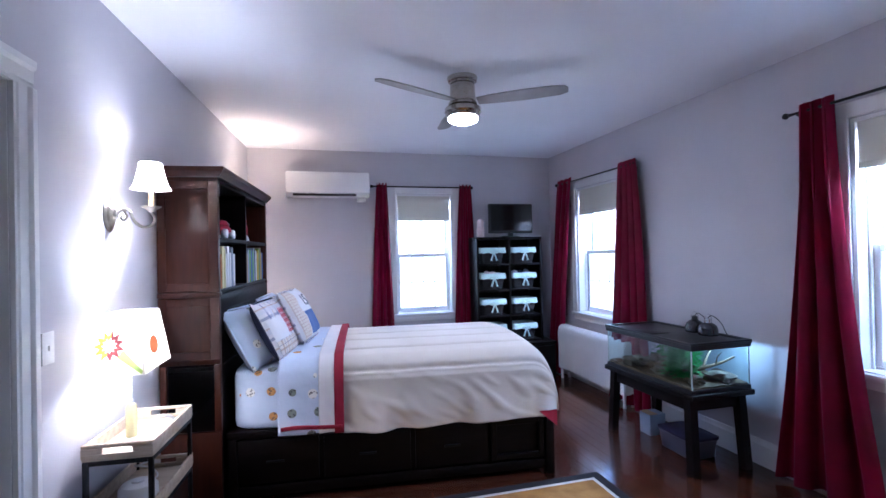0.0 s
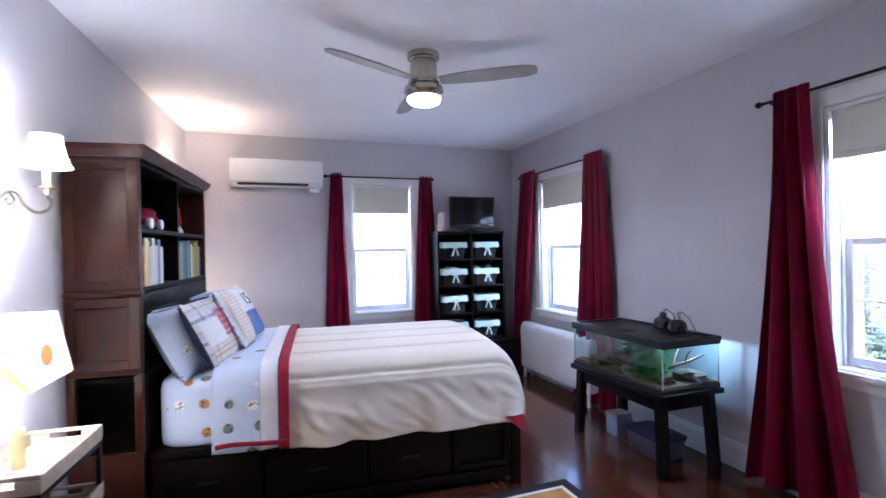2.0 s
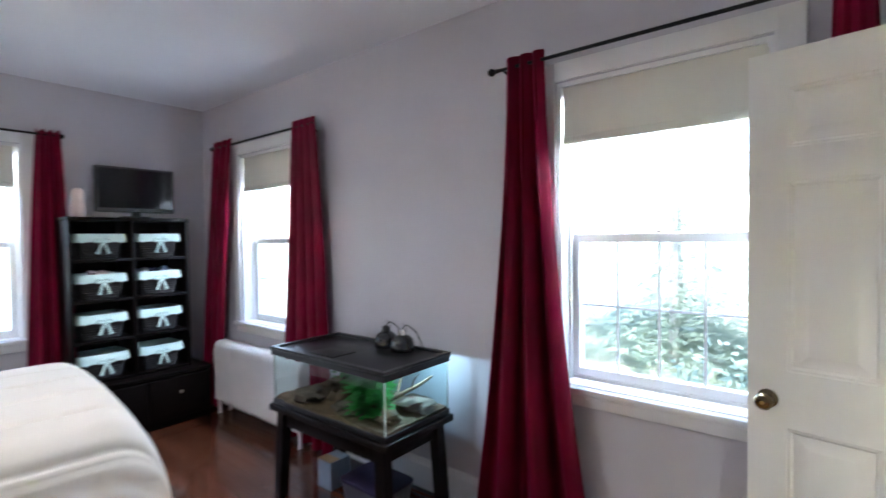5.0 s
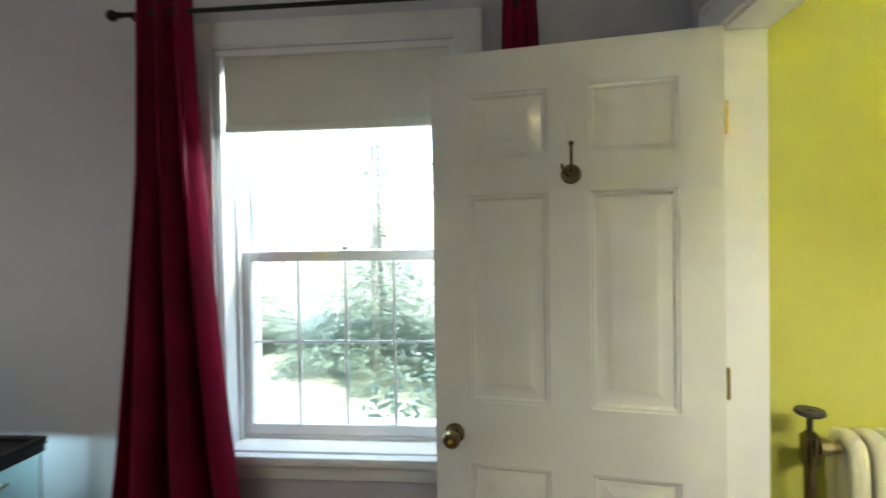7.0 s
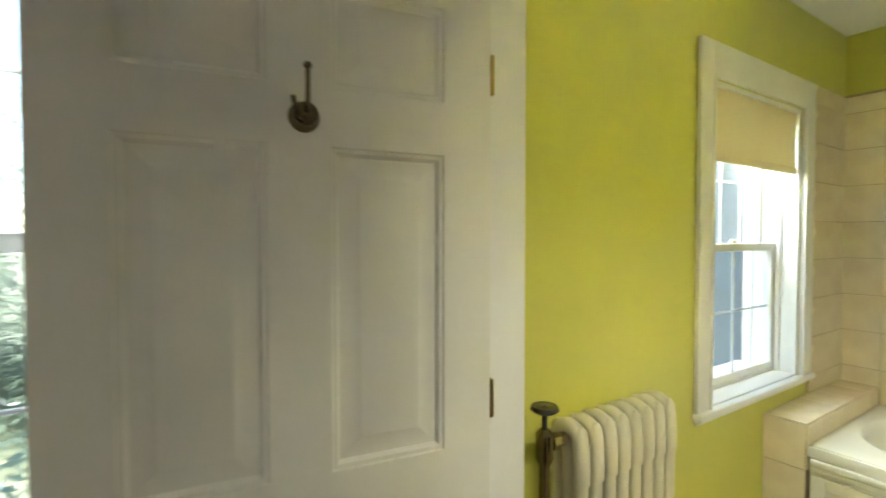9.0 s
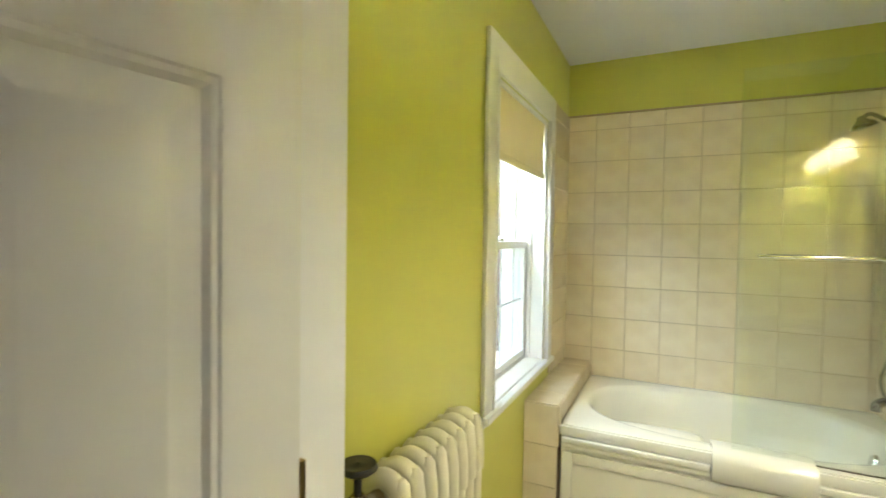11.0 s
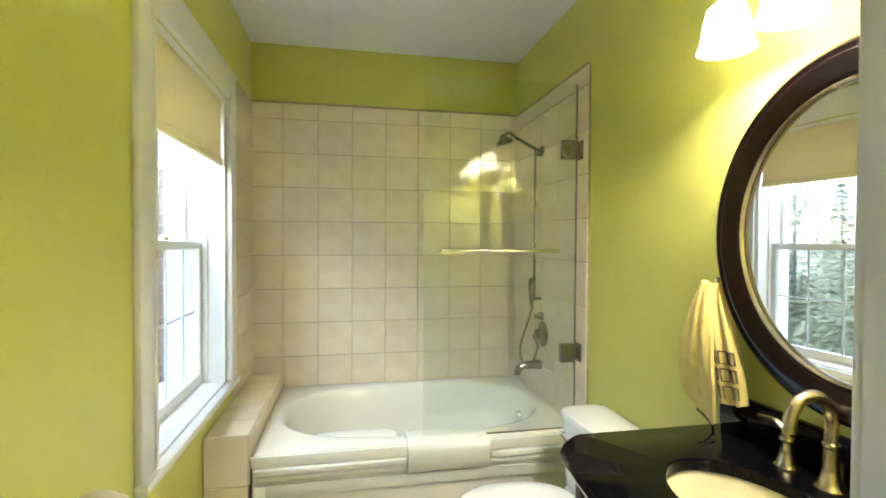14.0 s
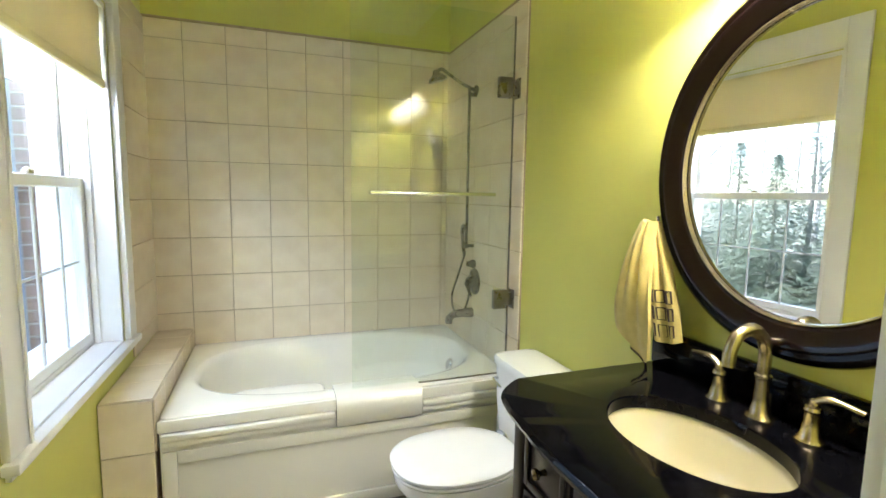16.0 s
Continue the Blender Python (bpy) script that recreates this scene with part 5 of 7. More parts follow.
part("back_panel", slab(0.001, TWD + 0.0005, 0, TWW - 0.001, TWD + 0.008, TWH, 0), M_ESPRESSO, tower)
part("top_board", slab(-0.004, -0.004, TWH - 0.0245, TWW + 0.004, TWD, TWH, 0.003), M_ESPRESSO, tower)
cell = (TWH - 0.03) / 4
for k in range(4):
    for x0, x1 in ((0.0245, TWW / 2 - 0.0125), (TWW / 2 + 0.0125, TWW - 0.0245)):
        part("shelf", slab(x0, 0.002, k * cell, x1, TWD, k * cell + 0.02, 0.002), M_ESPRESSO, tower)


def basket():
    b = thing("storage_basket", pose(0, 0, 0), "black wicker basket with a mint-white cloth liner and bow", "basket", "lined baskets in the shelf")
    w0, w1, d0, d1, h = 0.115, 0.152, 0.10, 0.125, 0.175
    bm = mesh()
    rings(bm, [superloop(0, 0, z, w0 + (w1 - w0) * z / h, d0 + (d1 - d0) * z / h, 7, 32) for z in (0, 0.05, 0.10, h)], True, False)
    part("basket_body", bm, M_WICKER, b, smooth=60)
    for z in [0.012 + 0.017 * i for i in range(5)]:
        part("weave_band", tube(mesh(), [*superloop(0, 0, z, w0 + (w1 - w0) * z / h + 0.002, d0 + (d1 - d0) * z / h + 0.002, 7, 32), superloop(0, 0, z, w0 + (w1 - w0) * z / h + 0.002, d0 + (d1 - d0) * z / h + 0.002, 7, 32)[0]], 0.005, 5), M_WICKER, b)
    n = 64
    loops = []
    for r, z in ((-0.014, h - 0.05), (-0.003, h), (0.004, h + 0.006), (0.009, h), (0.013, h - 0.03), (0.016, h - 0.062)):
        lp = superloop(0, 0, z, w1 + r, d1 + r, 7, n)
        if z < h - 0.05:
            lp = [(x, y, zz + 0.010 * abs(math.sin(i * math.pi * 10 / n))) for i, (x, y, zz) in enumerate(lp)]
        loops.append(lp)
    part("liner", rings(mesh(), loops, False, False), M_MINT, b, "mint-white cloth liner with scalloped hem", smooth=60)
    bm = mesh()
    for s in (-1, 1):
        tube(bm, curve_pts([(0, -d1 - 0.018, h - 0.045), (s * 0.03, -d1 - 0.026, h - 0.028), (s * 0.045, -d1 - 0.022, h - 0.05), (0, -d1 - 0.019, h - 0.05)], 5), 0.010, 6)
        tube(bm, curve_pts([(0, -d1 - 0.019, h - 0.05), (s * 0.018, -d1 - 0.026, h - 0.09), (s * 0.034, -d1 - 0.024, h - 0.138)], 5), [0.009] * 10 + [0.013], 6)
    part("bow", bm, M_MINT, b, "mint-white ribbon bow")
    return b


b0 = basket()
first = True
for k in range(4):
    for x in (0.205, 0.585):
        m = pose(1.815 + x, 5.13 + 0.155, 0.4205 + k * cell + 0.0205)
        if first:
            b0.matrix_basis = m
            first = False
        else:
            copy_thing(b0, m)
for k, (x, c, ma) in enumerate(((0.205, 2, M_PINK), (0.585, 2, M_NAVY), (0.50, 2, M_WHITECLOTH), (0.66, 2, M_GREY))):
    cl_ = thing("folded_clothes", pose(1.815 + x, 5.285, 0.4205 + c * cell + 0.15), "crumpled clothes heaped in a shelf basket", "clothes")
    part("cloth", lump(mesh(), (0, 0, 0.02), 0.06, 0.07, 0.045, 0.5, k + 2), ma, cl_)
tv = thing("television", pose(2.275, 5.25, 1.611), "small black flat television on the cube shelf", "television")
part("stand_foot", lathe(mesh(), [(0.001, 0), (0.12, 0), (0.12, 0.006), (0.10, 0.014), (0.001, 0.018)], 32, sy=0.6), M_BLACKPLASTIC, tv)
part("stand_neck", slab(-0.03, -0.01, 0.015, 0.03, 0.015, 0.07, 0.004), M_BLACKPLASTIC, tv)
part("casing", slab(-0.268, -0.025, 0.045, 0.268, 0.025, 0.385, 0.008), M_BLACKPLASTIC, tv)
part("screen", slab(-0.25, -0.0275, 0.075, 0.25, -0.0255, 0.370, 0.0005, 1), M_SCREENBLACK, tv)
part("badge", slab(-0.015, -0.027, 0.055, 0.015, -0.0255, 0.060, 0), M_NICKEL, tv)
vase = thing("figurine", pose(1.905, 5.24, 1.611), "pale pink ceramic figurine on the cube shelf beside the television", "figurine")
part("figurine_body", lathe(mesh(), [(0.001, 0), (0.038, 0), (0.042, 0.02), (0.045, 0.08), (0.035, 0.13), (0.040, 0.17), (0.028, 0.20), (0.001, 0.21)], 24), M_PINK, vase)

# ---- radiator cover under the far east window ----
rad = thing("radiator", pose(0, 0, 0), "white enamelled radiator with a rounded top under the window", "radiator")
bm = mesh()
prof = [(2.885, 0.12), (2.885, 0.57), (2.87, 0.595), (2.84, 0.605), (2.80, 0.605), (2.77, 0.592), (2.752, 0.565), (2.748, 0.52), (2.748, 0.12)]
rings(bm, [[(x, y, z) for x, z in prof] for y in (3.86, 5.06)])
bmesh.ops.bevel(bm, geom=[e for e in bm.edges if abs(e.verts[0].co.y - e.verts[1].co.y) < 1e-5], offset=0.012, segments=3, affect="EDGES")
part("case", bm, M_RAD, rad, smooth=40)
for y in (3.90, 5.02):
    part("foot", lathe(mesh(), [(0.001, 0), (0.018, 0), (0.013, 0.03), (0.016, 0.12), (0.001, 0.121)], 14), M_RAD, rad, at=pose(2.775, y, 0))
    part("foot", lathe(mesh(), [(0.001, 0), (0.018, 0), (0.013, 0.03), (0.016, 0.12), (0.001, 0.121)], 14), M_RAD, rad, at=pose(2.86, y, 0))

# ---- fish tank on its stand ----
FX0, FX1, FY0, FY1, FZ0, FZ1 = 2.345, 2.80, 2.625, 3.50, 0.52, 0.81
stand = thing("tank_stand", pose(0, 0, 0), "black-stained wooden stand with splayed legs", "stand")
part("top_board", slab(FX0 - 0.02, FY0 - 0.025, FZ0 - 0.035, FX1 + 0.015, FY1 + 0.025, FZ0 - 0.0005, 0.004), M_BLACKWOOD, stand)
for ly, dy in ((FY0 + 0.05, -0.03), (FY1 - 0.05, 0.03)):
    for lx, dx in ((FX0 + 0.03, -0.012), (FX1 - 0.04, 0.012)):
        bm = mesh()
        rings(bm, [[(lx + o + a, ly + p + b, z) for a, b in ((-0.028, -0.028), (0.028, -0.028), (0.028, 0.028), (-0.028, 0.028))] for o, p, z in ((dx, dy, 0), (0, 0, FZ0 - 0.0355))])
        part("leg", bm, M_BLACKWOOD, stand, smooth=0)
    part("side_rail", slab(FX0 + 0.06, ly - 0.012, 0.40, FX1 - 0.07, ly + 0.012, FZ0 - 0.036, 0.003), M_BLACKWOOD, stand)
part("front_rail", slab(FX0 + 0.018, FY0 + 0.08, 0.40, FX0 + 0.042, FY1 - 0.08, FZ0 - 0.036, 0.003), M_BLACKWOOD, stand)
tank = thing("fish_tank", pose(0, 0, 0), "glass reptile tank with black rims, sand and plants", "fish tank")
for xa, ya, xb, yb in ((FX0, FY0, FX0 + 0.005, FY1), (FX1 - 0.005, FY0, FX1, FY1), (FX0 + 0.0055, FY0, FX1 - 0.0055, FY0 + 0.005), (FX0 + 0.0055, FY1 - 0.005, FX1 - 0.0055, FY1)):
    g = part("glass_side", slab(xa, ya, FZ0 + 0.012, xb, yb, FZ1 - 0.01, 0), M_TANKGLASS, tank, smooth=0)
    g.visible_shadow = False
for cx_, cy_ in ((FX0 + 0.0005, FY0 - 0.001), (FX1 - 0.0065, FY0 - 0.001), (FX0 + 0.0005, FY1 - 0.005)):
    part("corner_seam", slab(cx_ - 0.002, cy_ - 0.001, FZ0 + 0.029, cx_ + 0.008, cy_ + 0.007, FZ1 - 0.017, 0.002, 1), M_SEAM, tank, "pale silicone corner seam")
part("base_panel", slab(FX0, FY0, FZ0, FX1, FY1, FZ0 + 0.011, 0), M_BLACKPLASTIC, tank)
for nm, z0, z1, o in (("bottom_rim", FZ0 + 0.0005, FZ0 + 0.028, 0.006), ("top_rim", FZ1 - 0.016, FZ1 + 0.008, 0.010)):
    bm = mesh()
    for b in ((FX0 - o, FY0 - o, FX1 + o, FY0 - 0.0005), (FX0 - o, FY1 + 0.0005, FX1 + o, FY1 + o), (FX0 - o, FY0 - 0.0004, FX0 - 0.0005, FY1 + 0.0004), (FX1 + 0.0005, FY0 - 0.0004, FX1 + o, FY1 + 0.0004)):
        box(bm, b[0], b[1], z0, b[2], b[3], z1, 0.002, 1)
    part(nm, bm, M_BLACKPLASTIC, tank)
part("sand_bed", sheet(24, 36, lambda u, v: (FX0 + 0.007 + (FX1 - FX0 - 0.014) * u, FY0 + 0.007 + (FY1 - FY0 - 0.014) * v, FZ0 + 0.04 + 0.02 * noise.noise(Vector((u * 4, v * 7, 1)))), 0.02), M_SAND, tank)
lid = part("lid_frame", slab(FX0 - 0.014, FY0 - 0.014, FZ1 + 0.0085, FX1 + 0.014, FY1 + 0.014, FZ1 + 0.018, 0.002), M_BLACKPLASTIC, tank, "black mesh lid")
bm = mesh()
for b in ((FX0 - 0.014, FY0 - 0.014, FX1 + 0.014, FY0 + 0.012), (FX0 - 0.014, FY1 - 0.012, FX1 + 0.014, FY1 + 0.014), (FX0 - 0.014, FY0 + 0.0125, FX0 + 0.012, FY1 - 0.0125), (FX1 - 0.012, FY0 + 0.0125, FX1 + 0.014, FY1 - 0.0125)):
    box(bm, b[0], b[1], FZ1 + 0.0185, b[2], b[3], FZ1 + 0.032, 0.002, 1)
part("lid_edge", bm, M_BLACKPLASTIC, lid)
part("feeding_flap", slab(FX0 + 0.05, FY0 + 0.42, FZ1 + 0.0185, FX0 + 0.20, FY0 + 0.62, FZ1 + 0.025, 0.002), M_BLACKPLASTIC, lid)
# stones, driftwood and plants inside
random.seed(12)
for k, (x, y, s, ma) in enumerate(((2.44, 3.30, 0.07, M_ROCK), (2.56, 3.12, 0.09, M_DRIFT), (2.42, 2.98, 0.055, M_ROCK), (2.66, 2.72, 0.07, M_ROCK), (2.45, 2.72, 0.05, M_DRIFT), (2.70, 3.34, 0.06, M_DRIFT), (2.60, 2.92, 0.06, M_ROCK))):
    r = thing("tank_stone", pose(x, y, FZ0 + 0.05), "rough grey-brown stone on the tank sand", "stone", "stones in the tank")
    part("stone", lump(mesh(), (0, 0, s * 0.25), s, s * 1.25, s * 0.55, 0.35, k), ma, r)
dw = thing("driftwood", pose(2.60, 2.80, FZ0 + 0.05), "pale forked driftwood branch in the tank", "driftwood")
for pts, r in (([(-0.12, 0.10, 0.0), (-0.02, 0.02, 0.05), (0.08, -0.06, 0.10), (0.14, -0.12, 0.15)], 0.017), ([(0.0, 0.0, 0.05), (0.06, 0.03, 0.12), (0.12, 0.04, 0.18)], 0.011), ([(0.06, -0.05, 0.09), (0.02, -0.10, 0.15), (0.03, -0.13, 0.19)], 0.006), ([(-0.05, 0.04, 0.03), (-0.10, -0.03, 0.08), (-0.14, -0.05, 0.14)], 0.007)):
    part("branch", tube(mesh(), curve_pts(pts, 5), [r * (1 - 0.6 * i / (5 * (len(pts) - 1))) for i in range(5 * (len(pts) - 1) + 1)], 7), M_DRIFT, dw)


def leafy(name, at, leaves, tall, spread, seed, label):
    p = thing(name, at, label, "plant", "plants in the tank")
    random.seed(seed)
    bm = mesh()
    for i in range(leaves):
        a, h, r = random.uniform(0, 6.28), random.uniform(0.1, 1) * tall, random.uniform(0.2, 1) * spread
        c = Vector((r * math.cos(a), r * math.sin(a), h))
        d = Vector((math.cos(a), math.sin(a), random.uniform(-0.5, 0.4))).normalized()
        s = d.cross(Vector((0, 0, 1))).normalized()
        ln, wd = random.uniform(0.035, 0.075), random.uniform(0.013, 0.022)
        vs = [bm.verts.new(c + q) for q in (Vector(), d * ln * 0.5 + s * wd, d * ln, d * ln * 0.5 - s * wd)]
        bm.faces.new(vs)
    part("leaves", bm, M_LEAF, p, smooth=0)
    bm = mesh()
    for i in range(7):
        a = random.uniform(0, 6.28)
        tube(bm, [(0, 0, 0), (0.3 * spread * math.cos(a), 0.3 * spread * math.sin(a), tall * 0.5), (0.7 * spread * math.cos(a), 0.7 * spread * math.sin(a), tall)], 0.002, 5)
    part("stems", bm, M_LEAF, p)


leafy("tank_plant", pose(2.47, 2.86, FZ0 + 0.04), 420, 0.225, 0.095, 3, "bright green leafy plant in the tank")
leafy("tank_plant", pose(2.62, 2.99, FZ0 + 0.04), 260, 0.21, 0.09, 5, "bright green leafy plant in the tank")
leafy("tank_plant", pose(2.70, 3.30, FZ0 + 0.04), 60, 0.14, 0.05, 7, "bright green leafy plant in the tank")
for k, (x, y) in enumerate(((2.70, 2.97), (2.68, 2.83))):
    dome = thing("heat_lamp", pose(x, y, FZ1 + 0.0325), "black dome heat lamp standing on the tank lid", "lamp", "dome lamps on the tank")
    part("dome", lathe(mesh(), [(0.060, 0), (0.063, 0.004), (0.062, 0.04), (0.054, 0.065), (0.036, 0.080), (0.024, 0.084), (0.001, 0.085)], 32), M_GLOSSBLACK, dome)
    part("socket", lathe(mesh(), [(0.001, 0.0795), (0.020, 0.0795), (0.019, 0.108), (0.012, 0.115), (0.001, 0.116)], 20), M_CHROME if k else M_BLACKPLASTIC, dome)
    part("wire_loop", tube(mesh(), curve_pts([(-0.03, 0, 0.075), (-0.028, 0, 0.12), (0, 0, 0.145), (0.028, 0, 0.12), (0.03, 0, 0.075)], 5), 0.002, 6), M_CHROME, dome)
    part("cord", tube(mesh(), curve_pts([(0, 0, 0.116), (0.03, -0.005, 0.13), (0.09, -0.02, 0.08), (0.15, -0.05 + 0.02 * k, -0.02), (0.24 + 0.06 * k, -0.06, -0.10), (0.245 + 0.06 * k, -0.06, -0.5), (0.25 + 0.06 * k, 0.0, -0.82)], 6), 0.003, 6), M_BLACKPLASTIC, dome)
# Shade under the stand is put into the bin and lid colours.
binb = thing("plastic_bin", pose(2.62, 2.98, 0) @ Matrix.Diagonal((0.8, 0.85, 0.8, 1)), "pale plastic bin with dark purple lid under the tank stand", "storage bin")
part("tub", rings(mesh(), [superloop(0, 0, z, a, b, 8, 40) for z, a, b in ((0, 0.13, 0.17), (0.005, 0.135, 0.175), (0.15, 0.15, 0.195), (0.155, 0.158, 0.203), (0.165, 0.158, 0.203))], True, False), M_BLUEPLASTIC, binb, smooth=50)
part("lid", rings(mesh(), [superloop(0, 0, z, a, b, 8, 40) for z, a, b in ((0.1655, 0.160, 0.205), (0.178, 0.160, 0.205), (0.182, 0.150, 0.195))]), M_PURPLE, binb, smooth=50)
# Grey card on the carton's body stands in for the same shade.
carton = thing("carton", pose(2.62, 3.34, 0), "small pale carton under the tank stand, greyed for shade", "box")
part("carton_body", slab(-0.07, -0.06, 0, 0.07, 0.06, 0.16, 0.002), M_GREY, carton)
part("flap", slab(-0.07, -0.06, 0.1605, 0.0, 0.06, 0.163, 0), M_TAN, carton)

# ---- bathroom: bath tub ----
TX0, TX1, TYF, TYB, RIM = BATH_W + 0.002, 2.725, -1.350, BATH_S + 0.004, 0.505
tub = thing("bath_tub", pose(0, 0, 0), "ivory acrylic bath tub with a panelled front", "bath tub")
cx, cy = (TX0 + TX1) / 2, (TYF + TYB) / 2
ax, ay = (TX1 - TX0) / 2, (TYF - TYB) / 2
bm = mesh()
loops = [superloop(cx, cy, z, ax - i, ay - i, 40, 96) for z, i in ((RIM - 0.05, 0.0), (RIM - 0.012, 0.0), (RIM - 0.003, 0.003), (RIM, 0.012))]
loops += [superloop(cx + 0.0, cy - 0.01, z, a, b, p, 96) for z, a, b, p in ((RIM, ax - 0.060, ay - 0.070, 2.7), (RIM - 0.004, ax - 0.072, ay - 0.082, 2.6), (RIM - 0.03, ax - 0.090, ay - 0.098, 2.6), (RIM - 0.16, ax - 0.14, ay - 0.135, 2.6), (RIM - 0.30, ax - 0.22, ay - 0.18, 2.8), (RIM - 0.37, ax - 0.27, ay - 0.22, 3), (RIM - 0.39, ax - 0.36, ay - 0.28, 3))]
part("shell", rings(bm, loops, False, True), M_TUB, tub, smooth=50)
part("arm_rest", rings(mesh(), [superloop(2.29, TYF - 0.200, RIM - z, 0.200 - i, 0.100 - i, 5, 48) for z, i in ((0.24, -0.02), (0.055, 0.0), (0.041, 0.006), (0.036, 0.020))]), M_TUB, tub, smooth=50)
part("rim_face", slab(TX0, TYF + 0.0005, RIM - 0.052, TX1, TYF + 0.018, RIM - 0.004, 0.005), M_TUB, tub)
bm = rings(mesh(), [[(x, TYF + a, z) for a, z in ((-0.13, RIM + 0.001), (-0.06, RIM + 0.010), (0.0, RIM + 0.009), (0.030, RIM - 0.002), (0.040, RIM - 0.03), (0.038, RIM - 0.11), (0.02, RIM - 0.125), (-0.02, RIM - 0.02))] for x in (1.70, 1.715, 2.055, 2.07)])
part("front_saddle", bm, M_TUB, tub, "smooth padded rim saddle", smooth=60)
for x0, x1 in ((TX0 + 0.03, 1.695), (2.075, TX1 - 0.012)):
    bm = box(mesh(), x0, TYF + 0.003, RIM - 0.082, x1, TYF + 0.034, RIM - 0.0545, 0.006)
    box(bm, x0, TYF + 0.003, RIM - 0.108, x1, TYF + 0.024, RIM - 0.085, 0.005)
    part("front_step", bm, M_TUB, tub)
part("apron", slab(TX0 + 0.004, TYF - 0.03, 0.0, TX1 - 0.004, TYF + 0.002, RIM - 0.053, 0.003), M_TUB, tub)
for x0, x1 in ((TX0 + 0.03, TX1 - 0.012),):
    bm = mesh()
    for b in ((x0, 0.02, x0 + 0.05, 0.375), (x1 - 0.05, 0.02, x1, 0.375), (x0 + 0.05, 0.02, x1 - 0.05, 0.07), (x0 + 0.05, 0.325, x1 - 0.05, 0.375)):
        box(bm, b[0], TYF + 0.003, b[1], b[2], TYF + 0.016, b[3], 0.004)
    part("apron_moulding", bm, M_TUB, tub)
part("overflow", lathe(mesh(), [(0.001, 0), (0.034, 0), (0.034, 0.006), (0.026, 0.014), (0.001, 0.016)], 28), M_CHROME, tub, "chrome overflow plate", pose(TX0 + 0.150, -1.80, 0.415, 0, 72, 0))

# ---- tiled ledge beside the tub: tiles follow at the end ----
ledge = tagged(part("tiled_ledge", slab(TX1 + 0.010, BATH_S, 0.0, EAST - 0.003, -1.345, 0.588, 0), M_GROUT, None, "cream tiled ledge under the bathroom window", smooth=0), category="ledge", kind="structure")
tile_wall = tagged(part("tile_wall_south", slab(BATH_W - 0.010, BATH_S - 0.010, 0.30, EAST - 0.0005, BATH_S - 0.004, 2.235, 0), M_GROUT, None, "cream square-tiled wall above the bath", smooth=0), category="wall", kind="structure")
tile_side = tagged(part("tile_wall_west", slab(BATH_W - 0.0115, BATH_S - 0.0035, 0.30, BATH_W - 0.004, -1.315, 2.225, 0), M_GROUT, None, "cream square-tiled wall beside the shower", smooth=0), category="wall", kind="structure")

tile_return = tagged(part("tile_wall_east", slab(EAST - 0.0045, BATH_S - 0.003, 0.60, EAST + 0.002, -1.842, 2.235, 0), M_GROUT, None, "narrow cream tile return beside the bathroom window", smooth=0), category="wall", kind="structure")

# ---- shower screen ----
GY = -1.385
screen = thing("shower_screen", pose(0, 0, 0), "frameless clear glass shower screen with towel bar", "shower screen")
g = part("glass_panel", slab(1.262, GY - 0.004, RIM + 0.006, 1.995, GY + 0.004, 2.15, 0.001, 1), M_SCREEN, screen, smooth=0)
g.visible_shadow = False
for z in (1.840, 0.870):
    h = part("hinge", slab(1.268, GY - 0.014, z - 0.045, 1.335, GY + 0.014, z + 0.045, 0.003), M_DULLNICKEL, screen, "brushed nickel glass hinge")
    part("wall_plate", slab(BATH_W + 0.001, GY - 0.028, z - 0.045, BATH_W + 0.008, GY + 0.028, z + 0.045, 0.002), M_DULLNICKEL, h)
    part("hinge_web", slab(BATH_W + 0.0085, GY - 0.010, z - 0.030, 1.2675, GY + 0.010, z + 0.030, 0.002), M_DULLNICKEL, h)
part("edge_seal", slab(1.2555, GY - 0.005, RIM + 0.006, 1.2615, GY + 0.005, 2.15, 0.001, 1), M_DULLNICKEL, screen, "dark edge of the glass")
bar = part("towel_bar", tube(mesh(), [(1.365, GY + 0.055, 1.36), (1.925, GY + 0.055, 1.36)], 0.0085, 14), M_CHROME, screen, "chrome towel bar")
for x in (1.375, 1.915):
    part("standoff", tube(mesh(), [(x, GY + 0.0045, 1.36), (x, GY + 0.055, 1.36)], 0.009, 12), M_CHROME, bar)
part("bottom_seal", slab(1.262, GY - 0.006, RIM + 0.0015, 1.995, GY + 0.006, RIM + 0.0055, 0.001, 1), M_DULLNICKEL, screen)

# ---- shower set on the tiled side wall ----
sh = thing("shower_set", pose(BATH_W, -1.85, 0), "brushed nickel shower head, slide pipe, hand shower and mixer", "shower")
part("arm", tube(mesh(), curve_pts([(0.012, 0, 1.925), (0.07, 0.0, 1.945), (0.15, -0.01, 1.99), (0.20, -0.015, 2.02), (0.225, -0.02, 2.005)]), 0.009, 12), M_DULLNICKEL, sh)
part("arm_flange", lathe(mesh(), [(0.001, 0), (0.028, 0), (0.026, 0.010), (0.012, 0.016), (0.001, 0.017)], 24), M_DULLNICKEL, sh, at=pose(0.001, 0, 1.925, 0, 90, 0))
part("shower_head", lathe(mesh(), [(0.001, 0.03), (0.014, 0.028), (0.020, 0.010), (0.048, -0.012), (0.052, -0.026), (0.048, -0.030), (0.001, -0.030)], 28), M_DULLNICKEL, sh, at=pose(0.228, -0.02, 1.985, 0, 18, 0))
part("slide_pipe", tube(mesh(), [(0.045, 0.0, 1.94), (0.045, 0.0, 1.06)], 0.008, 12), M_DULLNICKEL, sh)
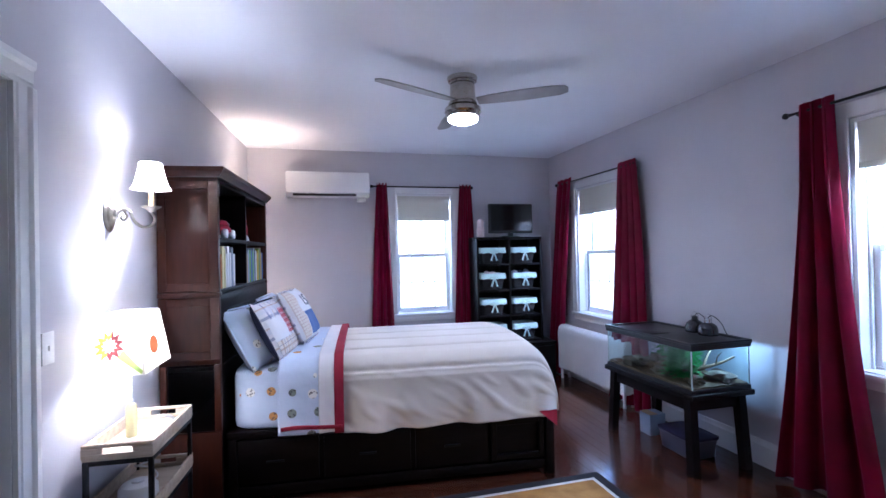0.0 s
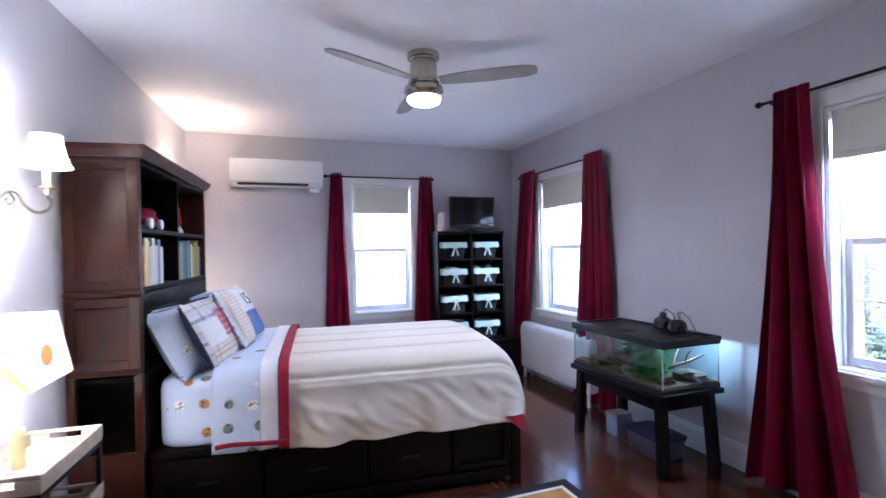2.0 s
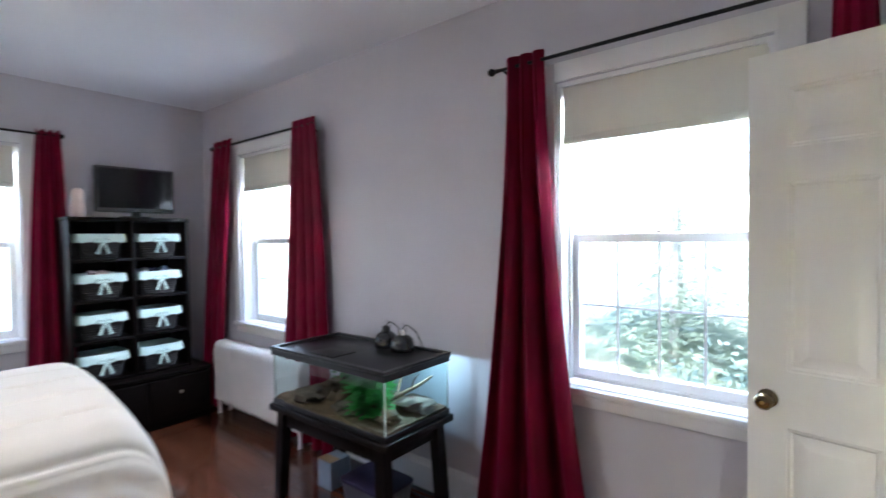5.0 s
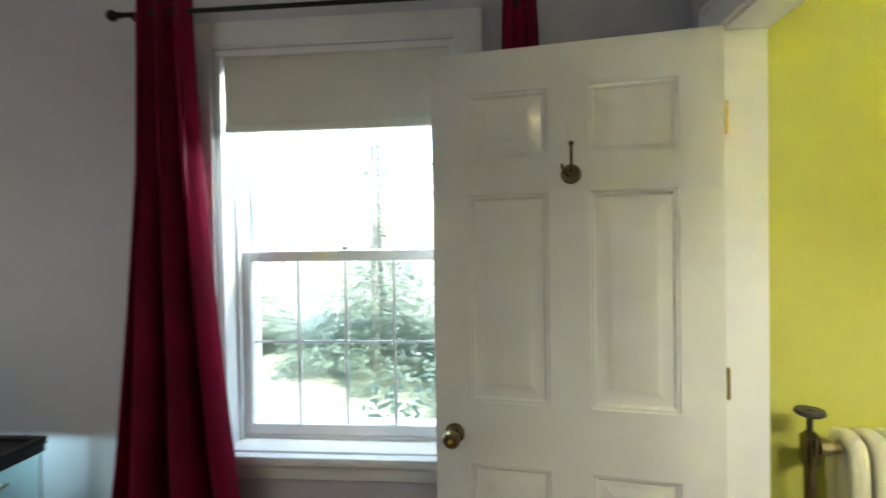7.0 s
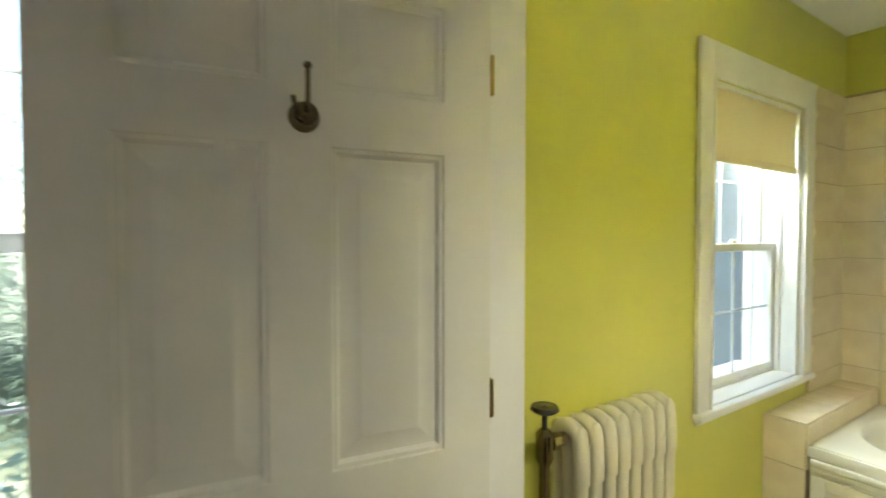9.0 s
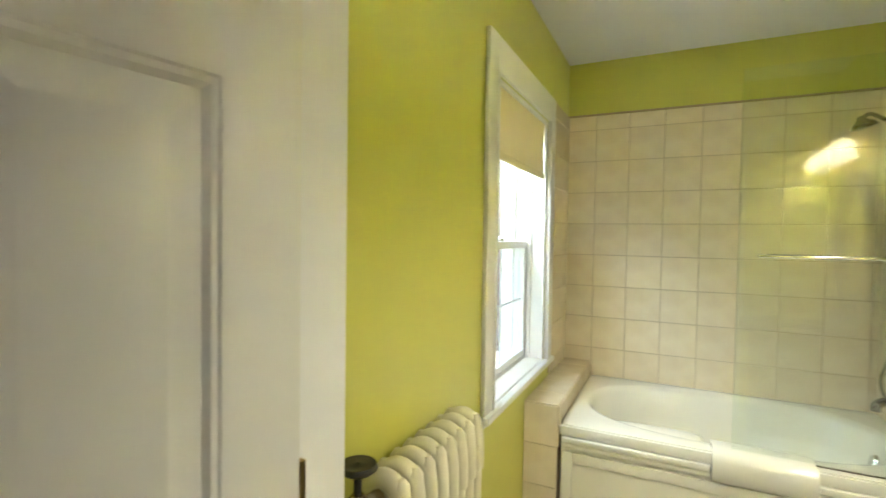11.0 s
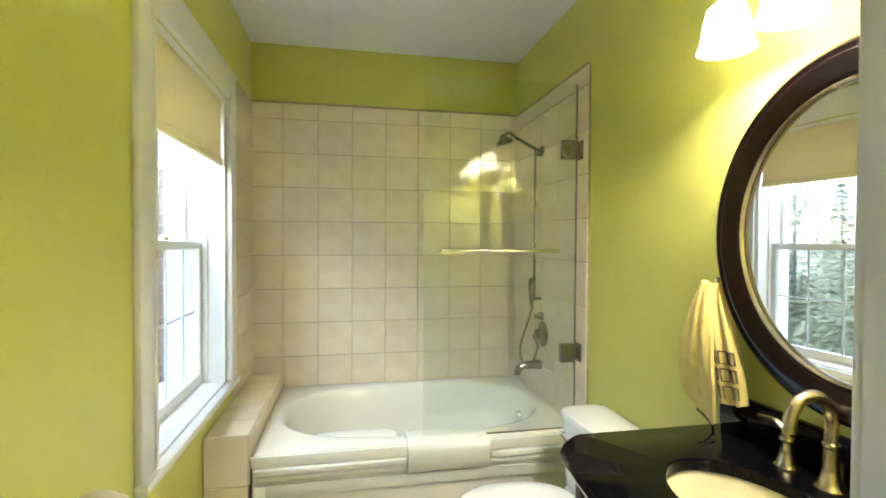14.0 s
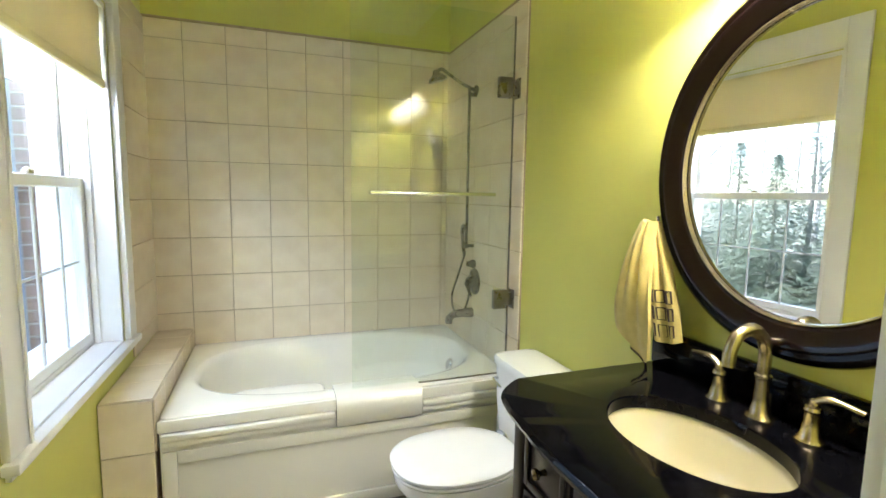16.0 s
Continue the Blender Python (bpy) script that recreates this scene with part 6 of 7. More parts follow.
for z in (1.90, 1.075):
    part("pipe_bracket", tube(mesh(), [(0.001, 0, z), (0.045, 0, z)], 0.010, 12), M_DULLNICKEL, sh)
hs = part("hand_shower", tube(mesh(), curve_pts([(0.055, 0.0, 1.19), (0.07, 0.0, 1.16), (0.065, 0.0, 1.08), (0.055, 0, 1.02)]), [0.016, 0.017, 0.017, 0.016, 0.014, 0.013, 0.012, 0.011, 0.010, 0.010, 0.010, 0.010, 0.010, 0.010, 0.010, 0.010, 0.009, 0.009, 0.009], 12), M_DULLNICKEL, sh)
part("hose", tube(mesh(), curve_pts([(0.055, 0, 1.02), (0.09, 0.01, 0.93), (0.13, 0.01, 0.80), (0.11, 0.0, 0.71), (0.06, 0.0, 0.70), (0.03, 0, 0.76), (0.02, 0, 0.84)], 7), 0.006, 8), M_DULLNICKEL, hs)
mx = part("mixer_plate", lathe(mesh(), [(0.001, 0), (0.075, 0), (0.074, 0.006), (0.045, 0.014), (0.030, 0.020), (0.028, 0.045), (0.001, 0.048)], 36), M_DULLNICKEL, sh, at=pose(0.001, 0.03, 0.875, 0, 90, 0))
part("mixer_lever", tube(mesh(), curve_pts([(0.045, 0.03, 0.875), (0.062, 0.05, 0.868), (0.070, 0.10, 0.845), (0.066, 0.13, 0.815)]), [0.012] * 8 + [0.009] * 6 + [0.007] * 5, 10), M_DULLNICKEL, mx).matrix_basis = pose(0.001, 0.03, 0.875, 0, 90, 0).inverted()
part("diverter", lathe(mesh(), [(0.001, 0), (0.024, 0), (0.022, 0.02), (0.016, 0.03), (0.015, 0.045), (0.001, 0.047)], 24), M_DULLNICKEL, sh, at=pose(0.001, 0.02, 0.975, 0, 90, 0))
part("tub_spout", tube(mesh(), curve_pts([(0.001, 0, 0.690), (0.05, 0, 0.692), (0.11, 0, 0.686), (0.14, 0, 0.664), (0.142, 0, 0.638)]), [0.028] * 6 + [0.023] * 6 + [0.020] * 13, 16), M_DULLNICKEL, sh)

# ---- toilet ----
toilet = thing("toilet", pose(BATH_W - 0.010, -0.965, 0) @ Matrix.Diagonal((1, 1, 0.905, 1)), "white ceramic toilet with closed lid beside the bath", "toilet")
part("tank", rings(mesh(), [superloop(0.112, 0, z, a, b, 9, 48) for z, a, b in ((0.385, 0.082, 0.165), (0.40, 0.088, 0.175), (0.55, 0.094, 0.187), (0.725, 0.098, 0.196))]), M_CERAMIC, toilet, smooth=50)
part("tank_lid", rings(mesh(), [superloop(0.112, 0, z, a, b, 8, 48) for z, a, b in ((0.726, 0.099, 0.197), (0.730, 0.106, 0.205), (0.752, 0.107, 0.207), (0.766, 0.100, 0.20), (0.770, 0.075, 0.18))]), M_CERAMIC, toilet, smooth=50)
part("flush_lever", tube(mesh(), curve_pts([(0.205, -0.15, 0.665), (0.228, -0.15, 0.665), (0.232, -0.12, 0.660), (0.230, -0.08, 0.652)]), 0.006, 10), M_CHROME, toilet, "chrome flush lever")
part("bowl", rings(mesh(), [superloop(c, 0, z, a, b, p, 48) for z, c, a, b, p in ((0.0, 0.36, 0.20, 0.115, 3), (0.03, 0.36, 0.195, 0.110, 3), (0.10, 0.36, 0.17, 0.095, 2.6), (0.20, 0.39, 0.18, 0.115, 2.4), (0.30, 0.43, 0.22, 0.16, 2.3), (0.36, 0.45, 0.235, 0.18, 2.3), (0.395, 0.45, 0.238, 0.183, 2.3), (0.400, 0.45, 0.22, 0.17, 2.3))]), M_CERAMIC, toilet, smooth=60)
part("seat", rings(mesh(), [superloop(0.455, 0, z, a, b, 2.35, 56) for z, a, b in ((0.401, 0.228, 0.176), (0.404, 0.238, 0.186), (0.414, 0.240, 0.188), (0.419, 0.234, 0.182))]), M_CERAMIC, toilet, smooth=50)
part("seat_lid", rings(mesh(), [superloop(0.455, 0, z, a, b, 2.35, 56) for z, a, b in ((0.420, 0.230, 0.178), (0.423, 0.241, 0.189), (0.433, 0.242, 0.190), (0.442, 0.228, 0.176), (0.446, 0.16, 0.12), (0.447, 0.05, 0.04))]), M_CERAMIC, toilet, smooth=50)
for y in (-0.075, 0.075):
    part("hinge_cap", tube(mesh(), [(0.222, y - 0.022, 0.432), (0.222, y + 0.022, 0.432)], 0.012, 14), M_CERAMIC, toilet)

# ---- vanity with granite top, sink and taps ----
VX0, VX1, VY0, VY1, VZ = BATH_W - 0.008, 1.765, -0.485, BATH_N - 0.004, 0.87
van = thing("vanity_cabinet", pose(0, 0, 0), "dark brown wooden bathroom vanity cabinet with drawers", "vanity")
FXV = VX1 - 0.045
bm = box(mesh(), VX0, VY0 + 0.03, 0.09, FXV - 0.022, VY0 + 0.05, VZ - 0.0655, 0.003)
box(bm, VX0, VY1 - 0.04, 0.09, FXV - 0.022, VY1 - 0.02, VZ - 0.0655, 0.003)
box(bm, VX0, VY0 + 0.0505, 0.09, FXV - 0.022, VY1 - 0.0405, 0.11, 0.003)
box(bm, FXV - 0.04, VY0 + 0.0505, 0.1105, FXV - 0.022, VY1 - 0.0405, VZ - 0.0655, 0.003)
part("body", bm, M_VANITY, van)
bm = box(mesh(), FXV - 0.03, VY0 + 0.018, VZ - 0.065, FXV + 0.006, VY1 - 0.01, VZ - 0.032, 0.006)
box(bm, VX0, VY0 + 0.018, VZ - 0.065, FXV - 0.0305, VY0 + 0.045, VZ - 0.032, 0.006)
part("top_moulding", bm, M_VANITY, van)
part("plinth", slab(VX0, VY0 + 0.022, 0.0, FXV - 0.004, VY1 - 0.012, 0.0895, 0.008), M_VANITY, van)
for y in (VY0 + 0.03, VY1 - 0.065):
    part("corner_post", slab(FXV - 0.035, y, 0.0901, FXV + 0.002, y + 0.045, VZ - 0.0655, 0.010, 3), M_VANITY, van)
yy = [VY0 + 0.08, VY0 + 0.275, VY1 - 0.265, VY1 - 0.07]
for a, b in ((yy[0], yy[1]), (yy[2], yy[3])):
    for z0, z1 in ((0.62, 0.795), (0.38, 0.61), (0.11, 0.37)):
        d = part("drawer", slab(FXV - 0.0215, a, z0, FXV - 0.004, b, z1, 0.004), M_VANITY, van)
        bm = mesh()
        for c in ((a + 0.012, z0 + 0.012, a + 0.03, z1 - 0.012), (b - 0.03, z0 + 0.012, b - 0.012, z1 - 0.012), (a + 0.03, z0 + 0.012, b - 0.03, z0 + 0.03), (a + 0.03, z1 - 0.03, b - 0.03, z1 - 0.012)):
            box(bm, FXV - 0.0038, c[0], c[1], FXV + 0.004, c[2], c[3], 0.003)
        part("drawer_moulding", bm, M_VANITY, d)
        part("knob", lathe(mesh(), [(0.001, 0), (0.009, 0), (0.006, 0.010), (0.007, 0.016), (0.014, 0.022), (0.013, 0.030), (0.001, 0.033)], 18), M_DARKBRASS, d, "dark bronze knob", pose(FXV - 0.0035, (a + b) / 2, (z0 + z1) / 2, 0, 90, 0))
for a, b in ((yy[1] + 0.01, 0.01 + (yy[1] + yy[2]) / 2 - 0.012), ((yy[1] + yy[2]) / 2 + 0.002, yy[2] - 0.01)):
    d = part("door", slab(FXV - 0.0215, a, 0.11, FXV - 0.004, b, 0.795, 0.004), M_VANITY, van)
# granite slab with an elliptical cut-out
SX, SY, SA, SB = 1.505, -0.10, 0.140, 0.195
top = thing("granite_countertop", pose(0, 0, 0), "polished black granite vanity top with bowed front", "countertop")


def outline(t, grow, z):
    """The slab's edge in the direction t from the sink's middle."""
    dx, dy = math.cos(t), math.sin(t)
    best = 9.0
    for k in range(400):
        s = 0.05 + k * 0.002
        x, y = SX + s * dx, SY + s * dy
        v = (y - (VY0 + VY1) / 2) / ((VY1 - VY0) / 2)
        front = VX1 + 0.055 * (1 - min(1, abs(v)) ** 2) - 0.07 * max(0.0, -v - 0.80) / 0.2 * (-v - 0.80) / 0.2
        if x > front + grow or x < VX0 or y < VY0 - grow or y > VY1:
            best = s
            break
    return (SX + best * dx, SY + best * dy, z)


N_ = 120
ts = [2 * math.pi * i / N_ for i in range(N_)]
ell = lambda k, z: [(SX + SA * k * math.cos(t), SY + SB * k * math.sin(t), z) for t in ts]
bm = mesh()
rings(bm, [ell(1, VZ - 0.03), ell(1, VZ - 0.003), ell(1.015, VZ), [outline(t, -0.006, VZ) for t in ts], [outline(t, 0.0, VZ - 0.004) for t in ts], [outline(t, 0.004, VZ - 0.014) for t in ts], [outline(t, 0.0, VZ - 0.026) for t in ts], [outline(t, -0.008, VZ - 0.03) for t in ts], ell(1, VZ - 0.03)], False, False)
part("slab", bm, M_GRANITE, top, smooth=35)
part("backsplash", slab(VX0, VY0, VZ + 0.0005, VX0 + 0.02, VY1, VZ + 0.10, 0.003), M_GRANITE, top)
sink = thing("sink_basin", pose(0, 0, 0), "white ceramic oval undermount sink basin", "sink")
part("basin", rings(mesh(), [ell(k, z) for k, z in ((1.06, VZ - 0.0305), (1.02, VZ - 0.034), (0.97, VZ - 0.06), (0.88, VZ - 0.11), (0.70, VZ - 0.15), (0.40, VZ - 0.17), (0.12, VZ - 0.175))], False, True), M_SINK, sink, smooth=60)
part("drain", lathe(mesh(), [(0.001, 0), (0.022, 0), (0.022, 0.003), (0.016, 0.005), (0.001, 0.005)], 24), M_WARMNICKEL, sink, at=pose(SX, SY, VZ - 0.1745))
tap = thing("faucet", pose(1.300, -0.108, VZ + 0.0005), "brushed nickel gooseneck basin faucet with two lever handles", "faucet")
bell = [(0.001, 0), (0.026, 0), (0.026, 0.004), (0.020, 0.012), (0.015, 0.035), (0.0135, 0.06), (0.016, 0.066), (0.0135, 0.072), (0.001, 0.073)]
sp = part("spout", lathe(mesh(), [(0.001, 0), (0.030, 0), (0.030, 0.005), (0.021, 0.014), (0.0155, 0.045), (0.0140, 0.09), (0.017, 0.094), (0.017, 0.100), (0.0138, 0.104), (0.001, 0.105)], 28), M_WARMNICKEL, tap)
part("gooseneck", tube(mesh(), curve_pts([(0, 0, 0.104), (0, 0, 0.155), (0.012, 0, 0.184), (0.045, 0, 0.206), (0.085, 0, 0.197), (0.105, 0, 0.166), (0.108, 0, 0.132)], 7), 0.0135, 16), M_WARMNICKEL, sp)
part("lift_rod", tube(mesh(), [(-0.03, 0, 0), (-0.03, 0, 0.055)], 0.003, 8), M_WARMNICKEL, sp)
for y, s in ((-0.105, -1), (0.105, 1)):
    hd = part("handle", lathe(mesh(), bell, 24), M_WARMNICKEL, tap, at=pose(0, y, 0))
    part("lever", tube(mesh(), curve_pts([(0, 0, 0.070), (0.0, 0.006 * s, 0.085), (-0.002, 0.035 * s, 0.098), (-0.006, 0.085 * s, 0.092)]), [0.010] * 6 + [0.0075] * 7 + [0.006] * 6, 10), M_WARMNICKEL, hd)

# ---- round mirror ----
MY, MZ, MA, MB = -0.086, 1.425, 0.372, 0.420
mir = thing("wall_mirror", pose(BATH_W + 0.009, MY, MZ, 0, 0, 2.8), "oval wall mirror in a dark mahogany moulded frame", "mirror")
prof = [(1.0, 0.0), (1.0, 0.018), (0.985, 0.034), (0.955, 0.044), (0.93, 0.040), (0.915, 0.046), (0.88, 0.043), (0.845, 0.032), (0.825, 0.030), (0.80, 0.022), (0.785, 0.014), (0.785, 0.0)]
loops = [[(d, MA * k * math.cos(2 * math.pi * i / 96), MB * k * math.sin(2 * math.pi * i / 96)) for i in range(96)] for k, d in prof]
part("frame", rings(mesh(), loops, False, False), M_FRAME, mir, smooth=40)
bm = mesh()
bm.faces.new([bm.verts.new((0.012, MA * 0.79 * math.cos(2 * math.pi * i / 96), MB * 0.79 * math.sin(2 * math.pi * i / 96))) for i in range(96)])
part("mirror_glass", bm, M_MIRROR, mir, "clear silvered glass", smooth=0)
part("bead", rings(mesh(), [[(d, MA * k * math.cos(2 * math.pi * i / 96), MB * k * math.sin(2 * math.pi * i / 96)) for i in range(96)] for k, d in ((0.800, 0.0222), (0.797, 0.026), (0.790, 0.026), (0.786, 0.0145))], False, False), M_WARMNICKEL, mir, "thin gold bead")

# ---- vanity light bar ----
vl = thing("vanity_light", pose(BATH_W - 0.011, -0.055, 2.06), "four-light nickel vanity bar with lit opal bell shades", "wall light")
part("back_plate", slab(0, -0.30, -0.045, 0.018, 0.30, 0.045, 0.008), M_WARMNICKEL, vl)
part("rail", tube(mesh(), [(0.06, -0.33, 0.0), (0.06, 0.33, 0.0)], 0.010, 12), M_WARMNICKEL, vl)
for y in (-0.27, -0.09, 0.09, 0.27):
    arm = part("arm", tube(mesh(), curve_pts([(0.018, y, 0.0), (0.08, y, 0.02), (0.14, y, 0.01), (0.16, y, -0.03)]), 0.007, 10), M_WARMNICKEL, vl)
    part("cap", lathe(mesh(), [(0.001, 0), (0.022, 0), (0.026, -0.02), (0.001, -0.021)], 20), M_WARMNICKEL, arm, at=pose(0.16, y, -0.028))
    bm = mesh()
    rings(bm, [[Vector((0.16 + r * math.cos(2 * math.pi * i / 28), y + r * math.sin(2 * math.pi * i / 28), z)) for i in range(28)] for r, z in ((0.026, -0.050), (0.045, -0.065), (0.053, -0.10), (0.058, -0.14), (0.068, -0.17))], False, False)
    bmesh.ops.recalc_face_normals(bm, faces=bm.faces)
    bmesh.ops.solidify(bm, geom=list(bm.faces), thickness=0.003)
    part("shade", bm, M_OPAL, vl, "lit opal glass bell", smooth=60)
    part("bulb", lump(mesh(), (0.16, y, -0.115), 0.024, 0.024, 0.03, 0, 0, 2), M_BULB, vl)

# ---- hand towel on a hook over the counter ----
towel = thing("hand_towel", pose(BATH_W, -0.455, -0.012) @ Matrix.Diagonal((1, 0.80, 1, 1)), "yellow cotton hand towel with a brown square print", "towel")


def fall(a, b, z0, z1, out, seed, folds, slant=0.0):
    """One hanging half of the towel; the hem is rounded and, by slant, lower at its far corner."""
    def f(u, v):
        s = v ** 0.75
        y = (u - 0.5) * (0.045 + (b - 0.045) * s * (1 - 0.22 * max(0.0, v - 0.72) / 0.28)) + a * s
        pleat = 0.010 * (1 - v) * math.sin(u * 18.8)
        x = 0.035 + out * math.sin(math.pi * min(1, v * 0.6 + 0.25)) * (0.5 + 0.5 * math.cos((u - 0.5) * 2.4)) + 0.014 * s * math.sin(u * folds * 6.28 + seed) + pleat
        hem = v ** 2 * (slant * (0.62 - u) + 0.022 * (2 * u - 1.1) ** 2)
        return (x, y, z0 + (z1 - z0) * v + hem)
    return f


part("front_fall", sheet(44, 36, fall(-0.060, 0.21, 1.30, 0.915, 0.062, 1, 1, 0.075), 0.010), M_TOWEL, towel, smooth=80)
part("back_fall", sheet(44, 36, fall(0.065, 0.17, 1.295, 0.965, 0.020, 3, 2), 0.009), M_TOWEL, towel, smooth=80)
tip = fall(-0.060, 0.21, 1.30, 0.915, 0.055, 1, 1, 0.075)
for z, ma in ((0.001, M_TOWELDARK), (0.011, M_TOWEL), (0.017, M_TOWELDARK)):
    part("hem_stripe", sheet(16, 2, lambda u, v: Vector(tip(0.36 + 0.44 * u, 1.0)) - Vector((0.003, 0, z + 0.009 * v)), 0.006), ma, towel, smooth=80)
bm = mesh()
fb = fall(0.065, 0.17, 1.295, 0.965, 0.026, 3, 2)
for i in range(4):
    for j in range(3):
        u0, v0 = 0.30 + 0.17 * i, 0.56 + 0.145 * j
        q = [(u0, v0), (u0 + 0.11, v0), (u0 + 0.11, v0 + 0.10), (u0, v0 + 0.10), (u0, v0)]
        tube(bm, [Vector(fb(a, b)) + Vector((0.006, 0, 0)) for a, b in q], 0.0032, 5)
part("square_print", bm, M_TOWELDARK, towel, "dark brown squares")
part("towel_hook", tube(mesh(), curve_pts([(-0.010, 0, 1.29), (0.02, 0, 1.285), (0.045, 0, 1.29), (0.05, 0, 1.315)]), 0.006, 10), M_NICKEL, towel)

# ---- column radiator with valve ----
brad = thing("radiator", pose(2.80, 0.02, 0), "cream cast-iron column radiator under lime wall", "radiator")
bm = mesh()
for x in (-0.042, 0.0, 0.042):
    lp = []
    for z, r in ((0.12, 0.010), (0.13, 0.019), (0.16, 0.021), (0.80, 0.021), (0.85, 0.022), (0.885, 0.019), (0.90, 0.008)):
        lp.append([(x + r * 0.95 * math.cos(2 * math.pi * i / 12), r * math.sin(2 * math.pi * i / 12), z) for i in range(12)])
    rings(bm, lp)
rings(bm, [[(a, b, z) for a, b in ((-0.055, -0.022), (0.055, -0.022), (0.055, 0.022), (-0.055, 0.022))] for z in (0.13, 0.17)])
tube(bm, curve_pts([(-0.045, 0, 0.74), (-0.044, 0, 0.82), (-0.034, 0, 0.872), (0, 0, 0.890), (0.034, 0, 0.872), (0.044, 0, 0.82), (0.045, 0, 0.74)]), 0.0235, 14)
sec = part("section", bm, M_BATHRAD, brad, at=pose(0, 0.11, 0))
for k in range(1, 8):
    again(sec, pose(0, 0.11 - 0.061 * k, 0))
for y in (0.11, 0.11 - 0.061 * 7):
    for x in (-0.04, 0.04):
        part("foot", lathe(mesh(), [(0.001, 0), (0.022, 0), (0.014, 0.03), (0.018, 0.125), (0.001, 0.126)], 14), M_BATHRAD, brad, at=pose(x, y, 0))
part("union", tube(mesh(), [(0, 0.135, 0.86), (0, 0.165, 0.86), (0, 0.166, 0.86), (0, 0.19, 0.86)], [0.020, 0.020, 0.026, 0.024], 8), M_WARMNICKEL, brad)
vlv = part("valve_body", tube(mesh(), [(0, 0.21, 0.0), (0, 0.21, 0.80), (0, 0.21, 0.82), (0, 0.21, 0.89), (0, 0.21, 0.905)], [0.015, 0.015, 0.025, 0.025, 0.012], 14), M_DARKBRASS, brad, "dark brass supply pipe and valve")
part("valve_wheel", lathe(mesh(), [(0.001, 0.905), (0.008, 0.905), (0.008, 0.945), (0.030, 0.950), (0.040, 0.958), (0.036, 0.968), (0.010, 0.966), (0.001, 0.970)], 20), M_BLACKPLASTIC, vlv, "black valve wheel", pose(0, 0.21, 0))

# ---- outside ----
GZ = -0.9
ground = tagged(part("ground", sheet(2, 2, lambda u, v: (-400 + 800 * u, -400 + 800 * v, GZ)), M_GROUND, None, "pale winter lawn outside the windows", smooth=0), category="lawn", kind="structure")


def conifer(at, tall, spread, sprays, seed, label):
    t = thing("conifer_tree", at, label, "tree", "conifers outside the windows")
    part("trunk", tube(mesh(), [(0, 0, 0), (0.02, 0.01, tall * 0.5), (0, 0, tall * 0.97)], [0.05 * tall / 4, 0.03 * tall / 4, 0.006], 8), M_BARK, t)
    random.seed(seed)
    bm = mesh()
    for i in range(sprays):
        h = random.random() ** 1.7
        z = tall * (0.06 + 0.93 * h)
        a = random.uniform(0, 6.283)
        reach = spread * (1 - h) ** 0.82 * (0.75 + 0.35 * math.sin(a * 3 + seed) * math.sin(z * 4)) + 0.02
        r = reach * random.uniform(0.05, 1.0) ** 0.6
        c = Vector((r * math.cos(a), r * math.sin(a), z - 0.22 * r))
        d = Vector((math.cos(a), math.sin(a), random.uniform(-0.55, 0.1))).normalized()
        s = d.cross(Vector((0, 0, 1))).normalized()
        ln = random.uniform(0.09, 0.21) * (1 - 0.65 * h)
        for k in (-0.7, 0.0, 0.7):
            e = (d + s * k + Vector((0, 0, random.uniform(-0.2, 0.2)))).normalized()
            o = e.cross(Vector((0, 0, 1))).normalized() * 0.013 * (1 - 0.4 * h)
            p0, p1 = c, c + e * ln
            bm.faces.new([bm.verts.new(q) for q in (p0 - o, p0 + o, p1 + o * 0.3, p1 - o * 0.3)])
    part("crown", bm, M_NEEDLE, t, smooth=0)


for k, (x, y, h, s) in enumerate(((9.4, 0.9, 7.0, 2.9), (8.2, 0.2, 4.2, 1.7), (10.2, 3.2, 6.5, 2.2), (8.4, -2.0, 3.0, 1.4), (8.7, -3.1, 3.2, 1.5), (8.2, -4.1, 2.8, 1.4), (8.8, -5.1, 3.1, 1.5), (8.4, -6.2, 3.3, 1.5), (9.2, -7.3, 3.0, 1.6), (12.5, 3.6, 6.0, 2.0), (11.5, 6.5, 5.0, 1.8), (9.9, -2.6, 3.9, 1.7), (10.2, -4.6, 4.2, 1.8), (10.0, -6.8, 4.0, 1.7), (9.8, -9.0, 4.0, 1.8))):
    conifer(pose(x, y, GZ), h * 1.08, s, 8500, k + 1, "dark green conifer on the lawn, paled for outdoor glare")


def bare_tree(at, tall, seed):
    t = thing("bare_tree", at, "leafless grey tree beyond the lawn", "tree", "bare trees beyond the lawn")
    random.seed(seed)
    bm = mesh()

    def grow(p, d, ln, r, depth):
        q = p + d * ln
        tube(bm, [p, (p + q) / 2 + Vector((random.uniform(-1, 1), random.uniform(-1, 1), 0)) * ln * 0.05, q], [r, r * 0.85, r * 0.7], 5)
        if depth:
            for _ in range(3):
                e = (d + Vector((random.uniform(-0.7, 0.7), random.uniform(-0.7, 0.7), random.uniform(-0.1, 0.4)))).normalized()
                grow(p + d * ln * random.uniform(0.55, 1.0), e, ln * random.uniform(0.55, 0.75), r * 0.55, depth - 1)
    grow(Vector((0, 0, 0)), Vector((0, 0, 1)), tall * 0.4, tall * 0.012, 5)
    part("branches", bm, M_BARK, t)


for k in range(12):
    bare_tree(pose(24 + (k * 5) % 9, -26 + 3.9 * k, GZ), 10 + (k * 3) % 4, 30 + k)

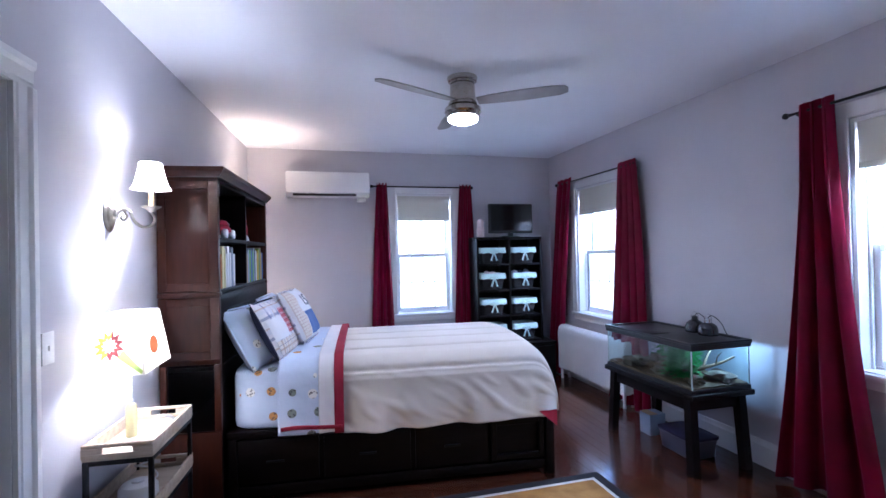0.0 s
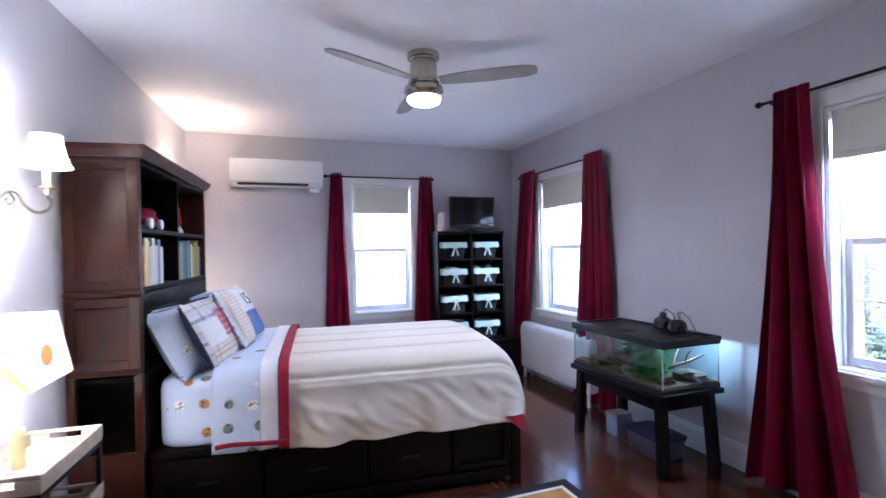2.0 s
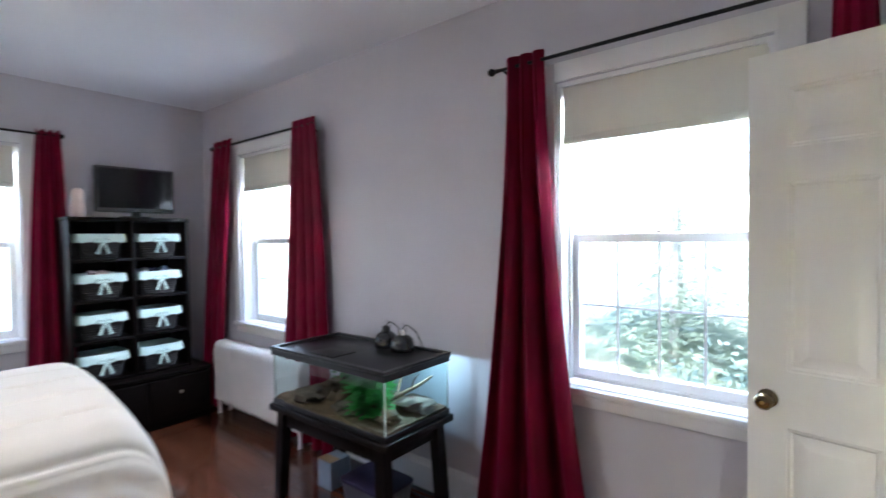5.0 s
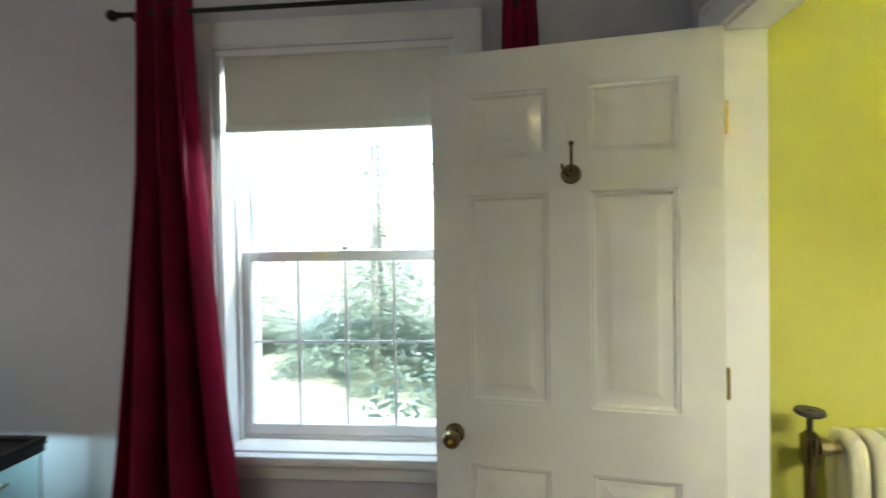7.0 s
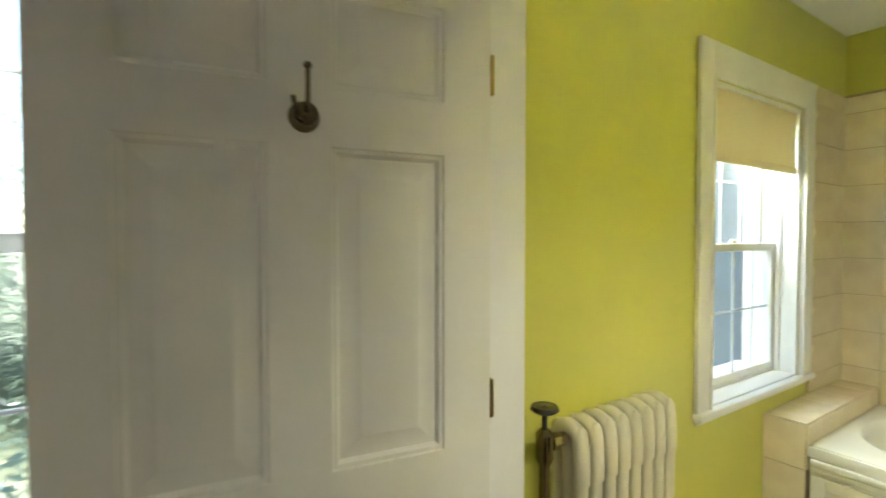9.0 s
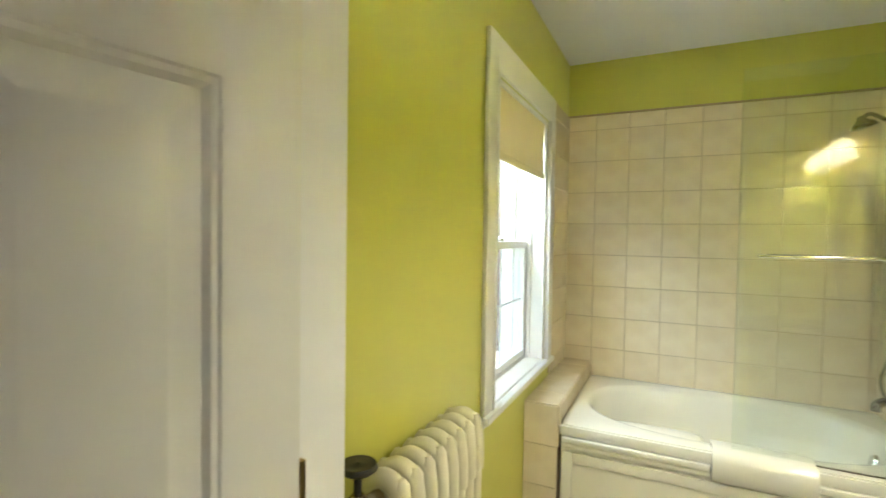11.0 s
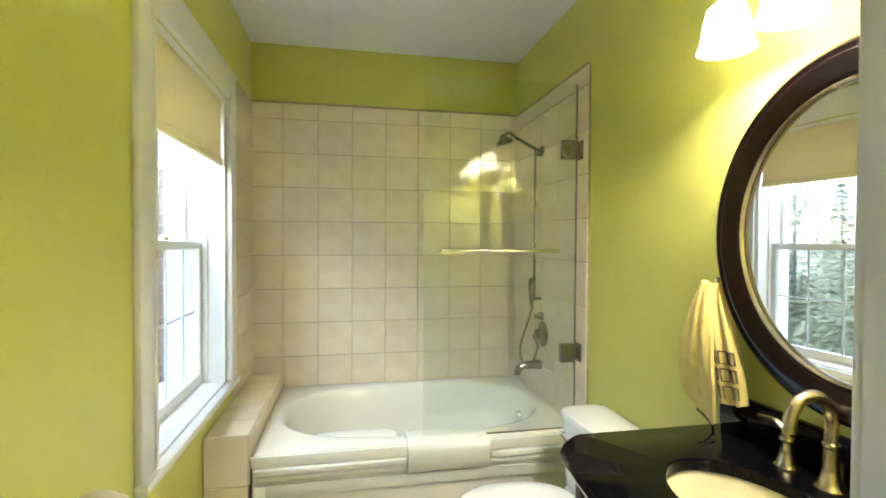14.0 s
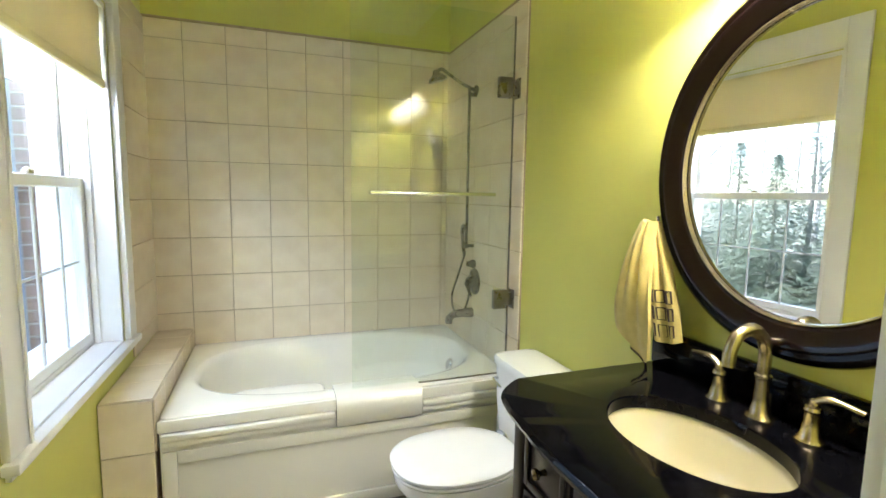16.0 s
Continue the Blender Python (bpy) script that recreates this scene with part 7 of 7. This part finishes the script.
shrub = thing("flowering_shrub", pose(5.1, 1.15, GZ), "low shrub with white blossom under the window", "shrub")
random.seed(9)
bm, bl = mesh(), mesh()
for i in range(900):
    a, r, h = random.uniform(0, 6.28), random.random() ** 0.5 * 0.75, random.uniform(0.1, 1.75)
    c = Vector((r * math.cos(a), r * math.sin(a) * 1.3, h * (1 - 0.35 * r)))
    d = Vector((random.uniform(-1, 1), random.uniform(-1, 1), random.uniform(-0.3, 1))).normalized()
    s = d.orthogonal().normalized()
    tgt, k = (bl, 0.030) if i % 7 == 0 else (bm, 0.05)
    tgt.faces.new([tgt.verts.new(c + q) for q in (Vector(), d * k + s * k * 0.4, d * 2 * k, d * k - s * k * 0.4)])
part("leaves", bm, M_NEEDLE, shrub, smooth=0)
part("blossom", bl, M_FLOWER, shrub, "white blossom", smooth=0)

# wing of the house beside the bathroom window: white corner boards and a brick pier
wing = thing("house_wing", pose(0, 0, GZ), "white-sided wing of the house with a brick pier", "house")
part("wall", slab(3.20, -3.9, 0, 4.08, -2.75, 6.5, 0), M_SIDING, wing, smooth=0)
part("corner_board", slab(3.365, -2.7495, 0, 3.455, -2.70, 6.4, 0.004), M_TRIM, wing)
pier = part("brick_pier", slab(3.460, -2.7495, 0, 3.61, -2.66, 6.3, 0), M_MORTAR, wing, smooth=0)

# ---- floor boards: the ones near the bed and the tank one by one, the rest joined ----
random.seed(21)
BWID = 0.0826
rest = mesh()
x = -1.10
while x < EAST - 0.005:
    x1 = min(x + BWID - 0.0012, EAST - 0.001)
    y = -0.9 + random.uniform(-1.0, 0)
    while y < NORTH:
        ln = random.choice((0.9, 1.2, 1.5))
        y0, y1 = max(y, -0.9), min(y + ln - 0.0012, NORTH - 0.001)
        if y1 - y0 > 0.02 and not (x > 1.06 and y1 < 0.40):
            if x > 1.08 and y0 < 0.40:
                y0 = 0.40
            if 1.2 < x < 2.9 and y1 > 1.6 and x1 - x > 0.07:
                bm = mesh()
                w, l = x1 - x, y1 - y0
                rings(bm, [[(-w / 2 + i, -l / 2 + i, z), (w / 2 - i, -l / 2 + i, z), (w / 2 - i, l / 2 - i, z), (-w / 2 + i, l / 2 - i, z)] for i, z in ((0, -0.012), (0, -0.0007), (0.0007, 0))], False, True)
                part("board", bm, M_FLOOR, floor, at=pose((x + x1) / 2, (y0 + y1) / 2, 0), smooth=0)
            else:
                box(rest, x, y0, -0.012, x1, y1, 0.0)
        y += ln
    x += BWID
tagged(part("floor_boards", rest, M_FLOOR, floor, "dark red-brown strip boards", smooth=0), kind="stuff")

# ---- tiles: one mesh for whole tiles, cut ones at the edges ----
PITCH = 0.2078


def tile_mesh(w, h, t=0.007):
    bm = mesh()
    e = 0.0018
    rings(bm, [[(-w / 2 + i, -h / 2 + i, z), (w / 2 - i, -h / 2 + i, z), (w / 2 - i, h / 2 - i, z), (-w / 2 + i, h / 2 - i, z)] for i, z in ((0, 0), (0, t - e), (e, t))], False, True)
    return bm


whole = {}


def tile(parent, m, w, h):
    """Lays a tile with its face along local z of m."""
    key = (round(w, 3), round(h, 3))
    if key in whole:
        again(whole[key], m, parent)
    else:
        whole[key] = part("tile", tile_mesh(w, h), M_TILE, parent, at=m, smooth=0)


def cuts(a, b, first):
    """Splits a..b at the joints first + k * PITCH."""
    js = [a] + [first + k * PITCH for k in range(-20, 20) if a + 0.012 < first + k * PITCH < b - 0.012] + [b]
    return [(p, q) for p, q in zip(js, js[1:])]


random.seed(3)
zs_ = cuts(0.49, 2.235, 0.686)
for xa, xb in cuts(BATH_W - 0.003, EAST - 0.001, 2.517):
    for za, zb in zs_:
        tile(tile_wall, pose((xa + xb) / 2, BATH_S - 0.004, (za + zb) / 2, -90) @ pose(0, 0, -0.0003, random.uniform(-0.15, 0.15), random.uniform(-0.15, 0.15), 0), xb - xa - 0.003, zb - za - 0.003)
for ya, yb in cuts(BATH_S + 0.003, -1.315, -1.44):
    for za, zb in zs_:
        tile(tile_side, pose(BATH_W - 0.004, (ya + yb) / 2, (za + zb) / 2 - 0.004, 0, 90, 0) @ pose(0, 0, -0.0003, 0, 0, 90), yb - ya - 0.003, zb - za - 0.003)
for za, zb in zs_:
    if zb > 0.62:
        za = max(za, 0.60)
        tile(tile_return, pose(EAST - 0.0045, (BATH_S + 0.004 - 1.842) / 2, (za + zb) / 2, 0, -90, 0) @ pose(0, 0, 0, 0, 0, 90), -1.842 - BATH_S - 0.007, zb - za - 0.003)
LX0, LX1, LY1 = TX1 + 0.010, EAST - 0.003, -1.345
for ya, yb in cuts(BATH_S + 0.003, LY1 + 0.007, -1.73):
    tile(ledge, pose((LX0 + LX1) / 2 - 0.003, (ya + yb) / 2, 0.588), LX1 - LX0 - 0.001, yb - ya - 0.003)
for za, zb in cuts(0.0, 0.587, 0.382):
    tile(ledge, pose((LX0 + LX1) / 2, LY1, (za + zb) / 2, -90), LX1 - LX0 - 0.001, zb - za - 0.003)
    for ya, yb in cuts(BATH_S + 0.003, LY1, -1.73):
        if zb > 0.5:
            tile(ledge, pose(LX0, (ya + yb) / 2, (za + zb) / 2, 0, -90, 0) @ pose(0, 0, 0, 0, 0, 90), yb - ya - 0.003, zb - za - 0.003)
part("tile_cap", slab(BATH_W - 0.010, BATH_S - 0.009, 2.236, EAST - 0.001, BATH_S + 0.006, 2.248, 0.004), M_GROUT, tile_wall, "slim tan tile edging")
part("tile_cap", slab(BATH_W - 0.010, BATH_S + 0.007, 2.226, BATH_W + 0.006, -1.310, 2.238, 0.004), M_GROUT, tile_side, "slim tan tile edging")

# bricks of the pier outside
brick = None
for k in range(36):
    for j in range(1):
        m = pose(3.535, -2.6595, 0.9 + 0.075 * k)
        if brick is None:
            brick = part("brick", slab(-0.072, 0, 0, 0.072, 0.006, 0.065, 0.002, 1), M_BRICK, pier, at=m, smooth=0)
        else:
            again(brick, m, pier)
